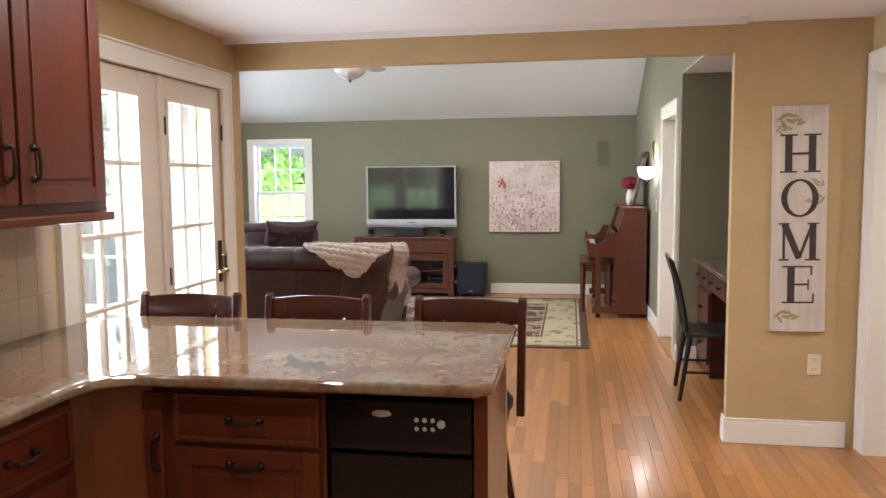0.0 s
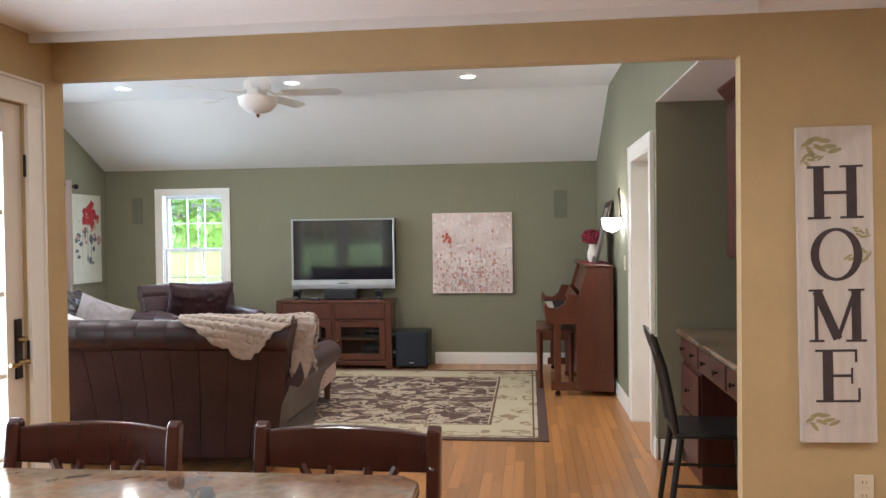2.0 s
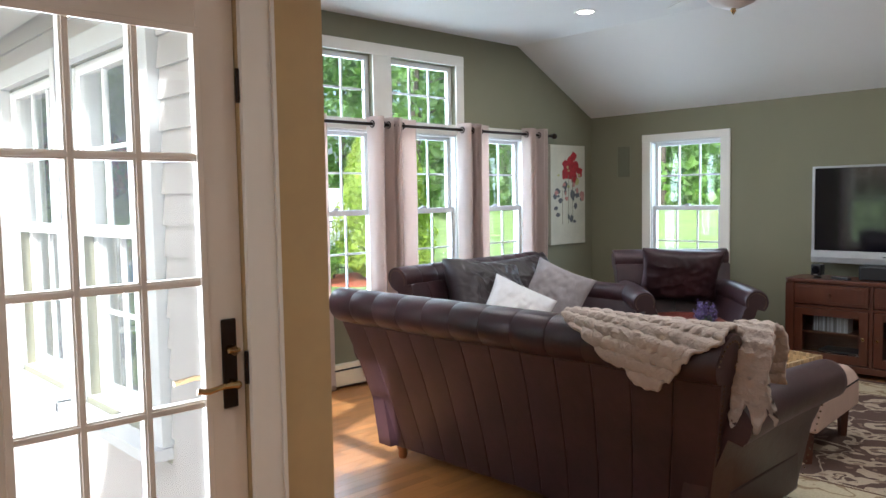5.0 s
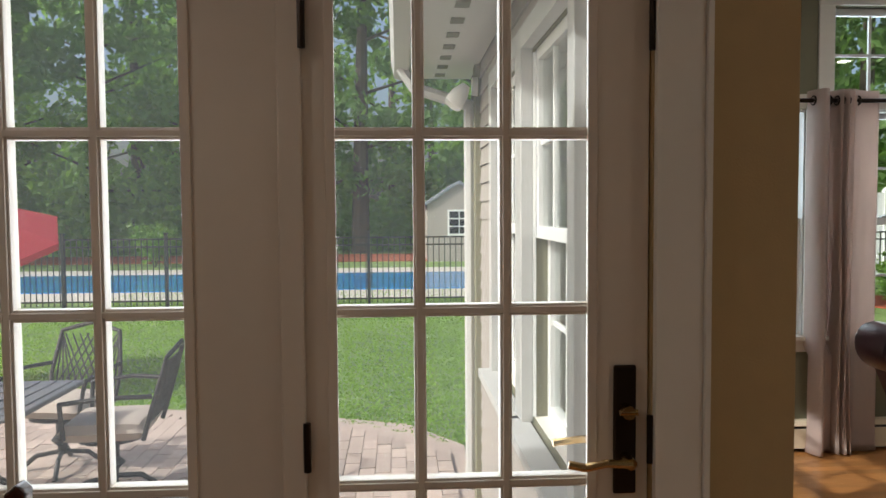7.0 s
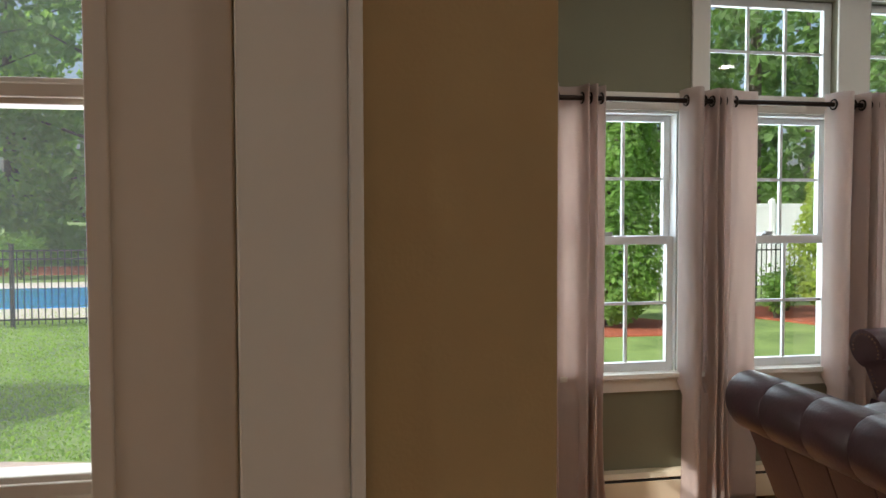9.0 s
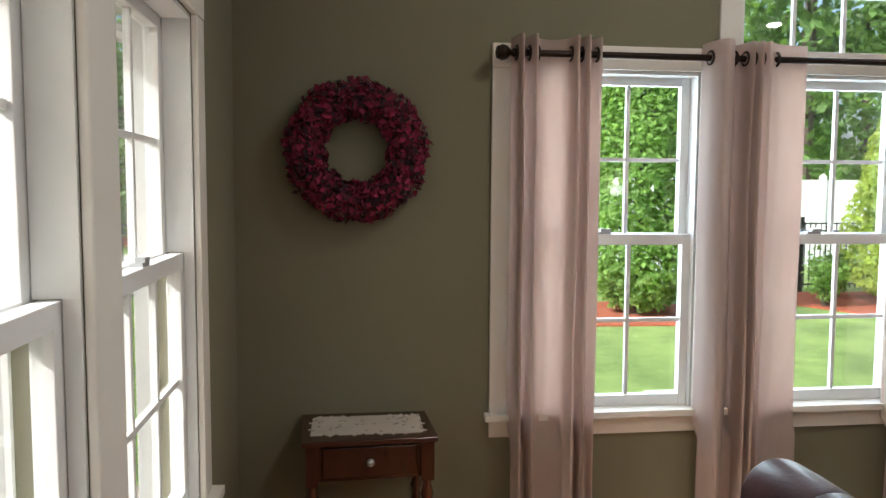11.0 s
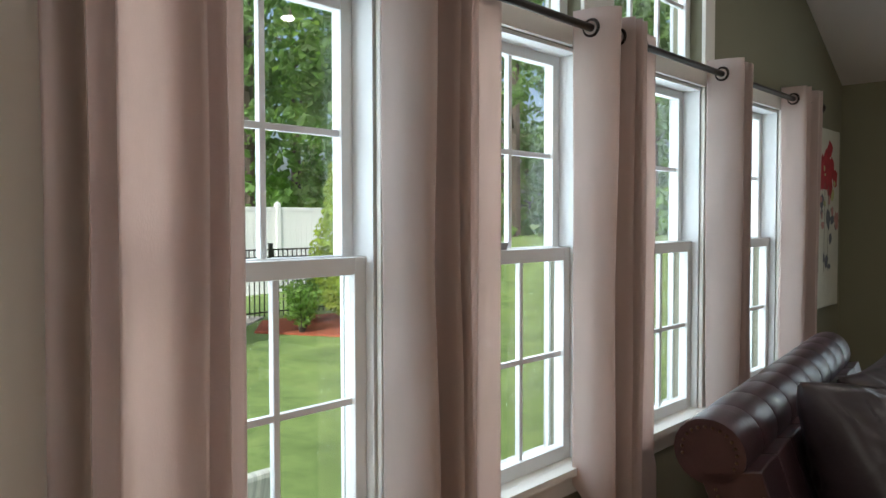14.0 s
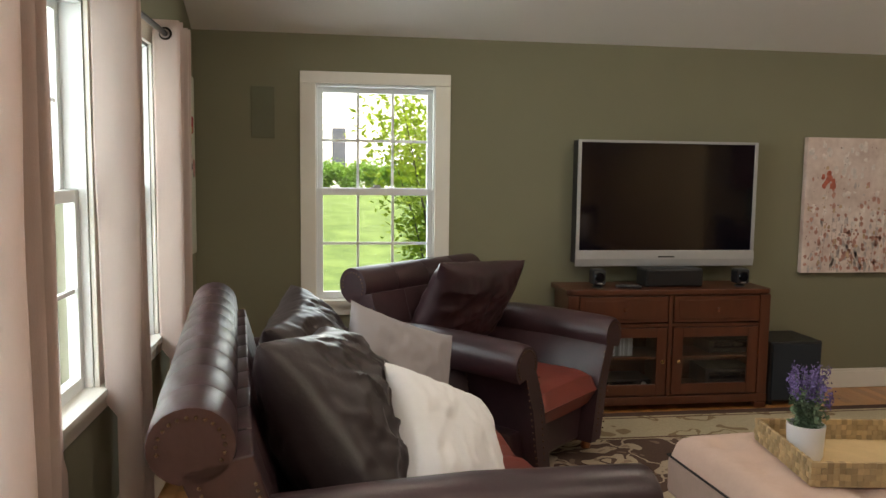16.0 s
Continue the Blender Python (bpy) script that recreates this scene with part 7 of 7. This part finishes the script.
sprig(-0.128, 0.53, 0)
sprig(-0.128, 0.47, -20, 0.6)
sprig(0.13, 0.13, 160, 0.7)
sprig(0.13, 0.19, 200, 0.5)
sprig(-0.128, -0.54, -8, 0.85)


# ---- desk alcove ----
GRANITE = bpy.data.materials.new("brown_granite")
GRANITE.use_nodes = True
gn, gl = GRANITE.node_tree.nodes, GRANITE.node_tree.links
tc = gn.new("ShaderNodeTexCoord")
wz = gn.new("ShaderNodeTexNoise")
wz.inputs["Scale"].default_value, wz.inputs["Detail"].default_value, wz.inputs["Distortion"].default_value = 2.2, 7, 1.6
sp = gn.new("ShaderNodeTexNoise")
sp.inputs["Scale"].default_value, sp.inputs["Detail"].default_value = 42, 6
vn = gn.new("ShaderNodeTexNoise")
vn.inputs["Scale"].default_value, vn.inputs["Detail"].default_value, vn.inputs["Distortion"].default_value = 3.3, 8, 2.4
for q in (wz, sp, vn):
    gl.new(tc.outputs["Object"], q.inputs["Vector"])
rp = gn.new("ShaderNodeValToRGB")
rp.color_ramp.elements[0].position, rp.color_ramp.elements[0].color = 0.30, (0.09, 0.06, 0.042, 1)
rp.color_ramp.elements[1].position, rp.color_ramp.elements[1].color = 0.68, (0.30, 0.215, 0.14, 1)
for pos, colr in ((0.42, (0.19, 0.11, 0.07, 1)), (0.5, (0.235, 0.145, 0.088, 1)), (0.58, (0.21, 0.165, 0.115, 1))):
    e = rp.color_ramp.elements.new(pos)
    e.color = colr
gl.new(wz.outputs["Fac"], rp.inputs[0])
rp2 = gn.new("ShaderNodeValToRGB")
rp2.color_ramp.elements[0].position, rp2.color_ramp.elements[0].color = 0.30, (0, 0, 0, 1)
rp2.color_ramp.elements[1].position, rp2.color_ramp.elements[1].color = 0.37, (1, 1, 1, 1)
gl.new(vn.outputs["Fac"], rp2.inputs[0])
mx = gn.new("ShaderNodeMix")
mx.data_type = "RGBA"
mx.inputs["A"].default_value = (0.04, 0.042, 0.04, 1)
gl.new(rp2.outputs[0], mx.inputs["Factor"])
gl.new(rp.outputs[0], mx.inputs["B"])
hs = gn.new("ShaderNodeHueSaturation")
mr = gn.new("ShaderNodeMapRange")
mr.inputs["From Min"].default_value, mr.inputs["From Max"].default_value, mr.inputs["To Min"].default_value, mr.inputs["To Max"].default_value = 0.3, 0.7, 0.75, 1.2
gl.new(sp.outputs["Fac"], mr.inputs[0])
gl.new(mr.outputs[0], hs.inputs["Value"])
gl.new(mx.outputs["Result"], hs.inputs["Color"])
gl.new(hs.outputs[0], gn["Principled BSDF"].inputs["Base Color"])
gn["Principled BSDF"].inputs["Roughness"].default_value = 0.045
gn["Principled BSDF"].inputs["Specular IOR Level"].default_value = 0.6
DESKWOOD = mat("red_stained_wood", (0.075, 0.019, 0.013), 0.35, var=0.25, scale=3, stretch=(5, 5, 0.8), coat=0.2)
dk = thing("built_in_desk", "red-stained built-in desk with drawers and a granite top", "desk")
bm = B()
box(bm, 2.92, 3.449, 0.08, ALC - 0.002, 0.825, 0.86)
part("desktop", bm, GRANITE, dk, "polished brown granite top", bevel=0.012)
for y0, y1 in ((1.41, ALC - 0.005), (0.14, 0.42)):
    bm = B()
    box(bm, 2.965, 3.44, y0, y1, 0.006, 0.66)
    ped = part("pedestal", bm, DESKWOOD, dk)
    for z0, z1 in ((0.1, 0.36), (0.38, 0.64)):
        bm = B()
        box(bm, 2.945, 2.9645, y0 + 0.02, y1 - 0.02, z0, z1)
        d = part("drawer", bm, DESKWOOD, ped, bevel=0.006)
bm = B()
box(bm, 2.965, 3.44, 0.14, ALC - 0.005, 0.661, 0.824)
ap = part("apron", bm, DESKWOOD, dk)
for y0, y1 in ((1.43, 1.9), (0.8, 1.4), (0.2, 0.77)):
    bm = B()
    box(bm, 2.945, 2.9645, y0, y1, 0.68, 0.81)
    d = part("drawer", bm, DESKWOOD, ap, bevel=0.006)
    for yy in ((y0 + y1) / 2 - 0.14, (y0 + y1) / 2 + 0.14):
        bm = B()
        lathe(bm, [(0, 0), (0.006, 0), (0.006, 0.012), (0.015, 0.018), (0.013, 0.026), (0, 0.03)], 14, pose(2.9448, yy, 0.745, 0, -90, 0))
        k = new("knob", mesh_of("knob", bm, BRONZE, True))
        k.parent = d
for z in (0.23, 0.51):
    t = ap
    bm = B()
    lathe(bm, [(0, 0), (0.006, 0), (0.006, 0.012), (0.015, 0.018), (0.013, 0.026), (0, 0.03)], 14, pose(2.9448, 1.665, z, 0, -90, 0))
    part("knob", bm, BRONZE, ap, smooth=True)
uc = thing("wall_cabinet", "red-stained wall cabinet with crown moulding over the desk", "cabinet")
bm = B()
box(bm, 3.15, 3.449, 0.13, 1.5, 1.32, 2.23)
part("body", bm, DESKWOOD, uc)
bm = B()
prism(bm, [(3.15, 2.23), (3.09, 2.3), (3.09, 2.314), (3.449, 2.314), (3.449, 2.23)], 0.13, 1.53, "y")
part("crown", bm, DESKWOOD, uc)
for y0, y1 in ((0.83, 1.485), (0.145, 0.815)):
    bm = B()
    box(bm, 3.13, 3.1495, y0, y1, 1.34, 2.21)
    box(bm, 3.122, 3.1295, y0 + 0.07, y1 - 0.07, 1.42, 2.13)
    part("door", bm, DESKWOOD, uc, bevel=0.005)

ch = thing("desk_chair", "black painted wooden slat-back chair at the desk", "chair", pose(2.91, 0.98, 0, 0, 0, -93))
bm = B()
box(bm, -0.2, 0.2, -0.2, 0.2, 0.44, 0.47)
part("seat", bm, BLACKWOOD, ch, bevel=0.012)
for sx in (-0.18, 0.18):
    bm = B()
    tube(bm, [(sx, -0.19, 0.46), (sx, -0.21, 0.6), (sx, -0.25, 0.8), (sx * 1.02, -0.30, 0.95)], 0.016)
    part("back_post", bm, BLACKWOOD, ch, smooth=True)
    for yy, lean in ((-0.17, -0.06), (0.17, 0.03)):
        bm = B()
        rod(bm, (sx * 1.08, yy + lean, 0.006), (sx, yy, 0.44), 0.014, 0.019, 10)
        part("leg", bm, BLACKWOOD, ch, smooth=True)
    bm = B()
    rod(bm, (sx * 1.04, -0.2, 0.2), (sx * 1.04, 0.19, 0.2), 0.009)
    part("stretcher", bm, BLACKWOOD, ch)
bm = B()
prism(bm, [(-0.265, 0.85), (-0.285, 0.85), (-0.318, 0.965), (-0.3, 0.97)], -0.2, 0.2, "x")
part("top_rail", bm, BLACKWOOD, ch, bevel=0.006)
for i in range(5):
    x = -0.12 + i * 0.06
    bm = B()
    tube(bm, [(x, -0.185, 0.47), (x, -0.215, 0.65), (x, -0.275, 0.86)], 0.009, 6)
    part("back_slat", bm, BLACKWOOD, ch, smooth=True)

# ---- kitchen ----
CT = 0.925
ctop = [(KW + 0.002, -1.60), (0.13, -1.415), (1.69, -1.395), (1.735, -1.44), (1.735, -2.31), (1.69, -2.355), (0.66, -2.365), (0.60, -2.39), (0.565, -2.44), (0.555, -2.52), (0.555, -5.4), (KW + 0.002, -5.4)]
bm = B()
prism(bm, ctop, CT - 0.038, CT, "z")
o = solid("countertop", bm, GRANITE, "polished brown granite countertop with a rounded edge", "countertop")
q = o.modifiers.new("bevel", "BEVEL")
q.width, q.segments, q.limit_method, q.angle_limit = 0.014, 4, "ANGLE", radians(35)


def raised_door(parent, name, face, along, a0, a1, z0, z1, pull=None):
    """A raised-panel front; face is the plane it stands on, along 'x' (facing -y) or 'y' (facing +x)."""
    def put(bm, u0, u1, d0, d1, v0, v1):
        if along == "x":
            box(bm, u0, u1, face - d1, face - d0, v0, v1)
        else:
            box(bm, face + d0, face + d1, u0, u1, v0, v1)
    bm = B()
    put(bm, a0, a1, 0.0005, 0.012, z0, z1)
    f = 0.055 if z1 - z0 > 0.25 else 0.018
    for s in ((a0, a0 + f, z0, z1), (a1 - f, a1, z0, z1), (a0 + f, a1 - f, z0, z0 + f), (a0 + f, a1 - f, z1 - f, z1)):
        put(bm, s[0], s[1], 0.0121, 0.021, s[2], s[3])
    if f > 0.03:
        put(bm, a0 + f + 0.025, a1 - f - 0.025, 0.0121, 0.018, z0 + f + 0.025, z1 - f - 0.025)
    d = part(name, bm, CHERRY, parent, bevel=0.004)
    if pull:
        kind, c, z = pull
        bm = B()

        def pt(u, dd, v):
            return (u, face - dd, v) if along == "x" else (face + dd, u, v)
        if kind == "h":
            pts = [pt(c - 0.05, 0.021, z), pt(c - 0.045, 0.045, z - 0.003), pt(c, 0.05, z - 0.008), pt(c + 0.045, 0.045, z - 0.003), pt(c + 0.05, 0.021, z)]
        else:
            pts = [pt(c, 0.021, z - 0.05), pt(c, 0.045, z - 0.045), pt(c, 0.05, z), pt(c, 0.045, z + 0.045), pt(c, 0.021, z + 0.05)]
        tube(bm, pts, 0.006, 8)
        for p in (pts[0], pts[-1]):
            ball(bm, p, 0.013, 10)
        part("handle", bm, BRONZE, d, "dark bronze bow handle", smooth=True)
    return d


FY = -2.27
cb = thing("base_cabinet", "cherry base cabinet with drawers under the granite", "cabinet", group="kitchen base cabinets")
bm = B()
box(bm, 0.66, 1.222, FY, -1.66, 0.1, CT - 0.0385)
part("body", bm, CHERRY, cb)
bm = B()
box(bm, 0.66, 1.222, FY + 0.07, -1.66, 0.006, 0.0995)
part("toe_kick", bm, MAHOG, cb)
raised_door(cb, "drawer", FY, "x", 0.735, 1.205, 0.70, 0.85, ("h", 0.97, 0.775))
raised_door(cb, "drawer", FY, "x", 0.735, 1.205, 0.42, 0.68, ("h", 0.97, 0.635))
raised_door(cb, "drawer", FY, "x", 0.735, 1.205, 0.12, 0.40, ("h", 0.97, 0.35))
cc = thing("base_cabinet", "cherry corner base cabinet under the granite", "cabinet", group="kitchen base cabinets")
bm = B()
prism(bm, [(KW + 0.003, -1.67), (0.658, -1.67), (0.658, FY), (0.53, FY - 0.12), (0.50, FY - 0.17), (KW + 0.003, FY - 0.17)], 0.1, CT - 0.0385, "z")
part("body", bm, CHERRY, cc)
raised_door(cc, "door", FY, "x", 0.535, 0.70, 0.12, 0.85, ("v", 0.68, 0.66))
for k in range(3):
    y1 = FY - 0.172 - k * 0.9
    cl = thing("base_cabinet", "cherry base cabinet along the kitchen wall", "cabinet", group="kitchen base cabinets")
    bm = B()
    box(bm, KW + 0.003, 0.50, y1 - 0.895, y1, 0.1, CT - 0.0385)
    part("body", bm, CHERRY, cl)
    bm = B()
    box(bm, KW + 0.003, 0.43, y1 - 0.895, y1, 0.006, 0.0995)
    part("toe_kick", bm, MAHOG, cl)
    for a in (y1 - 0.44, y1 - 0.88):
        raised_door(cl, "door", 0.50, "y", a, a + 0.42, 0.12, 0.66, ("v", a + 0.05, 0.58))
        raised_door(cl, "drawer", 0.50, "y", a, a + 0.42, 0.69, 0.85, ("h", a + 0.21, 0.775))
dw = thing("dishwasher", "glossy black built-in dishwasher under the granite", "dishwasher")
bm = B()
box(bm, 1.236, 1.668, FY + 0.03, -1.66, 0.05, CT - 0.04)
part("tub", bm, BLACKPLAST, dw)
bm = B()
prism(bm, [(FY - 0.012, 0.11), (FY - 0.018, 0.4), (FY - 0.012, 0.685), (FY + 0.029, 0.69), (FY + 0.029, 0.11)], 1.238, 1.666, "x")
part("door", bm, GLOSSBLACK, dw, bevel=0.004)
bm = B()
prism(bm, [(FY - 0.02, 0.70), (FY - 0.026, 0.72), (FY - 0.018, 0.855), (FY + 0.029, 0.86), (FY + 0.029, 0.70)], 1.238, 1.666, "x")
cp = part("control_panel", bm, GLOSSBLACK, dw, bevel=0.006)
bm = B()
bmesh.ops.create_uvsphere(bm, u_segments=20, v_segments=8, radius=1, matrix=Matrix.Translation((1.40, FY - 0.021, 0.815)) @ Matrix.Diagonal((0.03, 0.004, 0.011, 1)))
part("badge", bm, SILVER, cp, "oval silver badge", smooth=True)
bm = B()
for i in range(3):
    for j in range(2):
        lathe(bm, [(0, 0), (0.0075, 0), (0.006, 0.004), (0, 0.004)], 12, pose(1.505 + i * 0.024, FY - 0.0205, 0.80 - j * 0.026, 90, 0, 0))
part("buttons", bm, SILVER, cp, "small grey buttons", smooth=True)
bm = B()
lathe(bm, [(0, 0), (0.013, 0), (0.011, 0.008), (0, 0.009)], 18, pose(1.578, FY - 0.0205, 0.79, 90, 0, 0))
part("dial", bm, SILVER, cp, smooth=True)
ep = thing("end_panel", "cherry end panel of the peninsula with tan back", "panel")
bm = B()
box(bm, 1.67, 1.712, FY - 0.005, -1.655, 0.006, CT - 0.0385)
part("side", bm, CHERRY, ep, bevel=0.003)
bm = B()
box(bm, 0.66, 1.712, -1.654, -1.61, 0.006, CT - 0.0385)
part("back", bm, TAN, ep)

up = thing("wall_cabinet", "cherry wall cabinet with raised-panel doors over the counter", "cabinet")
bm = B()
box(bm, KW + 0.002, 0.25, -3.3, -1.835, 1.395, 2.329)
part("body", bm, CHERRY, up)
bm = B()
box(bm, KW + 0.002, 0.275, -3.3, -1.82, 1.36, 1.3945)
part("light_rail", bm, CHERRY, up, bevel=0.008)
for a, c in ((-2.30, -2.245), (-2.745, -2.36), (-3.25, -3.2)):
    raised_door(up, "door", 0.25, "y", a, a + 0.43, 1.43, 2.30, ("v", c, 1.56))
TILE = mat("beige_backsplash_tile", (0.50, 0.41, 0.30), 0.4, var=0.1, scale=6, per="object", per_amount=0.08)
sp_ = thing("backsplash", "beige tile backsplash over the counter", "backsplash", kind="structure")
bm = B()
box(bm, KW + 0.001, KW + 0.009, 0, 0.1015, 0, 0.1485)
tile = mesh_of("tile", bm, TILE)
for i in range(18):
    for j in range(3):
        piece("tile", tile, sp_, (0, -1.83 - i * 0.1035, CT + 0.001 + j * 0.15))

# counter stools
SEATL = mat("black_seat_vinyl", (0.018, 0.014, 0.013), 0.35, var=0.2)


def stool(m):
    t = thing("counter_stool", "dark cherry swivel counter stool pushed up to the granite", "stool", m, group="counter stools")
    bm = B()
    lathe(bm, [(0, 0.62), (0.19, 0.62), (0.205, 0.64), (0.205, 0.665), (0.18, 0.7), (0.1, 0.715), (0, 0.718)], 30)
    part("seat", bm, SEATL, t, "padded black vinyl seat", smooth=True)
    bm = B()
    lathe(bm, [(0, 0.57), (0.17, 0.57), (0.19, 0.585), (0.19, 0.619), (0, 0.619)], 30)
    part("seat_ring", bm, MAHOG, t, smooth=True)
    for s in (-1, 1):
        bm = B()
        prism(bm, [(0.15, 0.55), (0.19, 0.55), (0.215, 0.8), (0.25, 1.03), (0.235, 1.045), (0.215, 1.03), (0.18, 0.8)], s * 0.215 - 0.017, s * 0.215 + 0.017, "x")
        part("back_post", bm, MAHOG, t, bevel=0.006)
        for yy in (-1, 1):
            bm = B()
            rod(bm, (s * 0.2, yy * 0.2, 0.006), (s * 0.13, yy * 0.13, 0.57), 0.017, 0.021, 4)
            part("leg", bm, MAHOG, t)
    bm, n = B(), 14
    lo, hi = [], []
    for i in range(n + 1):
        u = -0.197 + 0.394 * i / n
        c = 0.03 * (1 - (u / 0.2) ** 2)
        for dy, lst in ((0, lo), (0.022, hi)):
            lst.append([bm.verts.new((u, 0.222 + dy + c, z)) for z in (0.925 - 0.012 * (1 - (u / 0.2) ** 2), 1.02 + 0.01 * (1 - (u / 0.2) ** 2))])
    for i in range(n):
        for quad in ((lo[i][0], lo[i + 1][0], lo[i + 1][1], lo[i][1]), (hi[i][0], hi[i][1], hi[i + 1][1], hi[i + 1][0]), (lo[i][1], lo[i + 1][1], hi[i + 1][1], hi[i][1]), (lo[i][0], hi[i][0], hi[i + 1][0], lo[i + 1][0])):
            bm.faces.new(quad)
    part("top_rail", bm, MAHOG, t, bevel=0.006)
    for x0, x1 in ((-0.12, -0.03), (-0.045, -0.075), (0.045, 0.075), (0.12, 0.03)):
        bm = B()
        tube(bm, [(x0, 0.245, 0.93), ((x0 + x1) / 2, 0.225, 0.85), (x1, 0.2, 0.72), (x1, 0.185, 0.6)], 0.012, 6)
        part("back_slat", bm, MAHOG, t, smooth=True)
    for a, b in (((-0.19, -0.19), (0.19, -0.19)), ((-0.19, 0.19), (0.19, 0.19)), ((-0.19, -0.19), (-0.19, 0.19)), ((0.19, -0.19), (0.19, 0.19))):
        bm = B()
        rod(bm, (a[0] * 0.96, a[1] * 0.96, 0.17), (b[0] * 0.96, b[1] * 0.96, 0.17), 0.011)
        part("foot_rail", bm, MAHOG, t, smooth=True)
    for c in t.children:
        c.data.transform(Matrix.Diagonal((1.02, 1.0, 0.972, 1.0)))
    return t


s1 = stool(Matrix.Translation((0.28, -1.52, 0)))
copy_thing(s1, pose(0.865, -1.52, 0, 0, 0, -1))
copy_thing(s1, pose(1.52, -1.52, 0, 0, 0, -3))

# built-in shelves of the next room, through the kitchen doorway
BUILTIN = mat("white_cabinet_paint", (0.72, 0.69, 0.63), 0.45, var=0.04)
bi = thing("china_cabinet", "white built-in china cabinet in the next room", "cabinet", Matrix.Translation((3.80, -0.33, 0)))
bm = B()
box(bm, 0, 1.2, 0.0, 0.42, 0.006, 0.9)
part("lower_body", bm, BUILTIN, bi, bevel=0.004)
bm = B()
box(bm, -0.02, 1.22, -0.03, 0.42, 0.9005, 0.93)
part("counter", bm, BUILTIN, bi, bevel=0.004)
for x0, x1 in ((0, 0.08), (0.55, 0.63), (1.12, 1.2)):
    bm = B()
    box(bm, x0, x1, 0.06, 0.42, 0.9305, 2.3)
    part("stile", bm, BUILTIN, bi)
bm = B()
box(bm, 0.08, 1.12, 0.39, 0.42, 0.9305, 2.3)
part("back", bm, mat("dark_cabinet_lining", (0.08, 0.07, 0.06), 0.7), bi)
for z in (1.25, 1.6, 1.95, 2.28):
    bm = B()
    box(bm, 0.081, 1.119, 0.08, 0.389, z, z + 0.02)
    part("shelf", bm, BUILTIN, bi)
for x0 in (0.06, 0.64):
    bm = B()
    box(bm, x0, x0 + 0.5, -0.018, -0.0005, 0.1, 0.86)
    part("door", bm, BUILTIN, bi, bevel=0.006)

for nm, x0, x1, y0, y1 in (("threshold_kitchen", KE - 0.03, KE + 0.17, -1.05, -0.12), ("threshold_hall", E + 0.01, E + 0.2, DE0, DE1)):
    solid(nm, box(B(), x0, x1, y0 + 0.001, y1 - 0.001, 0.001, 0.011), OAK_PIECE, "oak threshold board across a doorway", "threshold", "structure", bevel=0.003)

# ---- floor ----
floor = solid("floor", prism(B(), [(W - 0.02, S - 0.02), (KW - 0.15, S - 0.02), (KW - 0.15, KS), (5.4, KS), (5.4, N + 0.02), (W - 0.02, N + 0.02)], -0.06, 0.0, "z"), DARKGAP, "honey oak strip floor", "floor", "structure")
rng = random.Random(5)
PW = 0.0635
near, far_bm = 0, B()
lens = [0.45, 0.62, 0.8, 1.0, 1.25]
strip = {}
for k, q in enumerate(lens):
    bm = B()
    box(bm, 0.0006, PW - 0.0006, 0.0006, q - 0.0006, 0.0, 0.005)
    bmesh.ops.delete(bm, geom=[f for f in bm.faces if f.calc_center_median().z < 0.0001], context="FACES_ONLY")
    strip[k] = mesh_of("board", bm, OAK_PIECE)
x = W
while x < 3.5:
    y0, y1 = (KS if x > -0.05 else S), (N if x < E + 0.06 else (ALC - 0.02 if x < 3.43 else 0.0))
    y = y0 - rng.random() * 0.6
    while y < y1:
        k = rng.randrange(len(lens))
        q = lens[k]
        a, b = max(y, y0), min(y + q, y1)
        if b - a > 0.02:
            if 1.35 < x < 2.75 and -1.6 < a and b < 3.6 and b - a > q - 0.001 and near < 300:
                piece("board", strip[k], floor, (x, y, 0.0))
                near += 1
            else:
                box(far_bm, x + 0.0006, x + PW - 0.0006, a + 0.0006, b - 0.0006, 0.0005, 0.005)
        y += q
    x += PW
rest = part("boards", far_bm, OAK_REST, floor)
rest["kind"] = "stuff"
solid("floor_side", box(B(), KE + 0.0, 5.4, -2.4, 0.13, 0.0005, 0.005), OAK_REST, "oak floor of the next room", "floor", "structure")
solid("floor_hall", box(B(), E + 0.13, 4.6, ALC + 0.12, 3.0, 0.0008, 0.005), OAK_REST, "oak floor of the hall", "floor", "structure")
